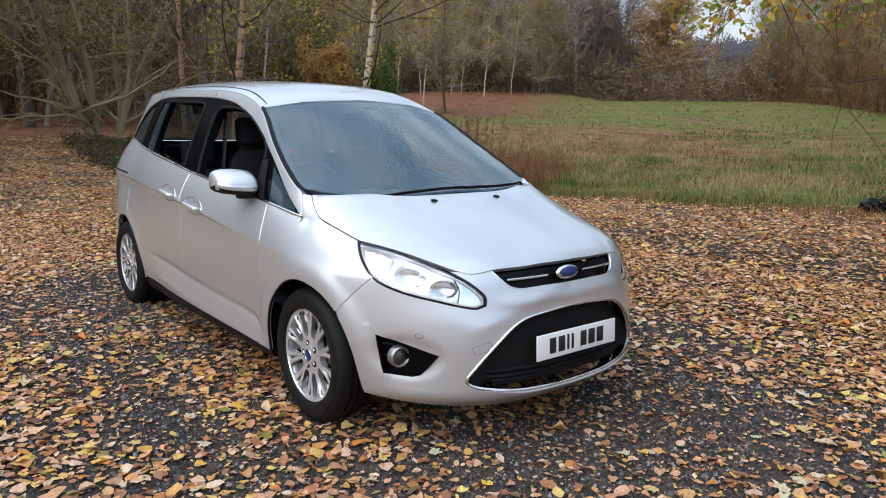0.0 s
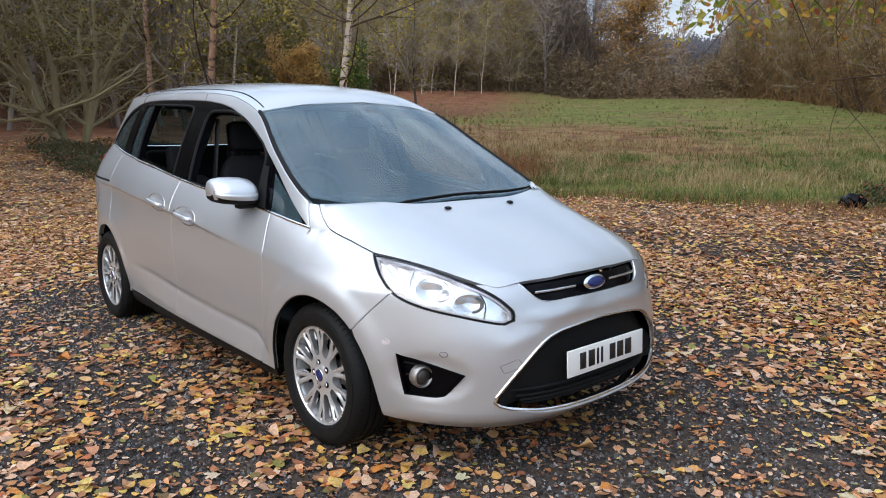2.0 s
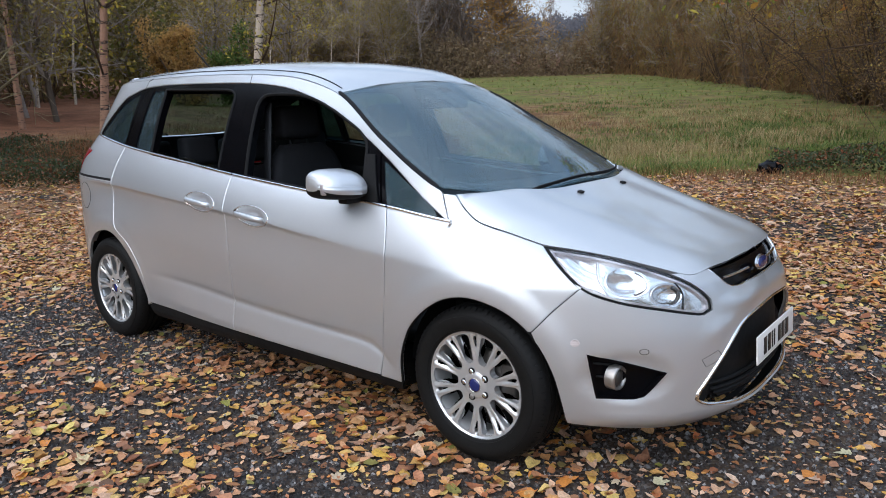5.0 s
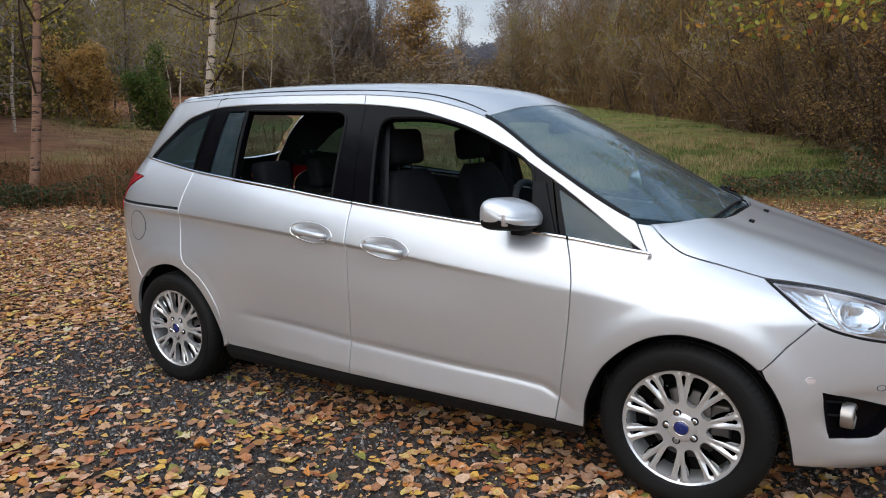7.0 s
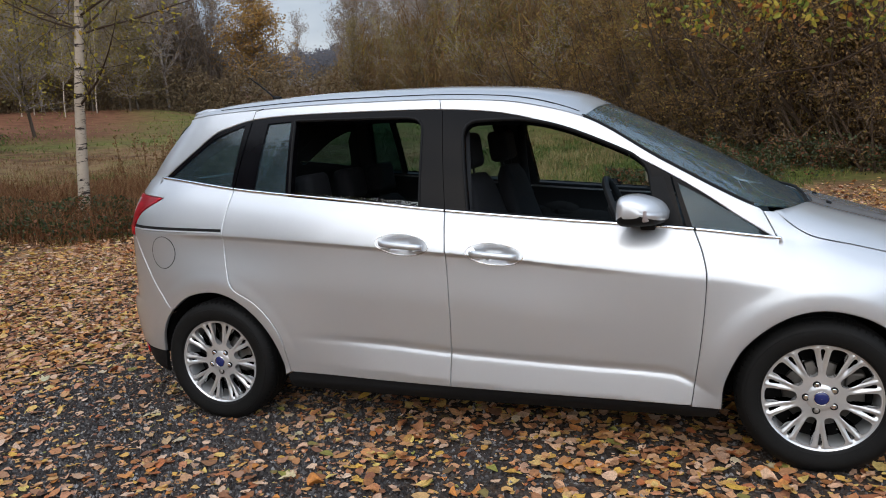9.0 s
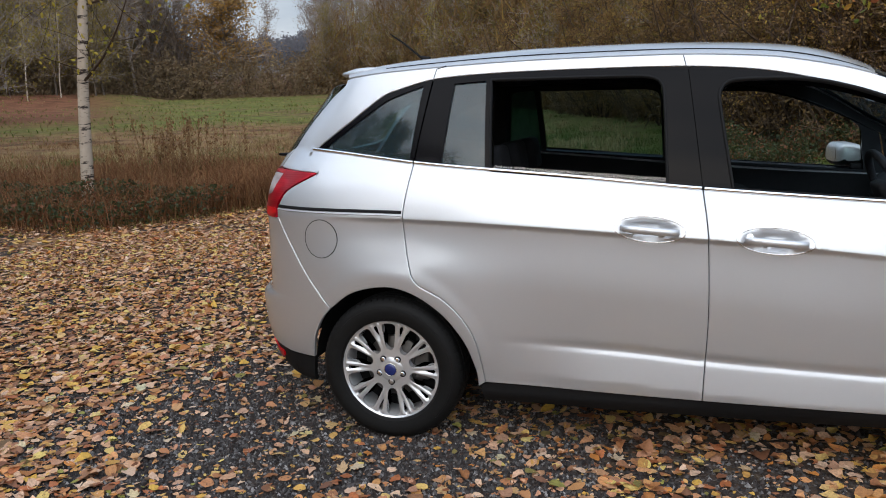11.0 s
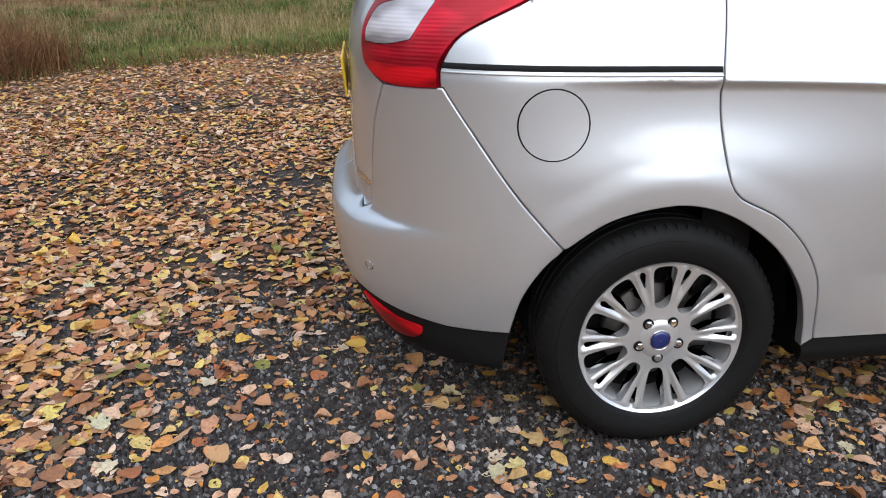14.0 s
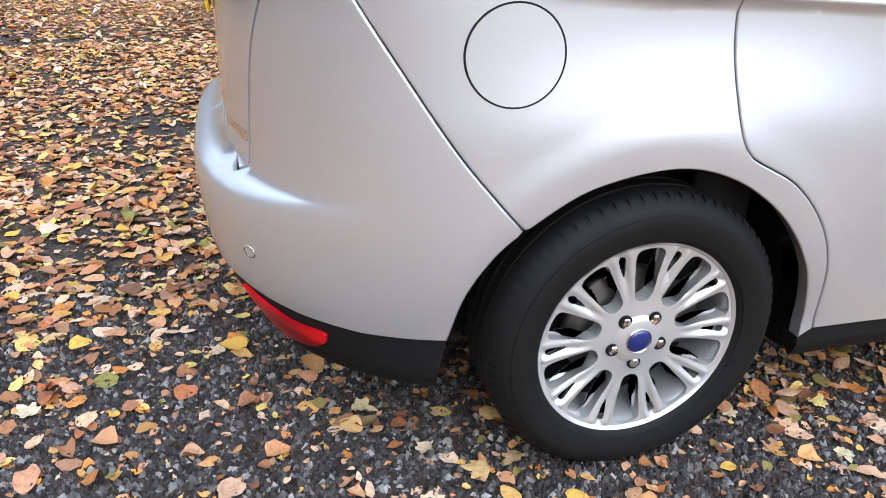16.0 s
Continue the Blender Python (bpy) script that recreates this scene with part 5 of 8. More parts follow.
# rear bumper, tailgate and lamps
BACK = (-1, -0.5, 0)
tail_seam = flow([(-2.000, 0.955), (-2.036, 0.867), (-2.060, 0.756), (-2.074, 0.66), (-2.086, 0.613), (-2.105, 0.604), (-2.147, 0.612), (-2.20, 0.628), (-2.26, 0.640), (TAIL, 0.646)], False)
rear_bumper = panel("rear_bumper", join(bumper_seam, line((-1.842, 0.961), (-2.0, 0.955)), tail_seam, line((TAIL, 0.646), (TAIL, 0.375)),
                                        line((TAIL, 0.375), (-2.10, 0.364), (-1.95, 0.340), (-1.85, 0.330), (-1.714, 0.332)), rear_arch[rear_arch[:, 0] < -1.612]),
                    paint, car, out=BACK, gap=GAP, depth=0.015, back=void_black, both=TAIL, cell=0.025, guides=ARCHES + SHELF, bevel=0.004)
clad = panel("bumper_cladding", join(line((-1.716, 0.330), (-1.85, 0.328), (-1.95, 0.338), (-2.10, 0.362), (TAIL, 0.373)), line((TAIL, 0.373), (TAIL, 0.21), (-1.735, 0.205), (-1.716, 0.330))),
             trim_black, rear_bumper, out=BACK, lift=-0.006, depth=0.02, both=TAIL, label="black lower cladding")
rear_glass = flow([(TAIL, 1.215), (-2.3, 1.215), (-2.1, 1.222), (-1.965, 1.245), (-1.945, 1.262), (-1.878, 1.387), (-1.80, 1.475), (-1.82, 1.505), (-2.0, 1.545), (-2.3, 1.56), (TAIL, 1.565)], False)
tailgate = panel("tailgate", join(tail_seam[::-1], line((-2.000, 0.955), (-2.09, 1.0), (-2.12, 1.08), (-2.09, 1.155), (-1.96, 1.180)),
                                  line((-1.96, 1.180), (-1.925, 1.258)), line((-1.925, 1.258), (-1.96, 1.240)),
                                  line((-1.96, 1.240), (-2.1, 1.218), (-2.3, 1.212), (TAIL, 1.212))),
                 paint, car, out=BACK, gap=0.001, depth=0.015, back=cabin_black, both=TAIL)
panel("rear_window", join(rear_glass, line((TAIL, 1.565), (TAIL, 1.215))), dark_glass, tailgate, out=BACK, lift=-0.004, depth=0.004, both=TAIL, label="dark rear window")
for far in (False, True):
    lamp_shape = flow([(-1.694, 1.154), (-1.694, 1.154), (-1.85, 1.166), (-1.955, 1.170), (-2.075, 1.150), (-2.11, 1.078), (-2.085, 1.005), (-2.00, 0.963), (-1.95, 0.957), (-1.852, 0.960),
                       (-1.852, 0.960), (-1.853, 1.014), (-1.816, 1.079)])
    clear = flow([(-1.885, 1.150), (-1.885, 1.150), (-1.97, 1.152), (-2.055, 1.135), (-2.088, 1.08), (-2.08, 1.05), (-2.08, 1.05), (-1.99, 1.050), (-1.925, 1.063), (-1.925, 1.063)])
    tl = panel("tail_lamp", lamp_shape, lamp_red, car, holes=[clear], out=BACK, gap=0.001, lift=0.004, depth=0.02, mirror=far, cell=0.018, label="red tail lamp with a clear upper lens")
    panel("clear_lens", clear, lamp_clear, tl, out=BACK, gap=0.001, lift=0.004, depth=0.01, mirror=far, cell=0.018)
    panel("lamp_foot", flow([(-1.856, 0.964), (-1.856, 0.964), (-1.856, 1.000), (-1.93, 1.002), (-2.05, 1.006), (-2.072, 0.998), (-2.00, 0.968), (-1.95, 0.961)]), reflector_red, tl, out=BACK, lift=0.0055, depth=0.004,
          cell=0.015, mirror=far, label="darker foot of the tail lamp")
    refl = flow([(-1.913, 0.306), (-1.985, 0.312), (-2.05, 0.330), (-2.105, 0.343), (-2.105, 0.343), (-2.08, 0.305), (-2.01, 0.258), (-1.935, 0.268)])
    panel("reflector", refl, reflector_red, rear_bumper, out=BACK, lift=0.002, depth=0.01, cell=0.015, mirror=far, label="red bumper reflector")
    strip("parking_sensor", ellipse(-2.042, 0.459, 0.012, 0.012, 24), 0.004, chrome, rear_bumper, out=BACK, lift=0.0015, depth=0.003, closed=True, mirror=far)
    panel("sensor_face", ellipse(-2.042, 0.459, 0.009, 0.009, 20), paint, rear_bumper, out=BACK, lift=0.001, depth=0.002, cell=0.01, mirror=far)
# roof spoiler over the rear window
secs = []
for t in np.linspace(-1, 1, 21):
    y = 0.505 * t
    x0 = -1.55 - 0.17 * (1 - abs(t) ** 3) ** 0.7
    x1 = x0 - 0.075
    zt = float(canopy(np.array([x0 + 0.05]), np.array([y]))[0])
    secs.append([(x0 + 0.06, y, zt + 0.001), (x0, y, zt + 0.004), (x1 + 0.01, y, zt - 0.012), (x1, y, zt - 0.022), (x1 + 0.012, y, zt - 0.032), (x0, y, zt - 0.045), (x0 + 0.06, y, zt - 0.03)])
V, F = loft(secs)
part("roof_spoiler", mesh_of("roof_spoiler", V, [f[::-1] for f in F], [paint]), None, car, "silver spoiler over the rear window")
rear_plate = part("rear_plate", rounded_box(0.008, 0.52, 0.111, 0.0035, 2), plate_yellow, car, "yellow rear number plate")
rear_plate.matrix_local = pose(-2.170, 0, 0.93, 0, 4, 180)
bars(rear_plate, 0.0045, [(-0.165, 0.040), (-0.108, 0.042), (-0.066, 0.014), (-0.038, 0.014), (0.035, 0.040), (0.090, 0.044), (0.148, 0.046)], 1)
lettering = np.linspace(-2.082, -2.20, 9)
for i, s0 in enumerate(lettering):
    strip("name_bar", line((s0, 0.666), (s0, 0.684), gap=0.008), 0.007, chrome, tailgate, out=BACK, lift=0.003, depth=0.004)
wiper = part("rear_wiper", mesh_of("rear_wiper", *merged([tube([(-2.105, -0.02, 1.21), (-2.12, -0.22, 1.215), (-2.09, -0.40, 1.225)], [0.014, 0.011, 0.007], 8),
                                                          tube([(-2.105, 0.0, 1.20), (-2.14, 0.0, 1.205)], [0.028, 0.024], 12)]), [trim_black]), None, tailgate)


# wheels
def dish(r):
    return np.interp(r, [0, 0.045, 0.07, 0.10, 0.14, 0.18, 0.205, 0.22], [-0.001, -0.0005, 0.0015, 0.0030, 0.0022, -0.0015, -0.005, -0.006])


def dish_chart(u, v):
    return np.stack([u, dish(np.hypot(u, v)), v], -1)


def round_hub(rl, turn, gap):
    """A closed outline given as (radius, sideways) on one side, mirrored over the spoke's line and turned."""
    half_line = list(rl)
    pts = half_line + [(r, -l) for r, l in half_line[::-1] if abs(l) > 1e-6]
    c, s_ = math.cos(turn), math.sin(turn)
    return flow([(r * c - l * s_, r * s_ + l * c) for r, l in pts], True, gap)


def wheel_face(rim, spin):
    """The face of the wheel: ten forked spokes left between ten deep rounded openings and ten short forks."""
    t = np.arange(120) * 2 * np.pi / 120
    openings, slots = [], []
    for i in range(10):
        b = 2 * np.pi * i / 10 + spin
        openings.append(round_hub([(0.0870, 0.0), (0.0895, 0.0110), (0.0985, 0.0182), (0.118, 0.0220), (0.145, 0.0254), (0.170, 0.0288), (0.188, 0.0306), (0.1975, 0.0286), (0.2040, 0.0190), (0.2060, 0.0)],
                                  b + math.pi / 10, 0.006))
        slots.append(round_hub([(0.150, 0.0), (0.1545, 0.0022), (0.173, 0.0050), (0.192, 0.0080), (0.1975, 0.0060), (0.1992, 0.0)], b, 0.005))

    def ribs(uv):
        """Each spoke is two crowned ribs with a groove between them that opens into the fork; the hub is a flat boss."""
        r, a = np.hypot(*uv.T), np.arctan2(uv[:, 1], uv[:, 0]) - spin
        k = a - np.round(a / (math.pi / 5)) * (math.pi / 5)
        side = np.abs(r * np.sin(k))
        crest = np.interp(r, [0.09, 0.14, 0.20], [0.0080, 0.0122, 0.0175])
        out = step(0.085, 0.125, r) * step(0.214, 0.203, r)
        return out * (0.0042 * bump(side, crest, 0.0056) - 0.0060 * bump(side, 0, 0.0062) * step(0.122, 0.158, r))
    panel("spoke_face", np.stack([0.2165 * np.cos(t), 0.2165 * np.sin(t)], 1), alloy, rim, holes=openings + slots, chart=dish_chart, out=(0, -1, 0), depth=0.036, cell=0.0055, shape=ribs,
          label="face of ten forked silver spokes")


def wheel(x, far):
    hub = new("wheel")
    hub.parent = car
    hub.matrix_local = pose(x, 0.855 if far else -0.855, HUB_Z, 0, 0, 180 if far else 0)
    tagged(hub, "ten-spoke alloy wheel with a black tyre")
    # tyre: the outer face is towards -y
    w0, w1 = -0.022, 0.183
    prof = [(0.212, w0 + 0.020), (0.222, w0 + 0.006), (0.228, w0 + 0.0035), (0.229, w0 + 0.001), (0.245, w0 - 0.004), (0.262, w0 - 0.006), (0.272, w0 - 0.006), (0.279, w0 - 0.0045), (0.2795, w0 - 0.0015), (0.286, w0 + 0.0005), (0.292, w0 + 0.003), (0.305, w0 + 0.016), (0.313, w0 + 0.034)]
    for g in (0.062, 0.098, 0.132):
        prof += [(0.3175, w0 + g - 0.007), (0.3175, w0 + g - 0.0055), (0.309, w0 + g - 0.004), (0.309, w0 + g + 0.004), (0.3175, w0 + g + 0.0055)]
    prof += [(0.313, w1 - 0.034), (0.305, w1 - 0.016), (0.272, w1 + 0.006), (0.212, w1 - 0.02)]
    pieces = [lathe(prof, 96)]
    n = 72
    for i in range(n):
        a = 2 * np.pi * i / n
        for y, dx in ((w0 + 0.018, 0.0), (w1 - 0.018, 0.5)):
            b = a + dx * 2 * np.pi / n
            secs = []
            for da in (-0.030, 0.030):
                c, s_ = math.cos(b + da), math.sin(b + da)
                out_y = -0.010 if dx == 0 else 0.010
                secs.append([(c * r, yy, s_ * r) for r, yy in ((0.298, y + out_y * 0.9), (0.311, y - out_y * 0.2), (0.3155, y - out_y * 1.6), (0.300, y - out_y * 1.6))])
            pieces.append(loft(secs))
    V, F = merged(pieces)
    part("tyre", mesh_of("tyre", V, [f[::-1] for f in F], [rubber]), None, hub, "black tyre with worn tread").data.set_sharp_from_angle(angle=radians(35))
    # rim and ten twin spokes
    pieces = [lathe([(0.200, 0.15), (0.203, 0.02), (0.206, 0.004), (0.2125, -0.008), (0.222, -0.0125), (0.2285, -0.008), (0.228, 0.006), (0.215, 0.012), (0.2, 0.16)], 80),
              lathe([(0.001, -0.006), (0.024, -0.007), (0.034, -0.0075), (0.050, -0.003), (0.060, 0.004), (0.060, 0.06), (0.02, 0.06)], 60)]
    V, F = merged(pieces)
    bm = bmesh.new()
    rim = part("rim", mesh_of("rim", V, F, [alloy]), None, hub, "silver ten-spoke alloy rim")
    bm.from_mesh(rim.data)
    bmesh.ops.recalc_face_normals(bm, faces=bm.faces)
    bm.to_mesh(rim.data)
    bm.free()
    rim.data.set_sharp_from_angle(angle=radians(38))
    spin = 0.0 if x < 0 else -math.pi / 10
    wheel_face(rim, spin)
    V, F = lathe([(0.001, -0.0135), (0.018, -0.0125), (0.0265, -0.0095), (0.0275, -0.003)], 36)
    part("hub_cap", mesh_of("hub_cap", V, F, [badge_blue]), None, hub, "dark blue hub cap")
    V, F = merged([lathe([(0.0285, -0.004), (0.0285, -0.0095), (0.0268, -0.0105), (0.0262, -0.008)], 36)])
    part("cap_ring", mesh_of("cap_ring", V, F, [chrome]), None, hub)
    for i in range(5):
        a = 2 * np.pi * i / 5 - math.pi / 2 + spin
        V, F = merged([lathe([(0.0015, -0.008), (0.008, -0.0075), (0.0105, -0.005), (0.0108, 0.004)], 6)])
        V = V + np.array((0.055 * math.cos(a), 0, 0.055 * math.sin(a)))
        # flat black ring in place of a hollow: the pocket's shade as colour
        W, G = lathe([(0.0100, -0.0035), (0.0132, -0.0040), (0.0145, -0.0030), (0.0148, 0.004)], 20)
        part("bolt_recess", mesh_of("bolt_recess", W + np.array((0.055 * math.cos(a), 0, 0.055 * math.sin(a))), G, [void_black]), None, hub)
        part("wheel_bolt", mesh_of("wheel_bolt", V, F, [chrome if i else bolt_steel], flat=True), None, hub)
    V, F = lathe([(0.02, 0.055), (0.13, 0.055), (0.135, 0.06), (0.135, 0.075), (0.02, 0.075)], 48)
    part("brake_disc", mesh_of("brake_disc", V, F, [steel]), None, hub)
    cal = part("brake_caliper", rounded_box(0.07, 0.06, 0.15, 0.012), steel, hub)
    cal.matrix_local = pose(0.125 if not far else -0.125, 0.07, 0.02)
    # black disc added across the barrel for the shade behind the spokes
    V, F = lathe([(0.001, 0.10), (0.202, 0.10)], 40)
    part("wheel_back", mesh_of("wheel_back", V, F, [void_black]), None, hub)
    return hub


for far in (False, True):
    for x in (AXLE, -AXLE):
        wheel(x, far)
        # dark wheel housing
        sg = 1 if far else -1
        a = np.radians(np.linspace(2, 178, 30))
        arc = [(x + 0.375 * math.cos(t), 0.375 * math.sin(t) + HUB_Z) for t in a]
        V = np.array([(px, sg * yy, pz) for yy in (0.80, 0.50) for px, pz in arc] + [(x, sg * 0.50, HUB_Z)])
        k = len(arc)
        F = [(i, i + 1, k + i + 1, k + i) for i in range(k - 1)] + [(k + i, k + i + 1, 2 * k) for i in range(k - 1)]
        part("wheel_housing", mesh_of("wheel_housing", V, F, [void_black]), None, car)
under = part("underbody", moved(rounded_box(1.95, 1.56, 0.12, 0.03), pose(0, 0, 0.235)), void_black, car, "dark underside")
part("underbody", moved(rounded_box(0.45, 0.90, 0.08, 0.03), pose(1.72, 0, 0.27)), void_black, car)
part("underbody", moved(rounded_box(0.45, 0.90, 0.08, 0.03), pose(-1.68, 0, 0.30)), void_black, car)
part("underbody", moved(rounded_box(3.4, 1.20, 0.10, 0.03), pose(0, 0, 0.262)), void_black, car)


# door mirrors
def door_mirror(far):
    a = np.arange(56) * 2 * np.pi / 56
    prof = ((-1.0, 0.45), (-0.96, 0.72), (-0.80, 0.92), (-0.45, 1.0), (0.0, 1.0), (0.45, 0.95), (0.75, 0.83), (0.92, 0.64), (1.0, 0.38))
    prof = [(t, float(np.interp(t, [q[0] for q in prof], [q[1] for q in prof]))) for t in np.concatenate([[-1.0, -0.98, -0.94], np.linspace(-0.9, 0.9, 21), [0.94, 0.98, 1.0]])]
    secs = []
    ca, sa = np.cos(a), np.sin(a)
    for t, k in prof:
        y = -0.915 - 0.102 * t
        # flat towards the glass and underneath, rounded ahead and above; the outer end sits further back
        px = np.where(ca > 0, 0.118 * np.abs(ca) ** 0.85, -0.066 * np.abs(ca) ** 0.45)
        pz = np.where(sa > 0, 0.070 * np.abs(sa) ** 0.75, -0.062 * np.abs(sa) ** 0.50)
        pz = pz - 0.020 * np.clip(px / 0.118, 0, 1) * (sa > 0)
        secs.append(np.stack([0.700 - 0.022 * t + px * k, np.full(56, y), 1.068 + 0.006 * t + pz * k], 1))
    V, F = loft(secs)
    idx = [1 if len(f) == 4 and np.mean([sa[i % 56] for i in f]) < -0.28 else 0 for f in F]
    if far:
        V = V * (1, -1, 1)
    else:
        F = [f[::-1] for f in F]
    body = part("door_mirror", mesh_of("door_mirror", V, F, [paint, trim_black], None, idx), None, car, "silver door mirror with a black foot")
    bm = rounded_box(0.06, 0.12, 0.035, 0.012)
    sg = 1 if far else -1
    foot = part("mirror_foot", moved(bm, pose(0.745, sg * 0.845, 1.005)), trim_black, body)
    bm = rounded_box(0.030, 0.045, 0.050, 0.012)
    ind = part("indicator", moved(bm, pose(0.735, sg * 0.992, 1.060, 0, 0, -sg * 35)), lamp_clear, body, "clear indicator lens")
    V = np.array([(0.650, sg * (0.915 + 0.082 * math.cos(t)), 1.065 + 0.058 * math.sin(t)) for t in a])
    part("mirror_glass", mesh_of("mirror_glass", V, [tuple(range(56)) if not far else tuple(reversed(range(56)))], [chrome]), None, body)


for far in (False, True):
    door_mirror(far)

# wipers and washer jets
for pts in ([(1.385, -0.42), (1.395, -0.2), (1.392, 0.1), (1.385, 0.25)], [(1.40, 0.08), (1.372, 0.32), (1.31, 0.53), (1.265, 0.62)]):
    c = flow(pts, False, 0.04)
    P = np.stack([c[:, 0], c[:, 1], canopy(c[:, 0], c[:, 1]) + 0.011], 1)
    blade = P.copy()
    blade[:, 2] -= 0.006
    V, F = merged([tube(P, np.linspace(0.0065, 0.004, len(P)), 6), tube(blade, 0.004, 4)])
    part("wiper", mesh_of("wiper", V, F, [trim_black]), None, car, "black wiper arm and blade")
for y in (-0.21, 0.21):
    z = float(bonnet(np.array([1.50]), np.array([y]))[0])
    part("washer_jet", moved(rounded_box(0.022, 0.030, 0.010, 0.004), pose(1.50, y, z + 0.004, 0, 16, 0)), trim_black, car)

# ---- the cabin ----
floor_pan = part("cabin_floor", moved(rounded_box(2.75, 1.30, 0.06, 0.02), pose(-0.20, 0, 0.36)), cabin_black, car)
bulk = part("cabin_bulkhead", moved(rounded_box(0.05, 1.45, 0.60, 0.02), pose(1.22, 0, 0.66)), void_black, car)


def dashboard():
    secs = []
    for y in np.linspace(-0.72, 0.72, 25):
        hood_up = 0.050 * bump(y, -0.36, 0.20) + 0.015 * bump(y, 0, 0.2)
        b = 0.05 * (abs(y) / 0.72) ** 3
        secs.append([(1.28 - b, y, 0.90), (1.25 - b, y, 0.985), (1.05 - b, y, 1.000 + 0.3 * hood_up), (0.86, y, 0.985 + hood_up), (0.80, y, 0.95 + hood_up), (0.79, y, 0.87),
                     (0.84, y, 0.74), (0.95, y, 0.60), (1.25 - b, y, 0.60)])
    V, F = loft(secs)
    d = part("dashboard", mesh_of("dashboard", V, [f[::-1] for f in F], [cabin_black]), None, car, "dark moulded dashboard")
    for y in (-0.62, -0.10, 0.10, 0.62):
        part("air_vent", moved(rounded_box(0.02, 0.11, 0.06, 0.008), pose(0.785, y, 0.90)), chrome if abs(y) > 0.5 else trim_black, d)
    part("display", moved(rounded_box(0.015, 0.16, 0.09, 0.006), pose(0.80, 0, 0.975, 0, -15, 0)), gloss_black, d)


dashboard()
wheel_m = pose(0.60, -0.37, 0.985, 0, 66, 0)
t = np.linspace(0, 2 * np.pi, 49)[:-1]
ring = np.stack([0.185 * np.cos(t), 0.185 * np.sin(t), 0 * t], 1)
V, F = loft([np.stack([(0.185 + 0.016 * np.cos(b)) * np.cos(t), (0.185 + 0.016 * np.cos(b)) * np.sin(t), 0.016 * np.sin(b) + 0 * t], 1) for b in np.linspace(0, 2 * np.pi, 11)], caps=False)
steer = part("steering_wheel", mesh_of("steering_wheel", V, F, [cabin_black]), None, car, "black three-spoke steering wheel")
steer.matrix_local = wheel_m
part("wheel_boss", moved(rounded_box(0.14, 0.15, 0.05, 0.02), pose(0, 0, -0.02)), cabin_black, steer)
for a in (90, 270, 0):
    part("wheel_spoke", moved(rounded_box(0.13, 0.035, 0.018, 0.007), pose(0, 0, -0.01, 0, 0, a) @ pose(0.11, 0, 0)), chrome, steer)
part("steering_column", mesh_of("steering_column", *tube([(0.62, -0.37, 0.965), (0.88, -0.37, 0.84)], [0.045, 0.055], 12), [cabin_black]), None, steer).matrix_local = wheel_m.inverted()


def seat(x, y, w, zb, top):
    """A bucket seat: cushion, bolstered back and headrest."""
    s = new("seat")
    s.parent = car
    s.matrix_local = pose(x, y, zb)
    tagged(s, "charcoal cloth car seat with headrest")
    secs = []
    for u in np.linspace(-1, 1, 15):
        side = 0.035 * abs(u) ** 4
        e = 1 - 0.16 * abs(u) ** 6
        secs.append([(-0.05, u * w / 2, -0.02), (0.05, u * w / 2, 0.0), (0.48 * e, u * w / 2, 0.02), (0.53 * e, u * w / 2, 0.08), (0.47 * e, u * w / 2, 0.125 + side), (0.25, u * w / 2, 0.10 + side),
                     (0.02, u * w / 2, 0.10 + side)])
    V, F = loft(secs)
    part("cushion", mesh_of("cushion", V, [f[::-1] for f in F], [seat_cloth]), None, s)
    h = top - zb
    secs = []
    for v in np.linspace(0, 1, 12):
        wide = w * (0.46 + 0.06 * math.sin(math.pi * v) - 0.13 * v**4)
        xx = 0.02 - 0.20 * v - 0.02 * math.sin(math.pi * v)
        thick = 0.10 - 0.035 * v
        z = 0.06 + v * (h - 0.06)
        round_top = 0.5 if v > 0.97 else 1
        ring = []
        for k in range(16):
            a = 2 * np.pi * k / 16
            cy, cx = math.cos(a), math.sin(a)
            bolster = 0.035 * max(0, abs(cy) - 0.6) * (1 if cx > 0 else 0)
            ring.append((xx + (thick * round_top) * np.sign(cx) * abs(cx) ** 0.6 * 0.75 + bolster, wide * np.sign(cy) * abs(cy) ** 0.55 * (0.85 if v > 0.97 else 1), z))
        secs.append(ring)
    V, F = loft(secs)
    part("backrest", mesh_of("backrest", V, F, [seat_cloth]), None, s)
    hr = rounded_box(0.11, min(0.27, w * 0.56), 0.18, 0.042, 4)
    part("headrest", moved(hr, pose(-0.215, 0, h + 0.115, 0, -8, 0)), seat_cloth, s)
    for dy in (-0.06, 0.06):
        part("headrest_post", mesh_of("headrest_post", *tube([(-0.19, dy, h - 0.03), (-0.205, dy, h + 0.05)], 0.006, 6), [cabin_black]), None, s)
    return s


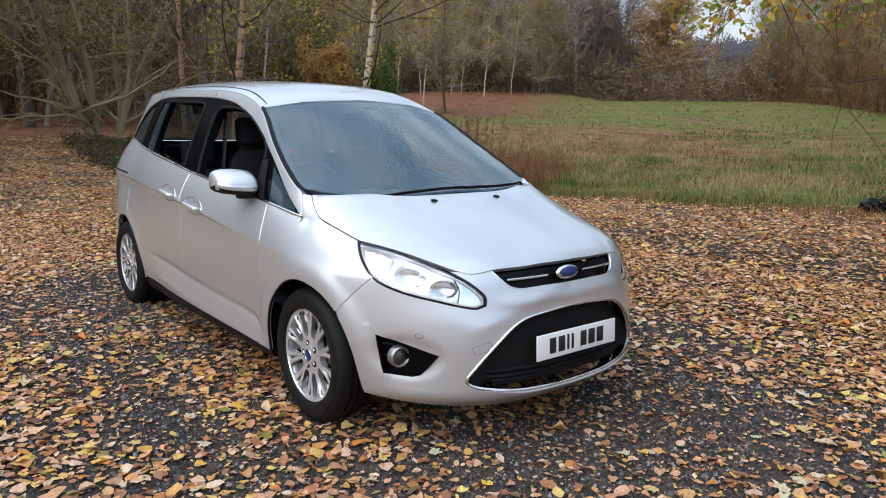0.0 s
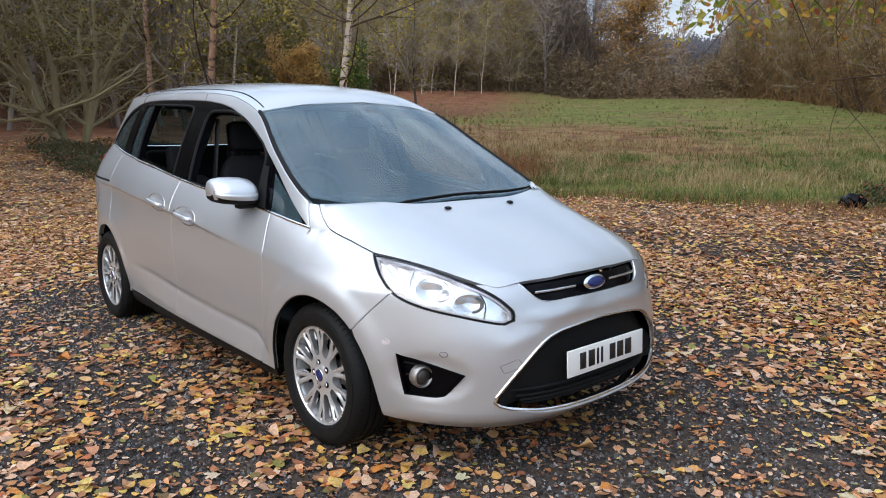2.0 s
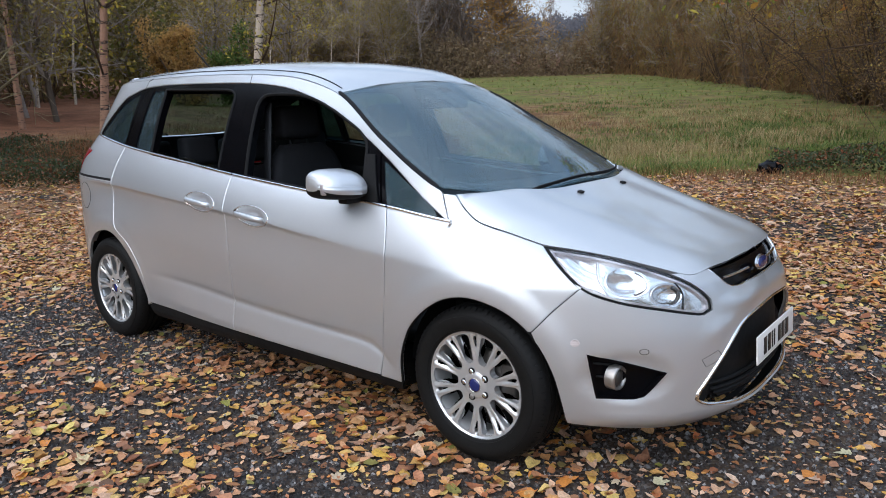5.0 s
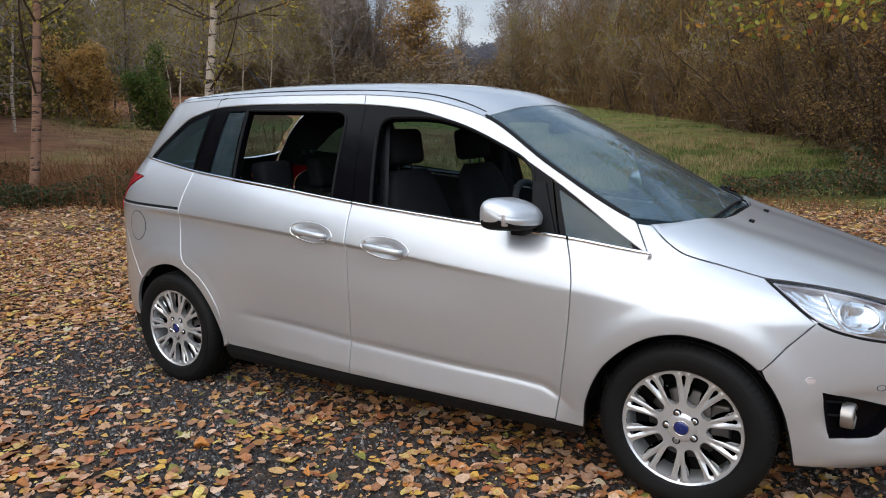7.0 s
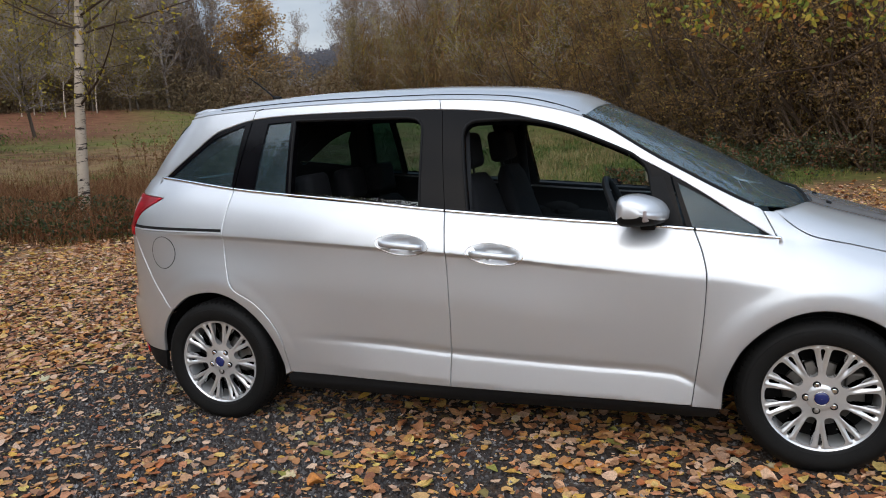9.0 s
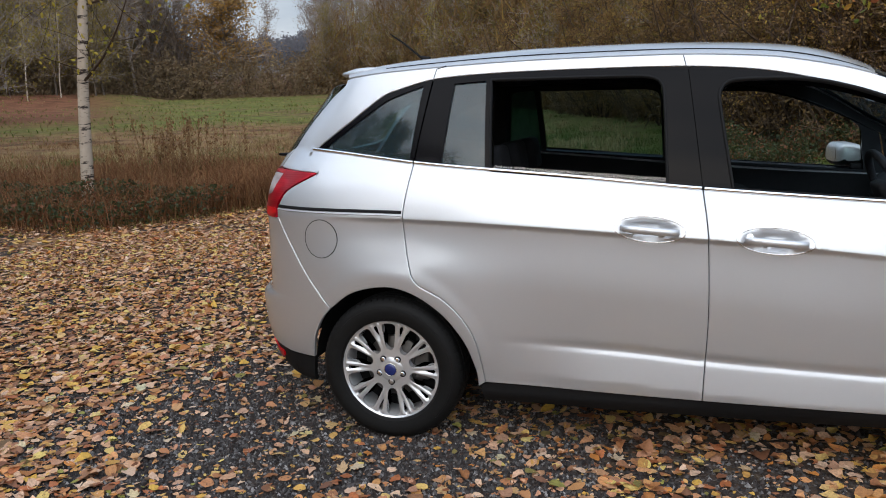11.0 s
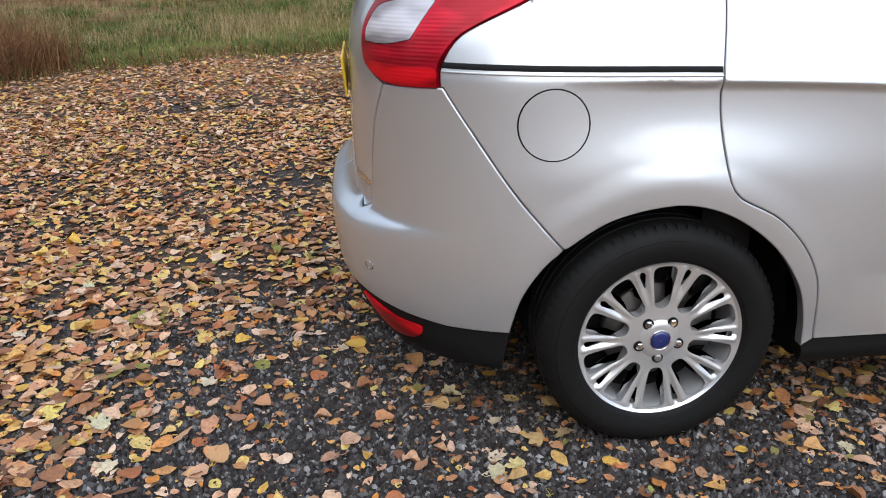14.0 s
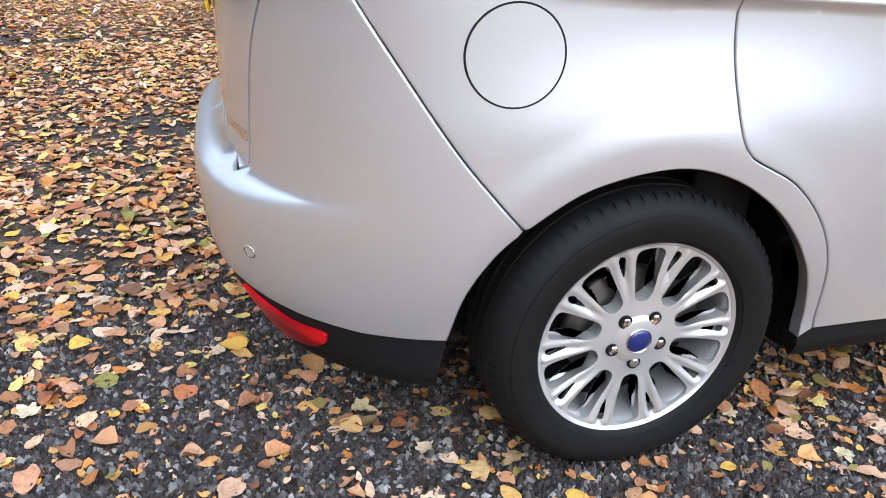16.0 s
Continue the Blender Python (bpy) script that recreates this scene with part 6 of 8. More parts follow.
for y in (-0.37, 0.37):
    seat(0.055, y, 0.52, 0.55, 1.20)
for y in (-0.45, 0.0, 0.45):
    seat(-0.78, y, 0.42, 0.55, 1.03)
for y in (-0.33, 0.33):
    seat(-1.50, y, 0.42, 0.52, 0.98)
part("rear_mirror", moved(rounded_box(0.035, 0.22, 0.065, 0.014), pose(0.56, -0.02, 1.405, 0, 10, 0)), gloss_black, car)
part("mirror_bracket", moved(rounded_box(0.16, 0.10, 0.04, 0.014), pose(0.635, 0, 1.425, 0, 28, 0)), cabin_black, car)
for far in (False, True):
    sg = 1 if far else -1
    # pillar trims and belts
    for x0, x1 in ((-0.13, -0.175), (-1.22, -1.18)):
        y0, y1 = float(half(np.array(x0), np.array(1.0))), float(half(np.array(x1), np.array(1.5)))
        V, F = loft([[(x0 - 0.07, sg * (y0 - 0.06), 0.4), (x0 + 0.07, sg * (y0 - 0.06), 0.4), (x0 + 0.05, sg * (y0 - 0.11), 0.4), (x0 - 0.05, sg * (y0 - 0.11), 0.4)],
                     [(x0 - 0.06, sg * (y0 - 0.06), 1.05), (x0 + 0.06, sg * (y0 - 0.06), 1.05), (x0 + 0.04, sg * (y0 - 0.10), 1.05), (x0 - 0.04, sg * (y0 - 0.10), 1.05)],
                     [(x1 - 0.05, sg * (y1 - 0.05), 1.53), (x1 + 0.05, sg * (y1 - 0.05), 1.53), (x1 + 0.04, sg * (y1 - 0.09), 1.52), (x1 - 0.04, sg * (y1 - 0.09), 1.52)]])
        part("pillar_trim", mesh_of("pillar_trim", V, F, [cabin_black]), None, car)
    part("seat_belt", mesh_of("seat_belt", *loft([[(-0.12, sg * 0.60, 1.42), (-0.07, sg * 0.60, 1.42), (-0.07, sg * 0.595, 1.42), (-0.12, sg * 0.595, 1.42)],
                                                  [(-0.10, sg * 0.70, 0.55), (-0.05, sg * 0.70, 0.55), (-0.05, sg * 0.695, 0.55), (-0.10, sg * 0.695, 0.55)]]), [cabin_black]), None, car)


# ---- the ground: one sheet to the horizon ----
rise = smooth([(8, 0), (12, 0.04), (18, 0.22), (25, 0.50), (35, 1.0), (60, 2.4), (100, 4.9), (140, 8.0), (220, 17), (420, 40), (900, 60)])


def swell(x, y):
    """A cheap smooth unevenness."""
    return (0.5 * np.sin(0.31 * x + 1.3) * np.cos(0.27 * y - 0.4) + 0.3 * np.sin(0.83 * x - 0.6 * y + 0.5) + 0.2 * np.sin(1.7 * y + 0.9 * x))


def land(x, y):
    r = np.hypot(x, y)
    left = step(50, 66, np.degrees(np.arctan2(-x, y)))
    return rise(r) + 0.10 * step(9, 22, r) * swell(x, y) + 0.55 * step(13, 34, r) * left + 1.1 * step(80, 100, r) * step(150, 125, r) * step(37, 42, np.degrees(np.arctan2(-x, y))) * step(60, 50, np.degrees(np.arctan2(-x, y)))


def turf_edge(x):
    """The y at which the gravel gives way to rough grass."""
    return np.interp(x, [-60, -27, -21, -16, -12, -9.5, -8.0, -7.2, -6.2, -4.2, -1.0, 4.0, 12.0, 60], [30, 14, 7.0, 4.8, 4.4, 4.7, 4.4, 5.2, 7.6, 9.0, 9.7, 9.8, 10.5, 14])


ang = np.radians(np.arange(0, 360, 2.0))
rad = np.concatenate([np.arange(0.6, 16, 0.4), 16 * 1.06 ** np.arange(0, 66)])
A, R = np.meshgrid(ang, rad)
gx, gy = (R * np.cos(A)).ravel(), (R * np.sin(A)).ravel()
gz = land(gx, gy)
V = np.concatenate([np.stack([gx, gy, gz], 1), [[0, 0, 0]]])
na, nr = len(ang), len(rad)
F = [(i * na + j, i * na + (j + 1) % na, (i + 1) * na + (j + 1) % na, (i + 1) * na + j) for i in range(nr - 1) for j in range(na)]
F += [(nr * na, (j + 1) % na, j) for j in range(na)]
F = [f[::-1] if len(f) == 4 else f[::-1] for f in F]
me = mesh_of("ground", V, F, [ground_mat])
bm = bmesh.new()
bm.from_mesh(me)
bmesh.ops.recalc_face_normals(bm, faces=bm.faces)
if sum(f.normal.z for f in bm.faces) < 0:
    bmesh.ops.reverse_faces(bm, faces=bm.faces)
bm.to_mesh(me)
bm.free()
col = me.color_attributes.new("cover", "FLOAT_COLOR", "POINT")
edge = turf_edge(V[:, 0])
wob = 0.5 * swell(V[:, 0] * 2.3, V[:, 1] * 2.3)
turf = step(-0.5, 0.6, V[:, 1] - edge + wob)
away = np.degrees(np.arctan2(-V[:, 0], V[:, 1]))
dist = np.hypot(V[:, 0], V[:, 1])
fern = step(38, 46, away + 4 * wob) * step(42, 62, dist) + step(58, 68, away + 4 * wob) * step(19, 27, dist) + step(62, 80, dist) * step(36, 30, away) * 0.0 + step(95, 115, dist)
fern = np.clip(fern, 0, 1)
fringe = step(2.2, 0.6, V[:, 1] - edge + wob) + step(-5.5, -8.0, V[:, 0]) * step(16, 11, dist)
leafy = np.where(turf > 0.5, np.clip(fringe + 1.25 * step(14.5, 18, dist + 3 * wob) * step(46, 38, dist + 5 * wob) * (0.15 + 0.85 * step(14, 30, away + 6 * wob)), 0, 1), np.where(dist > 14, 1.0, 0.12 + 0.85 * step(5, 9, dist)))
col.data.foreach_set("color", np.stack([turf, fern, leafy, np.ones_like(turf)], 1).astype(np.float32).ravel())
# share of the painted haze grey, growing from 150 to 210 m
haze_col = me.color_attributes.new("distance", "FLOAT_COLOR", "POINT")
haze_col.data.foreach_set("color", np.repeat(step(150, 210, dist)[:, None], 4, 1).astype(np.float32).ravel())
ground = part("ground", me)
tagged(ground, "dark gravel and leaf drifts running into rough meadow", "ground", kind="structure")

rng = np.random.default_rng(7)


# patches where the gravel lies open or the leaves are heaped: x, y, half-length, half-width, turn, amount
PATCHES = [(-2.15, -0.50, 0.80, 0.62, 0.0, -0.62), (-1.75, -1.12, 0.55, 0.28, 0.0, -0.36), (-2.40, -1.05, 0.35, 0.25, 0.0, -0.22), (0.05, -1.02, 0.30, 0.30, 0.1, -0.42),
           (-0.2, -1.52, 1.9, 0.17, 0.06, -0.34), (1.05, -1.40, 0.42, 0.22, 0.2, -0.40), (2.40, 0.55, 0.62, 1.25, 0.22, -0.66), (1.55, 1.75, 0.55, 0.45, 0.4, -0.50), (2.15, -0.45, 0.55, 0.28, 0.2, -0.52),
           (2.95, 0.65, 0.55, 0.55, 0.0, -0.30), (-2.51, 1.99, 0.30, 0.34, 0.5, -0.60), (-3.94, 4.79, 0.45, 0.35, 0.3, -0.40), (-3.51, 6.09, 0.50, 0.30, 0.0, -0.35), (-4.35, 2.2, 0.75, 0.45, 0.6, -0.30),
           # (-0.75, -0.65): leaves thinned to dark gravel for the car's shade
           (-2.95, 0.62, 0.20, 0.30, 0.7, -0.22), (-0.30, -0.85, 0.36, 0.30, 0.0, 0.22), (-0.95, -1.00, 0.42, 0.26, 0.0, -0.40), (-0.75, -0.65, 0.40, 0.30, 0.0, -0.25), (-2.75, -0.80, 0.40, 0.45, 0.0, -0.20), (0.75, -0.90, 0.35, 0.18, 0.0, 0.15), (-3.3, -0.4, 0.45, 0.9, 0.0, 0.25), (2.9, 2.5, 1.6, 0.9, 0.6, 0.25)]


def drift(x, y):
    """How thickly leaves lie at (x, y), 0 to 1."""
    d = 0.30 * np.sin(1.3 * x + 0.6 * y + 0.8) * np.cos(1.1 * y - 0.5 * x) + 0.22 * np.sin(2.9 * x - 1.4 * y) * np.sin(2.4 * y + 0.7) + 0.20 * np.sin(6.1 * x + 2.6 * y) * np.cos(5.3 * y - 1.7 * x)
    d = 0.66 + 0.34 * d - 0.20 * bump(y, -1.25, 0.40) * step(-2.6, -2.0, x) * step(2.4, 1.4, x) - 0.22 * bump(np.hypot(x / 2.3, y / 0.9), 0.0, 0.75) + 0.28 * step(3.0, 5.5, y) + 0.25 * step(-3.2, -4.6, x)
    for px, py, rx, ry, turn, amount in PATCHES:
        u, v = (x - px) * math.cos(turn) + (y - py) * math.sin(turn), (y - py) * math.cos(turn) - (x - px) * math.sin(turn)
        d = d + amount * bump(np.hypot(u / rx, v / ry), 0.0, 0.95)
    return np.clip(d, 0.05, 1.0)


def leaf_shape(kind):
    """Outline of one leaf in its plane, length about 1."""
    if kind == 0:
        return np.array([(-0.5, 0), (-0.33, 0.29), (0.0, 0.37), (0.31, 0.21), (0.54, 0.0), (0.31, -0.21), (0.0, -0.37), (-0.33, -0.29)])
    if kind == 1:
        return np.array([(-0.46, 0), (-0.40, 0.33), (-0.06, 0.44), (0.27, 0.27), (0.54, 0.03), (0.25, -0.29), (-0.08, -0.42), (-0.41, -0.31)])
    return np.array([(-0.55, 0), (-0.25, 0.21), (0.02, 0.27), (0.32, 0.17), (0.55, 0.0), (0.32, -0.17), (0.02, -0.27), (-0.25, -0.21)])


def lobed_leaf():
    """Outline of a five-lobed leaf, length about 1."""
    tips = [(0.56, 0), (0.42, 52), (0.40, -52), (0.30, 108), (0.30, -108)]
    a = np.radians(np.arange(0, 360, 15.0))
    r = np.full(len(a), 0.27)
    for reach, at in tips:
        away = np.abs((np.degrees(a) - at + 180) % 360 - 180)
        r = np.maximum(r, reach * np.clip(1 - away / 46, 0, 1) + 0.10 * (away < 46))
    return np.stack([r * np.cos(a), r * np.sin(a)], 1)[None]


def scatter_leaves(P, size, tilt, rng, detail=1, outlines=None):
    """Curled leaves at the places P; detail 0: four-sided, 1: eight-sided, 2: sixteen-sided with rounded outlines."""
    n = len(P)
    shapes = np.stack([leaf_shape(k) for k in range(3)])
    if detail == 0:
        shapes = shapes[:, ::2] * 1.08
    if detail == 2:
        ahead = np.roll(shapes, -1, 1)
        shapes = np.stack([0.78 * shapes + 0.22 * ahead, 0.22 * shapes + 0.78 * ahead], 2).reshape(3, 16, 2) * 1.03
    if outlines is not None:
        shapes = outlines
    m = shapes.shape[1]
    k = rng.integers(0, len(shapes), n)
    S = shapes[k] * size[:, None, None]
    mid = np.zeros((n, 1, 2))
    S = np.concatenate([S, mid], 1)
    S = S * rng.normal(1, 0.09 if detail < 2 else 0.035, (n, m + 1, 1))
    curl = (rng.uniform(-0.5, 1.0, n) + 0.9 * (rng.uniform(0, 1, n) > 0.85))[:, None] * size[:, None]
    h = curl * ((S[..., 1] / size[:, None]) ** 2 * 1.6 + (S[..., 0] / size[:, None]) ** 2 * rng.uniform(-0.3, 0.8, n)[:, None])
    h = h + rng.normal(0, 0.045 if detail < 2 else 0.022, (n, m + 1)) * size[:, None]
    L = np.concatenate([S, h[..., None]], 2)
    a, tx, ty = rng.uniform(0, 2 * np.pi, n), rng.normal(0, tilt, n), rng.normal(0, tilt, n)
    ca, sa = np.cos(a), np.sin(a)
    x = L[..., 0] * ca[:, None] - L[..., 1] * sa[:, None]
    y = L[..., 0] * sa[:, None] + L[..., 1] * ca[:, None]
    z = L[..., 2] + x * np.tan(np.clip(tx, -0.9, 0.9))[:, None] + y * np.tan(np.clip(ty, -0.9, 0.9))[:, None]
    z = z - z.min(1, keepdims=True) * 0.9
    V = np.stack([x, y, z], 2) + P[:, None]
    tri = np.array([(i, (i + 1) % m, m) for i in range(m)])
    F = (np.arange(n)[:, None, None] * (m + 1) + tri[None]).reshape(-1, 3)
    return V.reshape(-1, 3), F


def quick_mesh(name, V, F, mat, smooth_faces=True):
    me = bpy.data.meshes.new(name)
    F = np.asarray(F)
    me.vertices.add(len(V))
    me.vertices.foreach_set("co", np.asarray(V, np.float32).ravel())
    me.loops.add(F.size)
    me.loops.foreach_set("vertex_index", F.astype(np.int32).ravel())
    me.polygons.add(len(F))
    me.polygons.foreach_set("loop_start", np.arange(0, F.size, F.shape[1], dtype=np.int32))
    me.polygons.foreach_set("use_smooth", np.full(len(F), smooth_faces))
    me.materials.append(mat)
    me.update(calc_edges=True)
    me.validate()
    return me


CLOSE = (-3.9, -0.3, -2.2, 0.3)


def litter(name, n, x0, x1, y0, y1, smin, smax, label, detail=1):
    P = np.stack([rng.uniform(x0, x1, n), rng.uniform(y0, y1, n)], 1)
    keep = rng.uniform(0, 1, n) < drift(P[:, 0], P[:, 1])
    if detail < 2:
        keep &= ~((P[:, 0] > CLOSE[0]) & (P[:, 0] < CLOSE[1]) & (P[:, 1] > CLOSE[2]) & (P[:, 1] < CLOSE[3]))
    keep &= (P[:, 1] < turf_edge(P[:, 0]) + 0.9 * rng.normal(0, 1, n) + 0.2)
    for ax in (AXLE, -AXLE):
        for sy in (-1, 1):
            keep &= ~((np.abs(P[:, 0] - ax) < 0.10) & (np.abs(P[:, 1] - sy * 0.77) < 0.12))
    P = P[keep]
    z = land(P[:, 0], P[:, 1]) + rng.uniform(0.001, 0.014, len(P))
    size = rng.uniform(smin, smax, len(P)) * rng.choice([0.30, 0.45, 0.62, 0.78, 0.92, 1.05, 1.2], len(P))
    V, F = scatter_leaves(np.column_stack([P, z]), size, 0.13, rng, detail)
    ob = part(name, quick_mesh(name, V, F, litter_mat))
    return tagged(ob, label, "leaves", kind="stuff")


litter("leaf_litter", 170000, -7.5, 6.0, -4.4, 4.5, 0.036, 0.066, "fallen birch leaves, tan, orange and yellow, on gravel")
litter("leaf_litter", 13500, *CLOSE, 0.036, 0.066, "fallen birch leaves round the rear wheel", 2)
litter("leaf_litter", 100000, -8.0, 10.5, -10.5, -4.3, 0.042, 0.075, "fallen leaves over the yard behind", 0)
litter("leaf_litter", 48000, 5.9, 10.5, -4.5, 6.0, 0.042, 0.075, "fallen leaves over the yard ahead of the car", 0)
litter("leaf_litter", 84000, -17.0, 7.0, 4.0, 13.0, 0.050, 0.085, "thick drift of fallen leaves along the meadow's edge", 0)
litter("leaf_litter", 52000, -24.0, -7.0, -9.0, 6.0, 0.055, 0.095, "thick drift of fallen leaves under the trees", 0)


def crumbs(n, x0, x1, y0, y1):
    """Small and torn leaves strewn where the gravel shows."""
    r = np.random.default_rng(91)
    P = np.stack([r.uniform(x0, x1, n), r.uniform(y0, y1, n)], 1)
    P = P[r.uniform(0, 1, n) < 1.1 - drift(P[:, 0], P[:, 1])]
    for ax in (AXLE, -AXLE):
        P = P[~((np.abs(P[:, 0] - ax) < 0.10) & (np.abs(np.abs(P[:, 1]) - 0.77) < 0.12))]
    z = land(P[:, 0], P[:, 1]) + r.uniform(0.002, 0.010, len(P))
    size = np.clip(r.lognormal(math.log(0.021), 0.42, len(P)), 0.009, 0.055)
    V, F = scatter_leaves(np.column_stack([P, z]), size, 0.16, r, 1)
    ob = part("leaf_crumbs", quick_mesh("leaf_crumbs", V, F, litter_mat))
    return tagged(ob, "small torn leaves strewn over the bare gravel", "leaves", kind="stuff")


crumbs(17000, -3.9, 5.0, -2.6, 1.6)


def broad_leaves(n, x0, x1, y0, y1):
    """Large pale lobed leaves lying singly on top of the rest."""
    r = np.random.default_rng(57)
    P = np.stack([r.uniform(x0, x1, n), r.uniform(y0, y1, n)], 1)
    for ax in (AXLE, -AXLE):
        P = P[~((np.abs(P[:, 0] - ax) < 0.14) & (np.abs(np.abs(P[:, 1]) - 0.77) < 0.16))]
    z = land(P[:, 0], P[:, 1]) + r.uniform(0.008, 0.016, len(P))
    V, F = scatter_leaves(np.column_stack([P, z]), r.uniform(0.045, 0.085, len(P)), 0.12, r, 2, lobed_leaf())
    ob = part("broad_leaves", quick_mesh("broad_leaves", V, F, pale_leaf_mat))
    return tagged(ob, "large pale lobed leaves lying on the litter", "leaves", kind="stuff")


broad_leaves(420, -4.2, 5.0, -2.8, 3.2)


def stones(n, x0, x1, y0, y1):
    P = np.stack([rng.uniform(x0, x1, n), rng.uniform(y0, y1, n)], 1)
    P = P[rng.uniform(0, 1, n) < 1.15 - drift(P[:, 0], P[:, 1])]
    n = len(P)
    s = np.minimum(rng.lognormal(math.log(0.0064), 0.36, n), 0.013)
    base = np.array([(1, 0, -0.25), (0, 1, -0.25), (-1, 0, -0.25), (0, -1, -0.25), (0.25, 0.1, 0.75), (-0.25, -0.1, 0.7)], float)
    V = base[None] * rng.uniform(0.65, 1.35, (n, 6, 1)) + rng.normal(0, 0.14, (n, 6, 3))
    a = rng.uniform(0, 6.28, n)
    V = V * s[:, None, None]
    x = V[..., 0] * np.cos(a)[:, None] - V[..., 1] * np.sin(a)[:, None]
    y = V[..., 0] * np.sin(a)[:, None] + V[..., 1] * np.cos(a)[:, None]
    W = np.stack([x + P[:, :1], y + P[:, 1:], V[..., 2] + 0.3 * s[:, None]], 2)
    tri = np.array([(0, 1, 4), (1, 5, 4), (1, 2, 5), (2, 3, 5), (3, 4, 5), (3, 0, 4)])
    F = (np.arange(n)[:, None, None] * 6 + tri[None]).reshape(-1, 3)
    ob = part("gravel", quick_mesh("gravel", W.reshape(-1, 3), F, stone_mat, False))
    return tagged(ob, "loose dark grey gravel stones on the yard", "gravel", kind="stuff")


stones(95000, -3.5, -0.5, -1.75, 0.35)
stones(88000, -0.5, 4.4, -2.2, 2.4)


def blades(P, height, lean, width, rng):
    """Bent three-step blades at the places P."""
    n = len(P)
    a = rng.uniform(0, 2 * np.pi, n)
    d = np.stack([np.cos(a), np.sin(a)], 1)
    w = np.stack([-d[:, 1], d[:, 0]], 1) * width[:, None] / 2
    bend = lean * height
    rows = []
    for t, k in ((0.0, 1.0), (0.5, 0.8), (1.0, 0.12)):
        c = np.column_stack([P[:, :2] + d * (bend * t * t)[:, None], P[:, 2] + height * t * (1 - 0.25 * lean * t)])
        rows += [c - np.column_stack([w * k, np.zeros(n)]), c + np.column_stack([w * k, np.zeros(n)])]
    V = np.stack(rows, 1)
    q = np.array([(0, 1, 3, 2), (2, 3, 5, 4)])
    F = (np.arange(n)[:, None, None] * 6 + q[None]).reshape(-1, 4)
    return V.reshape(-1, 3), F


def meadow(name, n, r0, r1, a0, a1, h0, h1, mat, label, clump=0.0, where=None, wide=(0.006, 0.014), lean=(0.15, 0.8)):
    """Grass between two distances from the car and two bearings left of +y."""
    r = np.exp(rng.uniform(math.log(r0), math.log(r1), n))
    a = np.radians(rng.uniform(a0, a1, n))
    x, y = -r * np.sin(a), r * np.cos(a)
    if clump:
        k = max(1, n // 60)
        ci = rng.integers(0, k, n)
        x, y = x[ci] + rng.normal(0, clump, n), y[ci] + rng.normal(0, clump, n)
    keep = y > turf_edge(x) + 0.5 * rng.normal(0, 0.6, n)
    if where is not None:
        keep &= where(x, y, rng.uniform(0, 1, n))
    x, y = x[keep], y[keep]
    n = len(x)
    far = 1 + np.hypot(x, y) / 25
    P = np.column_stack([x, y, land(x, y) - 0.02])
    V, F = blades(P, rng.uniform(h0, h1, n), rng.uniform(*lean, n), rng.uniform(*wide, n) * far, rng)
    ob = part(name, quick_mesh(name, V, F, mat))
    return tagged(ob, label, "grass", kind="stuff")


def patchy(seed, level):
    def f(x, y, u):
        v = 0.5 + 0.5 * np.sin(0.38 * x + seed) * np.cos(0.33 * y - seed * 0.7) + 0.3 * np.sin(1.1 * x - 0.7 * y + seed)
        return v + 0.35 * (u - 0.5) > level
    return f


meadow("meadow_grass", 70000, 8, 40, -22, 62, 0.04, 0.15, grass_mat, "short rough meadow grass, green to straw", where=lambda x, y, u: patchy(0.4, 0.40)(x, y, u) & (u > 0.85 * bump(np.hypot(x, y), 28, 12)))
meadow("meadow_grass", 12000, 40, 95, -2, 62, 0.08, 0.30, grass_mat, "long meadow grass further off", where=patchy(2.2, 0.45), wide=(0.012, 0.026), lean=(0.5, 1.2))
meadow("dead_sedge", 42000, 13, 42, 2, 62, 0.07, 0.26, sedge_mat, "dead brown sedge in the meadow", clump=0.60, where=lambda x, y, u: u < (0.05 + bump(np.hypot(x, y), 25, 9)) * (0.34 + 0.66 * step(14, 32, np.degrees(np.arctan2(-x, y)))), wide=(0.005, 0.012), lean=(0.3, 1.3))
meadow("straw_tuft", 19000, 12, 30, 4, 60, 0.12, 0.42, straw_mat, "pale straw tufts of dead rush", clump=0.20, where=patchy(4.4, 0.30), wide=(0.005, 0.010), lean=(0.2, 1.0))
meadow("grass_tuft", 16000, 14, 42, -6, 30, 0.07, 0.26, tuft_mat, "low green tussocks across the damp meadow", clump=0.40, where=patchy(6.3, 0.30), wide=(0.007, 0.014), lean=(0.4, 1.3))
meadow("grass_tuft", 30000, 9.5, 24, -14, 56, 0.08, 0.34, tuft_mat, "tussocks of long green grass", clump=0.24, where=patchy(5.1, 0.35), wide=(0.005, 0.011), lean=(0.4, 1.3))
meadow("tall_dead_grass", 64000, 6.5, 19, 36, 80, 0.12, 0.90, rust_mat, "tall dead reddish grass by the birch", clump=0.34,
       where=lambda x, y, u: (x < -6.0) & (x > -17) & (y < 13) & (u < 0.45 + 0.55 * patchy(1.7, 0.5)(x, y, 0.5)), wide=(0.004, 0.009), lean=(0.2, 1.4))
meadow("fringe_grass", 16000, 7.5, 14, -8, 62, 0.06, 0.26, rust_mat, "dead brown fringe between leaves and meadow", where=lambda x, y, u: y < turf_edge(x) + 1.1, wide=(0.004, 0.010), lean=(0.3, 1.3))


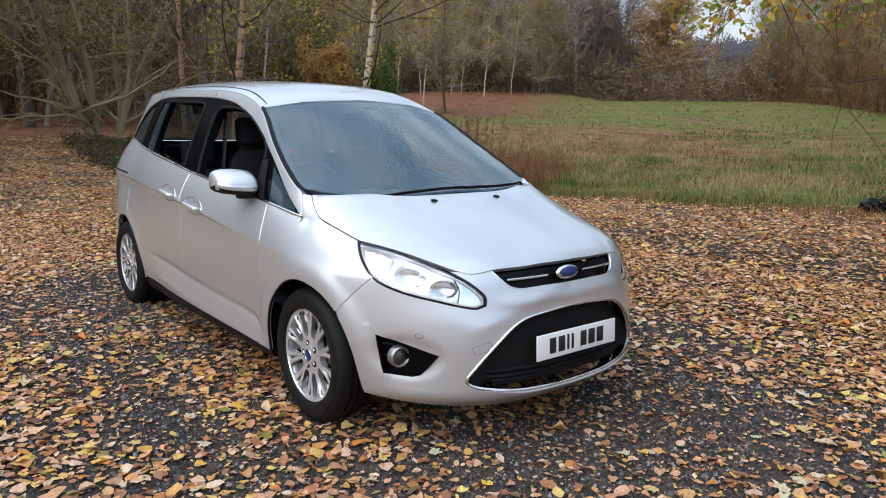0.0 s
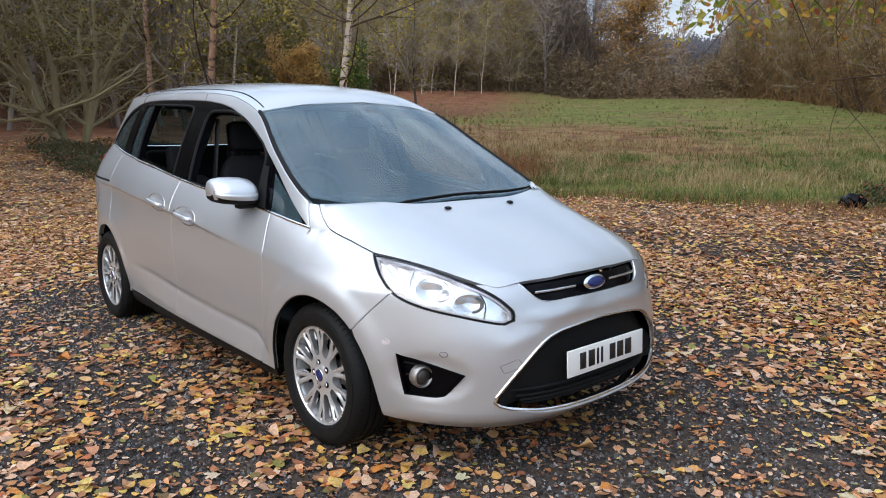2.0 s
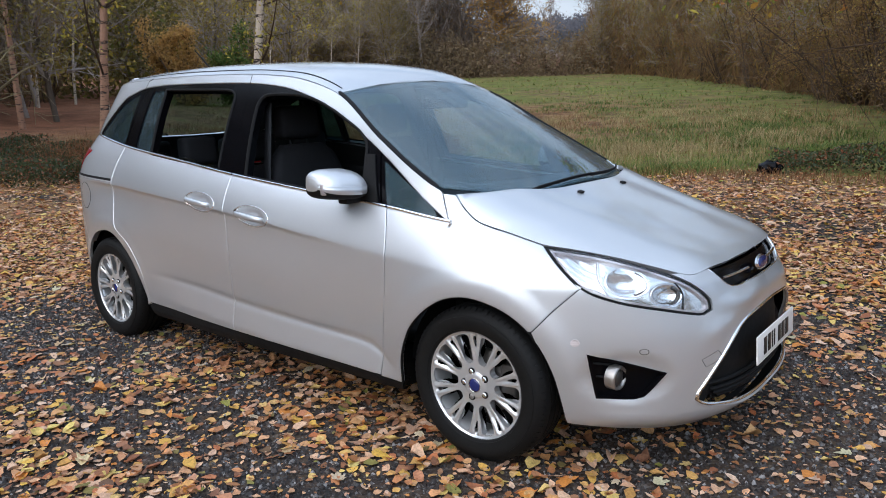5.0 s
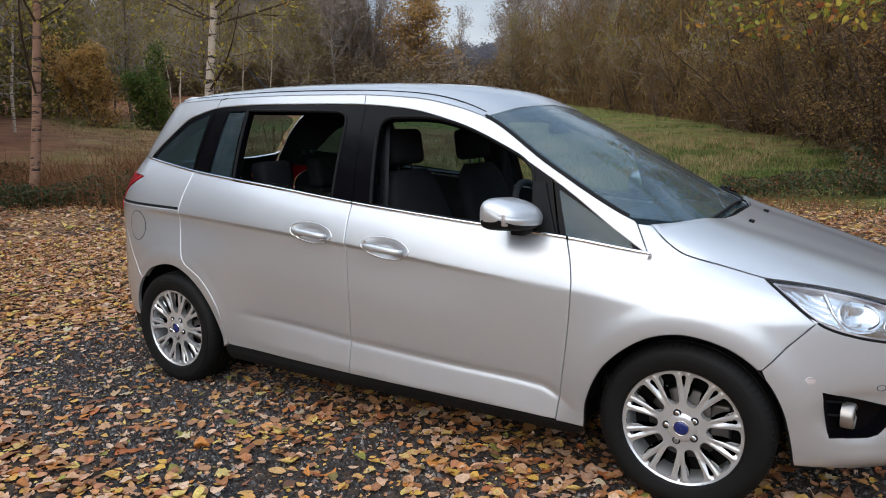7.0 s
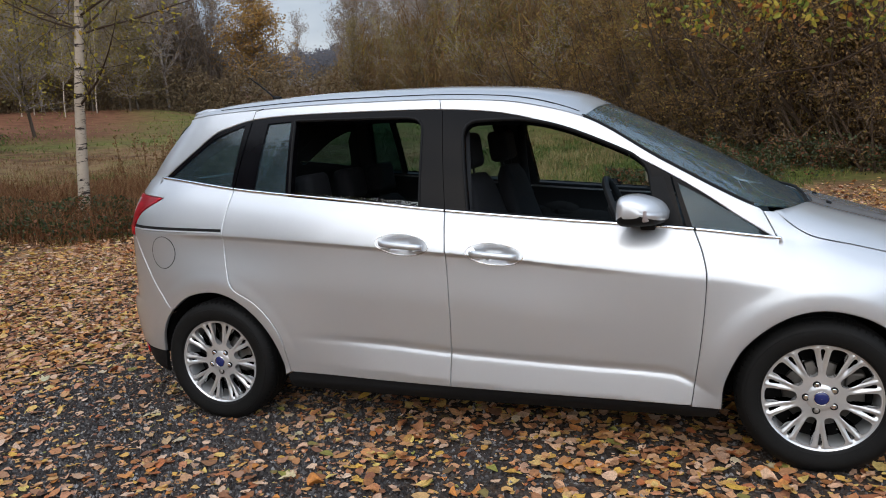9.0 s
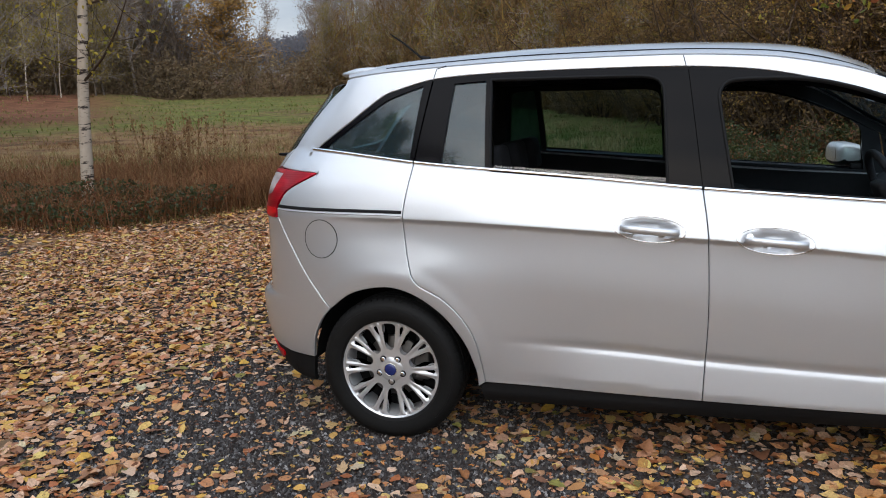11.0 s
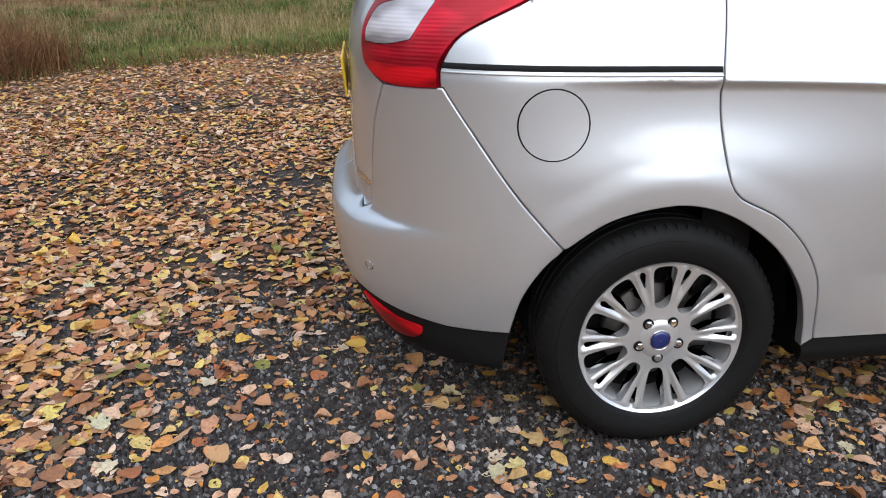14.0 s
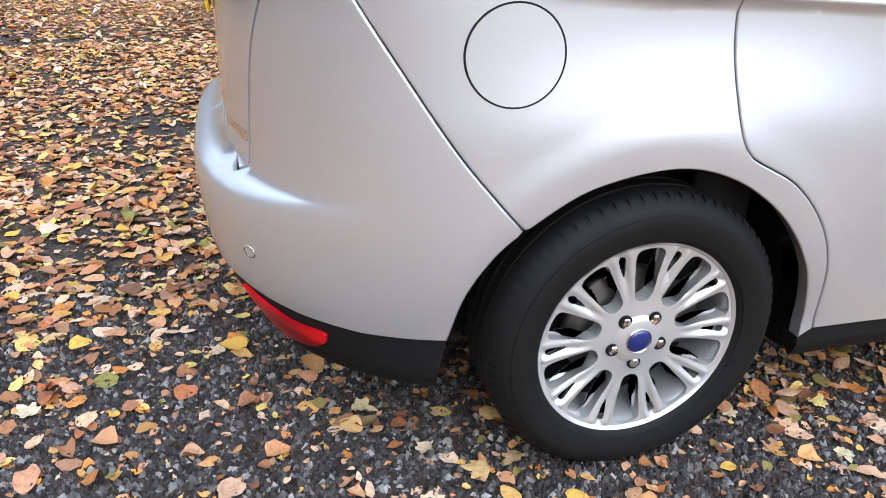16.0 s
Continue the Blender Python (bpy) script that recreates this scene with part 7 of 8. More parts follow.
# ---- trees ----
def grow(seed, height, girth, first, count, spread, rise_up, twigs, fine, stems=1, splay=0.1, crook=0.05, droop=0.0, thick=1.0):
    """Branch lines of a tree: lists of (points, radii, level)."""
    r = np.random.default_rng(seed)
    lines = []

    def limb(p, d, length, rad, level, n):
        pts, rr = [p.copy()], [rad]
        d = d / np.linalg.norm(d)
        for i in range(n):
            d = d + r.normal(0, crook * (1 + level), 3) + np.array([0, 0, (0.05 if level < 2 else 0.02) - droop * level * 0.06])
            d /= np.linalg.norm(d)
            p = p + d * length / n
            pts.append(p.copy())
            rr.append(rad * (1 - 0.86 * (i + 1) / n) + 0.0025)
        lines.append((np.array(pts), np.array(rr), level))
        return np.array(pts), np.array(rr)

    for s in range(stems):
        a = r.uniform(0, 6.28)
        lean = splay * (1 if stems > 1 else 0.4)
        base = np.array([0.18 * math.cos(a), 0.18 * math.sin(a), -0.15]) * (1 if stems > 1 else 0) + np.array([0, 0, -0.15])
        hgt = height * (1 if s == 0 else r.uniform(0.7, 1))
        tp, tr = limb(base, np.array([lean * math.cos(a), lean * math.sin(a), 1.0]), hgt, girth * (1 if s == 0 else r.uniform(0.6, 1)), 0, 12)
        for b in range(max(1, count // stems)):
            t = first + (1 - first) * r.uniform(0, 1) ** 0.9
            i = min(11, int(t * 12))
            p = tp[i] + (tp[i + 1] - tp[i]) * (t * 12 - i)
            a = r.uniform(0, 6.28)
            d = np.array([math.cos(a) * spread, math.sin(a) * spread, rise_up + r.normal(0, 0.2)])
            length = hgt * r.uniform(0.20, 0.42) * (1.15 - 0.7 * t)
            bp, br = limb(p, d, length, max(0.006, tr[i] * 0.45 * thick), 1, 6)
            for c in range(twigs):
                j = r.integers(1, 7)
                d2 = (bp[min(j, 6)] - bp[j - 1]) / max(1e-6, np.linalg.norm(bp[min(j, 6)] - bp[j - 1])) * 0.7 + r.normal(0, 0.6, 3)
                l2 = length * r.uniform(0.25, 0.55)
                cp, cr = limb(bp[j - 1], d2, l2, max(0.004, br[j - 1] * 0.5 * thick), 2, 4)
                for e in range(fine):
                    m = r.integers(0, 4)
                    d3 = (cp[m + 1] - cp[m]) / max(1e-6, np.linalg.norm(cp[m + 1] - cp[m])) * 0.6 + r.normal(0, 0.6, 3)
                    limb(cp[m], d3, l2 * r.uniform(0.3, 0.7), 0.004 * thick, 3, 2)
    return lines, r


def ribbon(p, q, r):
    """A thin twig of few faces."""
    k = [0, len(p) // 2, len(p) - 1] if len(p) > 3 else [0, len(p) - 1]
    c, w = p[k], q[k]
    side = np.cross(c[-1] - c[0], r.normal(0, 1, 3))
    side = side / max(1e-6, np.linalg.norm(side))
    V = np.concatenate([c - side * w[:, None], c + side * w[:, None]])
    m = len(k)
    return V, np.array([(i, i + 1, m + i + 1, m + i) for i in range(m - 1)])


def tree(name, label, lines, r, bark, leaf, leaves, size, place, category="tree", twig=None, top_only=0.0, thick=1.0, near=False, far=False):
    """A tree at place: trunk with limbs, twigs, and a crown of single leaves along the twigs."""
    t = tagged(new(name), label, category)
    t.matrix_world = place
    for p, q, lv in lines:
        if lv == 0:
            V, F = tube(p[::2] if far else p, q[::2] if far else q, 5 if far else 10)
            part("trunk", quick_mesh("trunk", V, F, bark), None, t)
        elif lv == 1 and near:
            V, F = tube(p, q, 6)
            part("branch", quick_mesh("branch", V, F, twig or bark), None, t)
    if far:
        thin = [tube(p[::2], np.maximum(q[::2], 0.004 * thick), 3) if lv == 1 else ribbon(p, np.maximum(q, 0.004 * thick), r) for p, q, lv in lines if lv >= 1]
    else:
        thin = [tube(p, np.maximum(q, 0.004 * thick), 5 if lv == 1 else 3) for p, q, lv in lines if lv >= (2 if near else 1)]
    V, F = stack(thin)
    tagged(part("brushwood", quick_mesh("brushwood", V, F, twig or bark), None, t), kind="stuff")
    if leaves:
        ends = [(p, lv) for p, q, lv in lines if lv >= 2]
        idx = r.integers(0, len(ends), leaves)
        u = r.uniform(0, 1, leaves)
        P = np.array([ends[i][0][min(len(ends[i][0]) - 1, int(v * len(ends[i][0])))] for i, v in zip(idx, u)])
        P = P + r.normal(0, size * 1.6, (leaves, 3))
        P = P[P[:, 2] > top_only]
        V, F = flutter(P, r.uniform(0.6, 1.3, len(P)) * size, r, far)
        tagged(part("crown", quick_mesh("crown", V, F, leaf, False), None, t), kind="stuff")
    return t


def stack(pieces):
    V = np.concatenate([p[0] for p in pieces])
    off = np.cumsum([0] + [len(p[0]) for p in pieces[:-1]])
    F = np.concatenate([np.asarray(p[1]) + o for p, o in zip(pieces, off)])
    return V, F


def flutter(P, size, r, far=False):
    """Free-hanging leaves: two halves folded along the midrib; far ones are plain lozenges."""
    n = len(P)
    u = r.normal(0, 1, (n, 3))
    u /= np.linalg.norm(u, axis=1)[:, None]
    w = np.cross(u, r.normal(0, 1, (n, 3)))
    w /= np.maximum(np.linalg.norm(w, axis=1), 1e-6)[:, None]
    k = np.cross(u, w)
    s = size[:, None]
    if far:
        V = np.stack([P - u * s * 0.52, P + w * s * 0.31, P + u * s * 0.55, P - w * s * 0.31], 1)
        return V.reshape(-1, 3), np.arange(n * 4).reshape(-1, 4)
    pts = [P - u * s * 0.5, P - u * s * 0.22 + w * s * 0.30 + k * s * 0.10, P + u * s * 0.20 + w * s * 0.25 + k * s * 0.07, P + u * s * 0.55,
           P + u * s * 0.20 - w * s * 0.25 + k * s * 0.07, P - u * s * 0.22 - w * s * 0.30 + k * s * 0.10]
    V = np.stack(pts, 1).reshape(-1, 3)
    quad = np.array([(0, 1, 2, 3), (0, 3, 4, 5)])
    F = (np.arange(n)[:, None, None] * 6 + quad[None]).reshape(-1, 4)
    return V, F


def spot(x, y, turn=0.0, scale=1.0, dz=0.0):
    return pose(x, y, float(land(np.array(x), np.array(y))) + dz, 0, 0, turn) @ Matrix.Diagonal((scale, scale, scale, 1))


def bearing(az, d):
    """Place on the ground by bearing left of +y and distance from the car."""
    return (-d * math.sin(radians(az)), d * math.cos(radians(az)))


# the single white birch by the meadow, and its neighbours to the left
ln, r = grow(11, 9.5, 0.105, 0.22, 26, 0.9, 0.45, 5, 3, crook=0.035, thick=0.55)
tree("birch", "slender white birch with a few yellow leaves", ln, r, birch_bark, yellow_leaf, 2400, 0.070, spot(-9.49, 6.31, 20), twig=twig_bark, top_only=2.1, near=True)
ln, r = grow(12, 11, 0.10, 0.20, 30, 0.9, 0.5, 5, 3, crook=0.04, thick=0.6)
tree("birch", "reddish-barked birch under the wood's edge", ln, r, red_birch_bark, yellow_leaf, 2600, 0.075, spot(-12.82, 4.76, 0) @ Matrix(((1, 0, 0.058, 0), (0, 1, 0.094, 0), (0, 0, 1, 0), (0, 0, 0, 1))), twig=twig_bark, top_only=2.4, near=True)
ln, r = grow(13, 12, 0.11, 0.2, 26, 0.9, 0.5, 5, 3, crook=0.02)
tree("birch", "reddish-barked birch deeper in the wood", ln, r, red_birch_bark, yellow_leaf, 900, 0.085, spot(-24.3, 7.8, 10), twig=twig_bark, top_only=2.5, near=True)
ln, r = grow(14, 8.0, 0.125, 0.10, 84, 0.9, 0.45, 7, 5, stems=6, splay=0.30, crook=0.095)
tree("sallow", "mossy many-stemmed sallow with bare grey twigs", ln, r, moss_bark, near_wood_mat, 7000, 0.080, spot(-21.0, 4.1, 0, 1.2), twig=moss_bark, top_only=2.2, near=True)
ln, r = grow(15, 9, 0.22, 0.22, 40, 1.0, 0.4, 6, 4, crook=0.06)
tree("oak", "dark-trunked oak among fallen leaves", ln, r, grey_bark, olive_leaf, 4200, 0.10, spot(-27.5, 3.0, 40), twig=twig_bark, top_only=2.0, near=True)

# prototypes of the woods, then their repeats
ln, r = grow(21, 15, 0.16, 0.22, 40, 0.75, 0.75, 7, 4, crook=0.055, thick=1.5)
bare = tree("bare_tree", "tall bare grey-brown woodland tree", ln, r, far_bark, brown_leaf, 900, 0.20, spot(*bearing(30, 140), 0), twig=far_bark, thick=3.0, far=True)
tagged(bare, group="trees of the wood")
ln, r = grow(22, 14, 0.14, 0.14, 44, 0.8, 0.65, 7, 4, crook=0.06, thick=1.5)
leafy_tree = tree("autumn_tree", "woodland tree with thin olive-brown autumn leaves", ln, r, grey_bark, olive_leaf, 4200, 0.22, spot(*bearing(50, 60), 0), twig=far_bark, thick=3.0, far=True)
tagged(leafy_tree, group="trees of the wood")
ln, r = grow(23, 16, 0.42, 0.20, 70, 1.35, 0.50, 8, 4, crook=0.055, thick=1.5)
oak = tree("orange_oak", "broad oak in orange leaf across the meadow", ln, r, far_bark, orange_leaf, 10500, 0.31, spot(*bearing(33.2, 112), 0, 1.05) @ Matrix.Diagonal((1.3, 1.3, 1, 1)), twig=far_bark, thick=4.0, far=True)
tagged(oak, group="trees of the wood")
ln, r = grow(24, 4.2, 0.05, 0.05, 60, 0.9, 0.6, 6, 4, stems=9, splay=0.55, crook=0.06, thick=1.3)
bush = tree("hedge_bush", "brown autumn scrub with sparse leaves", ln, r, twig_bark, brown_leaf, 3600, 0.070, spot(*bearing(-13, 16.2), 0), "bush", twig=side_bark, thick=1.6, far=True)
tagged(bush, group="scrub round the meadow")
ln, r = grow(25, 12, 0.08, 0.3, 24, 0.8, 0.6, 5, 3, crook=0.045, thick=1.4)
white = tree("far_birch", "pale birch stem at the wood's edge", ln, r, birch_bark, yellow_leaf, 900, 0.16, spot(*bearing(52, 75), 0), twig=far_bark, thick=2.5, far=True)
tagged(white, group="trees of the wood")

ln, r = grow(26, 6.5, 0.07, 0.08, 54, 1.0, 0.35, 7, 5, stems=7, splay=0.6, crook=0.08, droop=0.5, thick=1.3)
thicket = tree("thicket_bush", "dark tangled thicket with arching twigs", ln, r, twig_bark, thicket_leaf, 12500, 0.055, spot(*bearing(-9, 17.6), 0), "bush", twig=twig_bark, thick=1.0, far=True)
tagged(thicket, group="scrub round the meadow")

rt = np.random.default_rng(5)
wood_edge = smooth([(-40, 13), (-25, 13.5), (-11, 16), (-6, 19.5), (0, 27), (6.5, 36), (16.5, 62), (24, 95), (30, 112)])


def plant(proto, az0, az1, d0, d1, n, s0, s1, along=False):
    """Repeats between two bearings; along: distances count from the meadow's right-hand edge."""
    for i in range(n):
        az, d = az0 + (az1 - az0) * (i + rt.uniform(0, 1)) / n, rt.uniform(d0, d1)
        if along:
            d = d + float(wood_edge(az))
        s = rt.uniform(s0, s1)
        copy_thing(proto, spot(*bearing(az, d), rt.uniform(0, 360), s))


def sprigs(P, size, r, far=True):
    """Slim upright twigs."""
    n = len(P)
    u = r.normal(0, 0.55, (n, 3)) + np.array([0, 0, 1.0])
    u /= np.linalg.norm(u, axis=1)[:, None]
    w = np.cross(u, r.normal(0, 1, (n, 3)))
    w /= np.maximum(np.linalg.norm(w, axis=1), 1e-6)[:, None]
    s = size[:, None]
    V = np.stack([P - u * s * 0.5 - w * s * 0.045, P - u * s * 0.5 + w * s * 0.045, P + u * s * 0.5 + w * s * 0.02, P + u * s * 0.5 - w * s * 0.02], 1)
    return V.reshape(-1, 3), np.arange(n * 4).reshape(-1, 4)


def canopy_mass(name, n, az0, az1, d0, d1, h, size, mat, label, base=0.0, sink=1.0, twiggy=False, along=False):
    """Twigs and leaves of trees too many and far to tell apart."""
    az, d = np.radians(rt.uniform(az0, az1, n)), rt.uniform(d0, d1, n)
    if along:
        d = d + wood_edge(np.degrees(az))
    x, y = -d * np.sin(az), d * np.cos(az)
    top = h * (0.76 + 0.16 * np.sin(az * 97) * np.sin(az * 41 + 1.0) + 0.08 * np.sin(az * 233))
    top = top * (0.35 + 0.65 * step(0, 3.5, np.degrees(az) - az0) * step(0, 3.5, az1 - np.degrees(az)))
    z = land(x, y) + base + top * np.clip(rt.normal(1, 0.16, n), 0.5, 1.4) * rt.uniform(0, 1, n) ** sink
    V, F = (sprigs if twiggy else flutter)(np.stack([x, y, z], 1), rt.uniform(0.5, 1.5, n) * size, rt, True)
    return tagged(part(name, quick_mesh(name, V, F, mat, False)), label, "woodland", kind="stuff")


plant(bare, 36.0, 44, 104, 128, 16, 1.15, 1.45)
plant(bare, 13, 26.5, 6, 34, 24, 1.05, 1.4, True)
plant(leafy_tree, 12, 26, 2, 16, 16, 0.6, 0.9, True)
plant(bare, 39.5, 64, 100, 135, 32, 0.9, 1.3)
plant(bare, 4, 26, 8, 40, 28, 0.75, 1.1, True)
plant(leafy_tree, 40, 64, 95, 118, 18, 0.8, 1.1)
plant(leafy_tree, -12, 24, 3, 20, 30, 0.5, 0.85, True)
plant(bare, 68, 98, 28, 60, 28, 0.65, 0.95)
plant(leafy_tree, 55, 69, 50, 66, 9, 0.6, 0.85)
plant(leafy_tree, 68, 100, 27, 60, 28, 0.5, 0.85)
plant(white, 44, 60, 88, 100, 9, 0.8, 1.1)
plant(white, 17, 25, 3, 8, 3, 0.8, 1.0, True)
plant(white, 64, 84, 32, 50, 7, 0.8, 1.0)
plant(oak, 40, 62, 120, 150, 4, 0.6, 0.75)
plant(thicket, -26, 9, 0.0, 4.5, 26, 0.8, 1.3, True)
plant(bush, -26, 9, -0.8, 4, 24, 0.8, 1.3, True)
plant(bush, 6, 26, 0, 14, 34, 1.0, 1.9, True)
plant(bush, 26, 64, 104, 122, 26, 1.2, 1.9)
plant(bush, 68, 98, 26, 45, 14, 0.6, 1.0)
ln, r = grow(27, 5.0, 0.05, 0.05, 50, 0.9, 0.6, 6, 4, stems=6, splay=0.45, crook=0.06, thick=1.3)
tree("beech_bush", "young beech still in orange leaf at the wood's edge", ln, r, grey_bark, orange_leaf, 7000, 0.16, spot(-35.5, 21.5), "bush", twig=twig_bark, thick=2)
ln, r = grow(28, 4.6, 0.05, 0.05, 50, 0.9, 0.6, 6, 4, stems=6, splay=0.4, crook=0.06, thick=1.3)
tree("holly", "green holly bush at the wood's edge", ln, r, grey_bark, tuft_mat, 9000, 0.15, spot(-33.8, 24.1), "bush", twig=twig_bark, thick=2)
# a few trees behind the camera, seen in the car's glass and paint
plant(bare, 150, 262, 34, 50, 16, 0.4, 0.6)
canopy_mass("wood_behind", 20000, 150, 262, 34, 52, 5.0, 0.30, near_wood_mat, "olive-brown wood on the near side of the yard")
plant(leafy_tree, 100, 150, 15, 24, 14, 0.75, 1.0)
canopy_mass("wood_behind", 16000, 98, 152, 17, 27, 12.5, 0.22, near_wood_mat, "tall olive-brown trees beside the yard")
plant(leafy_tree, 262, 330, 18, 30, 6, 0.5, 0.8)
canopy_mass("far_wood", 26000, 34.8, 66, 118, 150, 16, 0.55, hazed_wood_mat, "dense grey-brown wood beyond the meadow")
canopy_mass("far_twigs", 80000, 34.8, 66, 108, 135, 19, 1.6, hazed_wood_mat, "bare grey-brown twigs of the far wood", sink=1.5, twiggy=True)
canopy_mass("far_wood", 14000, 4, 27, 8, 40, 11, 0.45, side_twig_mat, "dense brown wood on the meadow's far right", along=True)
canopy_mass("far_twigs", 60000, 4, 28, 1, 34, 13, 1.1, side_twig_mat, "bare brown twigs over the scrub", sink=1.5, twiggy=True, along=True)
canopy_mass("side_wood", 42000, 58, 104, 46, 75, 13, 0.34, near_wood_mat, "dark olive-brown wood behind the clearing")
canopy_mass("side_wood", 70000, -32, 8, 1.5, 12, 8.5, 0.10, thicket_leaf, "dark brown thicket depths", along=True)
canopy_mass("thicket_twigs", 26000, -32, 9, 1, 12, 8, 0.45, thicket_leaf, "tangled bare twigs of the thicket", twiggy=True, along=True)
canopy_mass("far_brush", 44000, 22, 64, 99, 114, 7.0, 0.32, hazed_brush_mat, "low brown brush along the meadow's far edge", sink=1.3)
canopy_mass("distant_hill_wood", 60000, 18, 46, 240, 330, 9, 0.9, hazed_hill_mat, "wooded hill in the distance, painted grey with haze")


def brambles(n, x0, x1, y0, y1, h, label):
    x, y = rt.uniform(x0, x1, n), rt.uniform(y0, y1, n)
    keep = ((y > turf_edge(x) - 0.1) | (x < -10.9)) & (np.sin(2.1 * x + 0.5) * np.cos(1.7 * y) + 0.5 * np.sin(4.3 * x - 2 * y) > -0.45)
    x, y = x[keep], y[keep]
    mound = h * (0.45 + 0.55 * np.abs(np.sin(1.3 * x + 0.4) * np.cos(1.1 * y)))
    z = land(x, y) + mound * rt.uniform(0.0, 1.0, len(x)) ** 0.6
    V, F = flutter(np.stack([x, y, z], 1), rt.uniform(0.035, 0.075, len(x)), rt)
    return tagged(part("bramble", quick_mesh("bramble", V, F, bramble_mat, False)), label, "bramble", kind="stuff")


brambles(20000, -12.5, -6.9, 3.6, 7.4, 0.62, "low dark green brambles with a few red leaves")
brambles(16000, 1.8, 8.0, 13.4, 17.5, 0.75, "dark green brambles at the foot of the thicket")
brambles(7000, -0.9, 2.6, 10.9, 13.2, 0.55, "dark brambles at the meadow's near corner")
brambles(15000, 1.2, 6.5, 11.6, 18.5, 1.0, "brown bramble bank before the thicket")
brambles(15000, -18.5, -11.0, 2.4, 4.9, 0.55, "dark green brambles among fallen leaves")
brambles(14000, -20.8, -15, 2.6, 6.2, 0.45, "brambles round the foot of the sallow")

# dead dock stalks standing in the grass
for i in range(26):
    x, y = -10.6 + rt.normal(0, 0.75), 10.3 + rt.normal(0, 0.55)
    h = rt.uniform(0.9, 1.65)
    z = float(land(np.array(x), np.array(y)))
    lean = rt.normal(0, 0.06, 2)
    pts = np.array([(x + lean[0] * t * h, y + lean[1] * t * h, z + h * t) for t in np.linspace(0, 1, 6)])
    pieces = [tube(pts, np.linspace(0.012, 0.006, 6), 5)]
    t = tagged(new("dock_stalk"), "dead brown dock stalk with seed heads", "weed", "dead stalks in the meadow")
    V, F = stack(pieces)
    part("stalk", quick_mesh("stalk", V, F, sedge_mat), None, t)
    k = 60
    u = rt.uniform(0.45, 1.0, k)
    P = np.stack([np.interp(u, np.linspace(0, 1, 6), pts[:, c]) for c in range(3)], 1) + rt.normal(0, 0.035, (k, 3))
    V, F = flutter(P, rt.uniform(0.03, 0.07, k), rt)
    tagged(part("seed_head", quick_mesh("seed_head", V, F, sedge_mat, False), None, t), kind="stuff")

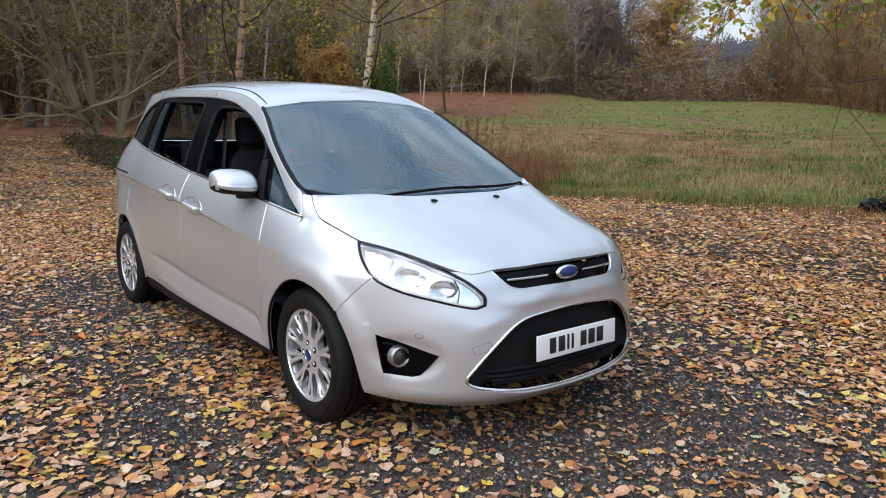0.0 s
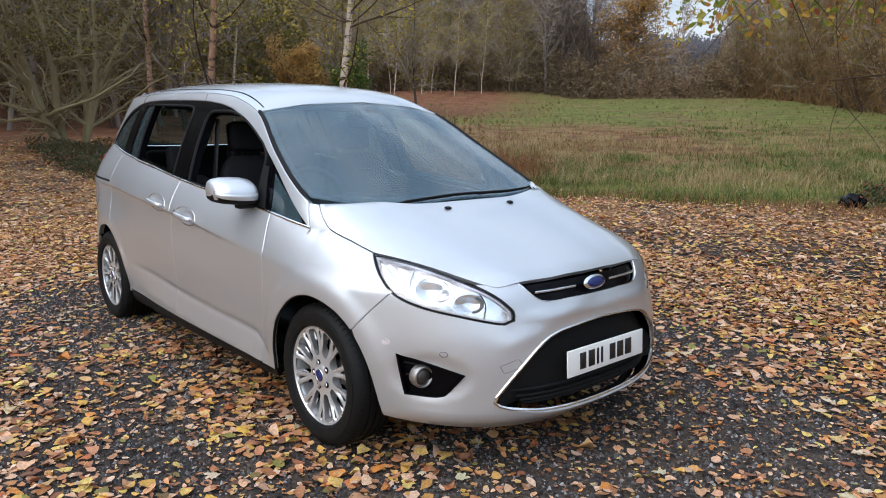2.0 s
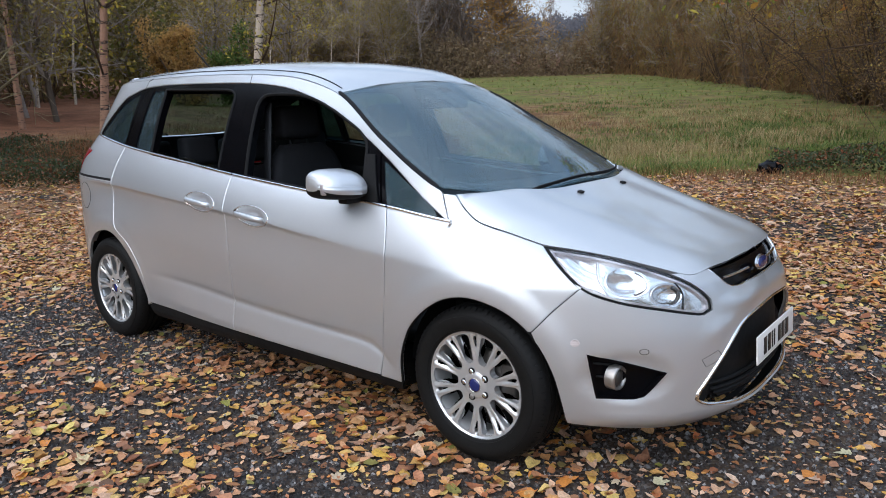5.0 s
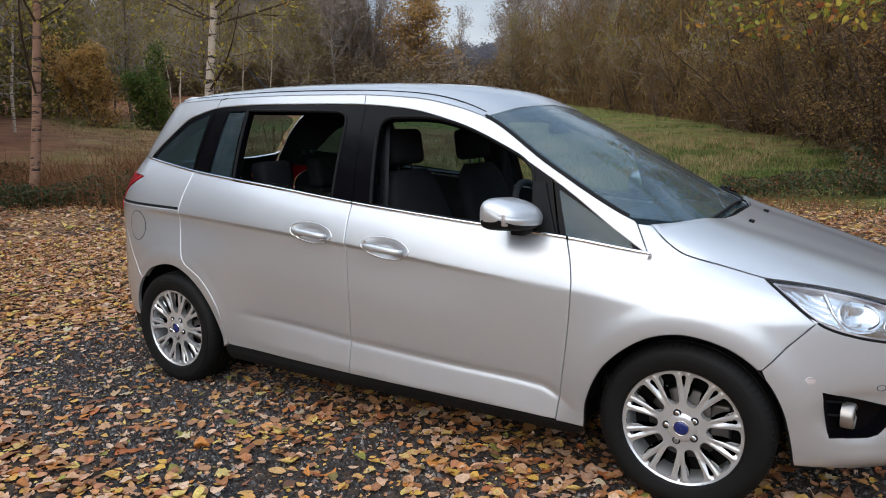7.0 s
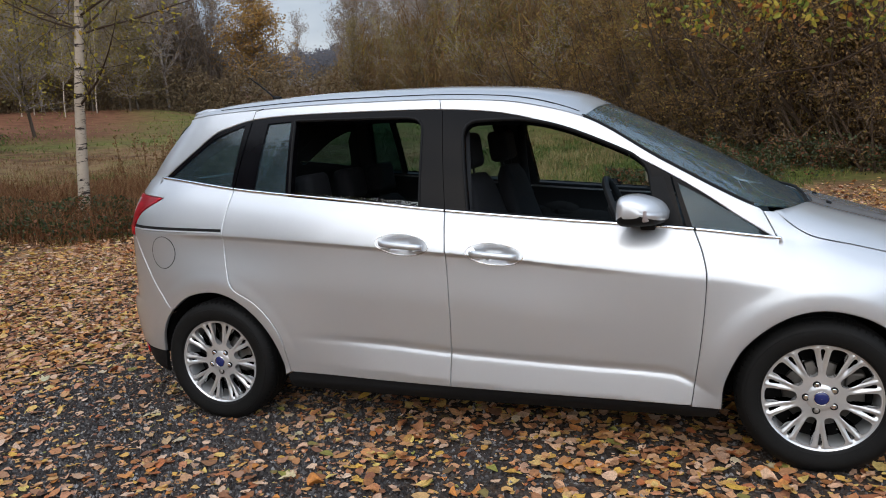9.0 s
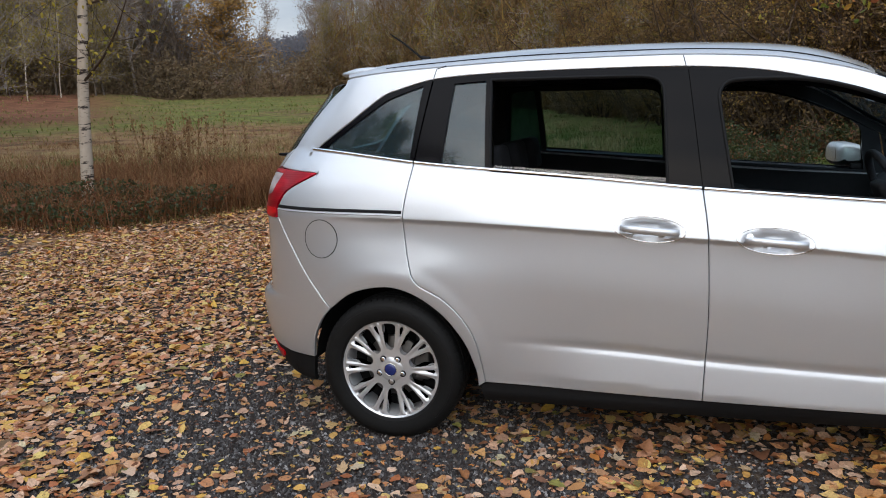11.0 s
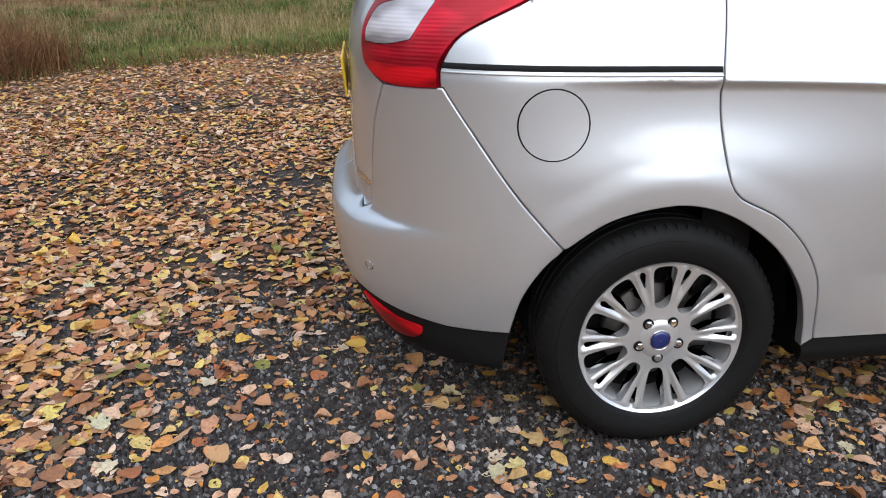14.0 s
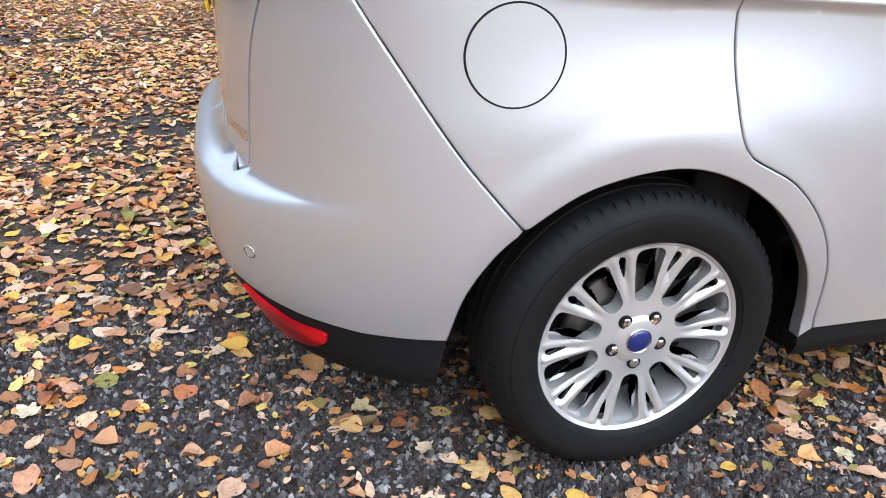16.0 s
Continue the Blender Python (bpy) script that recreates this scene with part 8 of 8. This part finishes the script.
# a limb that hangs over the bonnet from a hazel outside the view
limb_rng = np.random.default_rng(31)
lines = [(np.array([(6.3, 4.6, -0.1), (6.28, 4.58, 1.2), (6.2, 4.5, 2.6), (6.1, 4.45, 4.2), (6.05, 4.4, 5.6)]), np.array([0.11, 0.10, 0.085, 0.06, 0.03]), 0)]
for start, end, sag in (((6.2, 4.5, 2.8), (1.9, 2.1, 2.42), 0.15), ((6.15, 4.45, 3.0), (2.8, 2.9, 2.75), 0.15), ((6.1, 4.4, 2.9), (2.4, 4.6, 2.9), 0.2), ((6.1, 4.4, 4.0), (8.0, 1.5, 4.0), 0.3), ((6.15, 4.45, 3.1), (0.6, 3.5, 2.75), 0.2), ((6.2, 4.5, 2.4), (1.55, 4.1, 1.72), 0.1), ((6.2, 4.5, 2.7), (1.6, 3.2, 2.55), 0.2),
                        ((6.1, 4.4, 3.8), (5.2, 0.6, 4.1), 0.3), ((6.2, 4.5, 3.0), (1.0, 3.15, 2.42), 0.25), ((6.2, 4.5, 2.9), (1.9, 3.5, 2.55), 0.25), ((6.2, 4.5, 2.8), (2.6, 2.6, 2.50), 0.2),
                        ((6.1, 4.4, 3.9), (0.3, 4.6, 3.3), 0.3), ((6.1, 4.4, 4.2), (1.2, 5.6, 3.7), 0.3), ((6.1, 4.4, 4.4), (0.8, 3.9, 4.0), 0.4), ((6.05, 4.4, 4.8), (1.4, 5.0, 4.6), 0.4), ((6.1, 4.4, 3.6), (2.6, 6.2, 3.3), 0.3), ((6.05, 4.4, 5.0), (2.6, 3.6, 5.0), 0.4)):
    t = np.linspace(0, 1, 9)[:, None]
    p = np.array(start) * (1 - t) + np.array(end) * t + np.array([0, 0, 1]) * sag * np.sin(np.pi * t) + limb_rng.normal(0, 0.05, (9, 3))
    lines.append((p, np.linspace(0.035, 0.006, 9), 1))
    for j in range(26):
        i = limb_rng.integers(2, 9)
        q = p[i] + limb_rng.normal(0, 0.04, 3)
        d = np.array([limb_rng.normal(0, 0.6), limb_rng.normal(0, 0.6), limb_rng.uniform(-1.0, 0.1)])
        d = d / np.linalg.norm(d) * limb_rng.uniform(0.25, 0.75)
        w = np.array([q, q + d * 0.35 + limb_rng.normal(0, 0.03, 3), q + d * 0.7 + (0, 0, -0.04), q + d + (0, 0, -0.10)])
        lines.append((w, np.linspace(0.005, 0.0022, 4), 2))
tree("hazel", "hazel limb with hanging green and yellow leaves", lines, limb_rng, grey_bark, hazel_leaf, 13500, 0.060, pose(0, 0, 0), twig=twig_bark, top_only=2.02, thick=0.5, near=True)

# a crumpled black sack at the meadow's edge
bm = bmesh.new()
bmesh.ops.create_icosphere(bm, subdivisions=4, radius=1)
for v in bm.verts:
    k = 1 + 0.22 * noise.noise(v.co * 2.1) + 0.10 * noise.noise(v.co * 6.0)
    v.co = Vector((v.co.x * 0.21 * k, v.co.y * 0.17 * k, max(-0.09, v.co.z * 0.15 * k)))
sack = part("black_sack", bm, gloss_black)
sack.location = (-0.62, 11.0, float(land(np.array(-0.62), np.array(11.0))) + 0.085)
tagged(sack, "crumpled black plastic sack lying among leaves", "sack")

# single leaves on the gravel where the camera comes closest
leaf_meshes = []
for i in range(14):
    V, F = scatter_leaves(np.zeros((1, 3)), np.array([1.0]), 0.13, rng, 2)
    leaf_meshes.append(quick_mesh("leaf", V, F, single_leaf_mat))
placed = 0
while placed < 290:
    x, y = rng.uniform(-4.3, -0.4), rng.uniform(-1.9, 0.9)
    if rng.uniform() > drift(np.array(x), np.array(y)) + 0.25 or (abs(x + AXLE) < 0.14 and abs(y + 0.77) < 0.15):
        continue
    k = rng.uniform(0.042, 0.078)
    lf = part("leaf", leaf_meshes[placed % 14], None, ground)
    lf.matrix_local = pose(x, y, 0.010 + rng.uniform(0, 0.008), rng.normal(0, 4), rng.normal(0, 4), rng.uniform(0, 360)) @ Matrix.Diagonal((k, k, k, 1))
    placed += 1
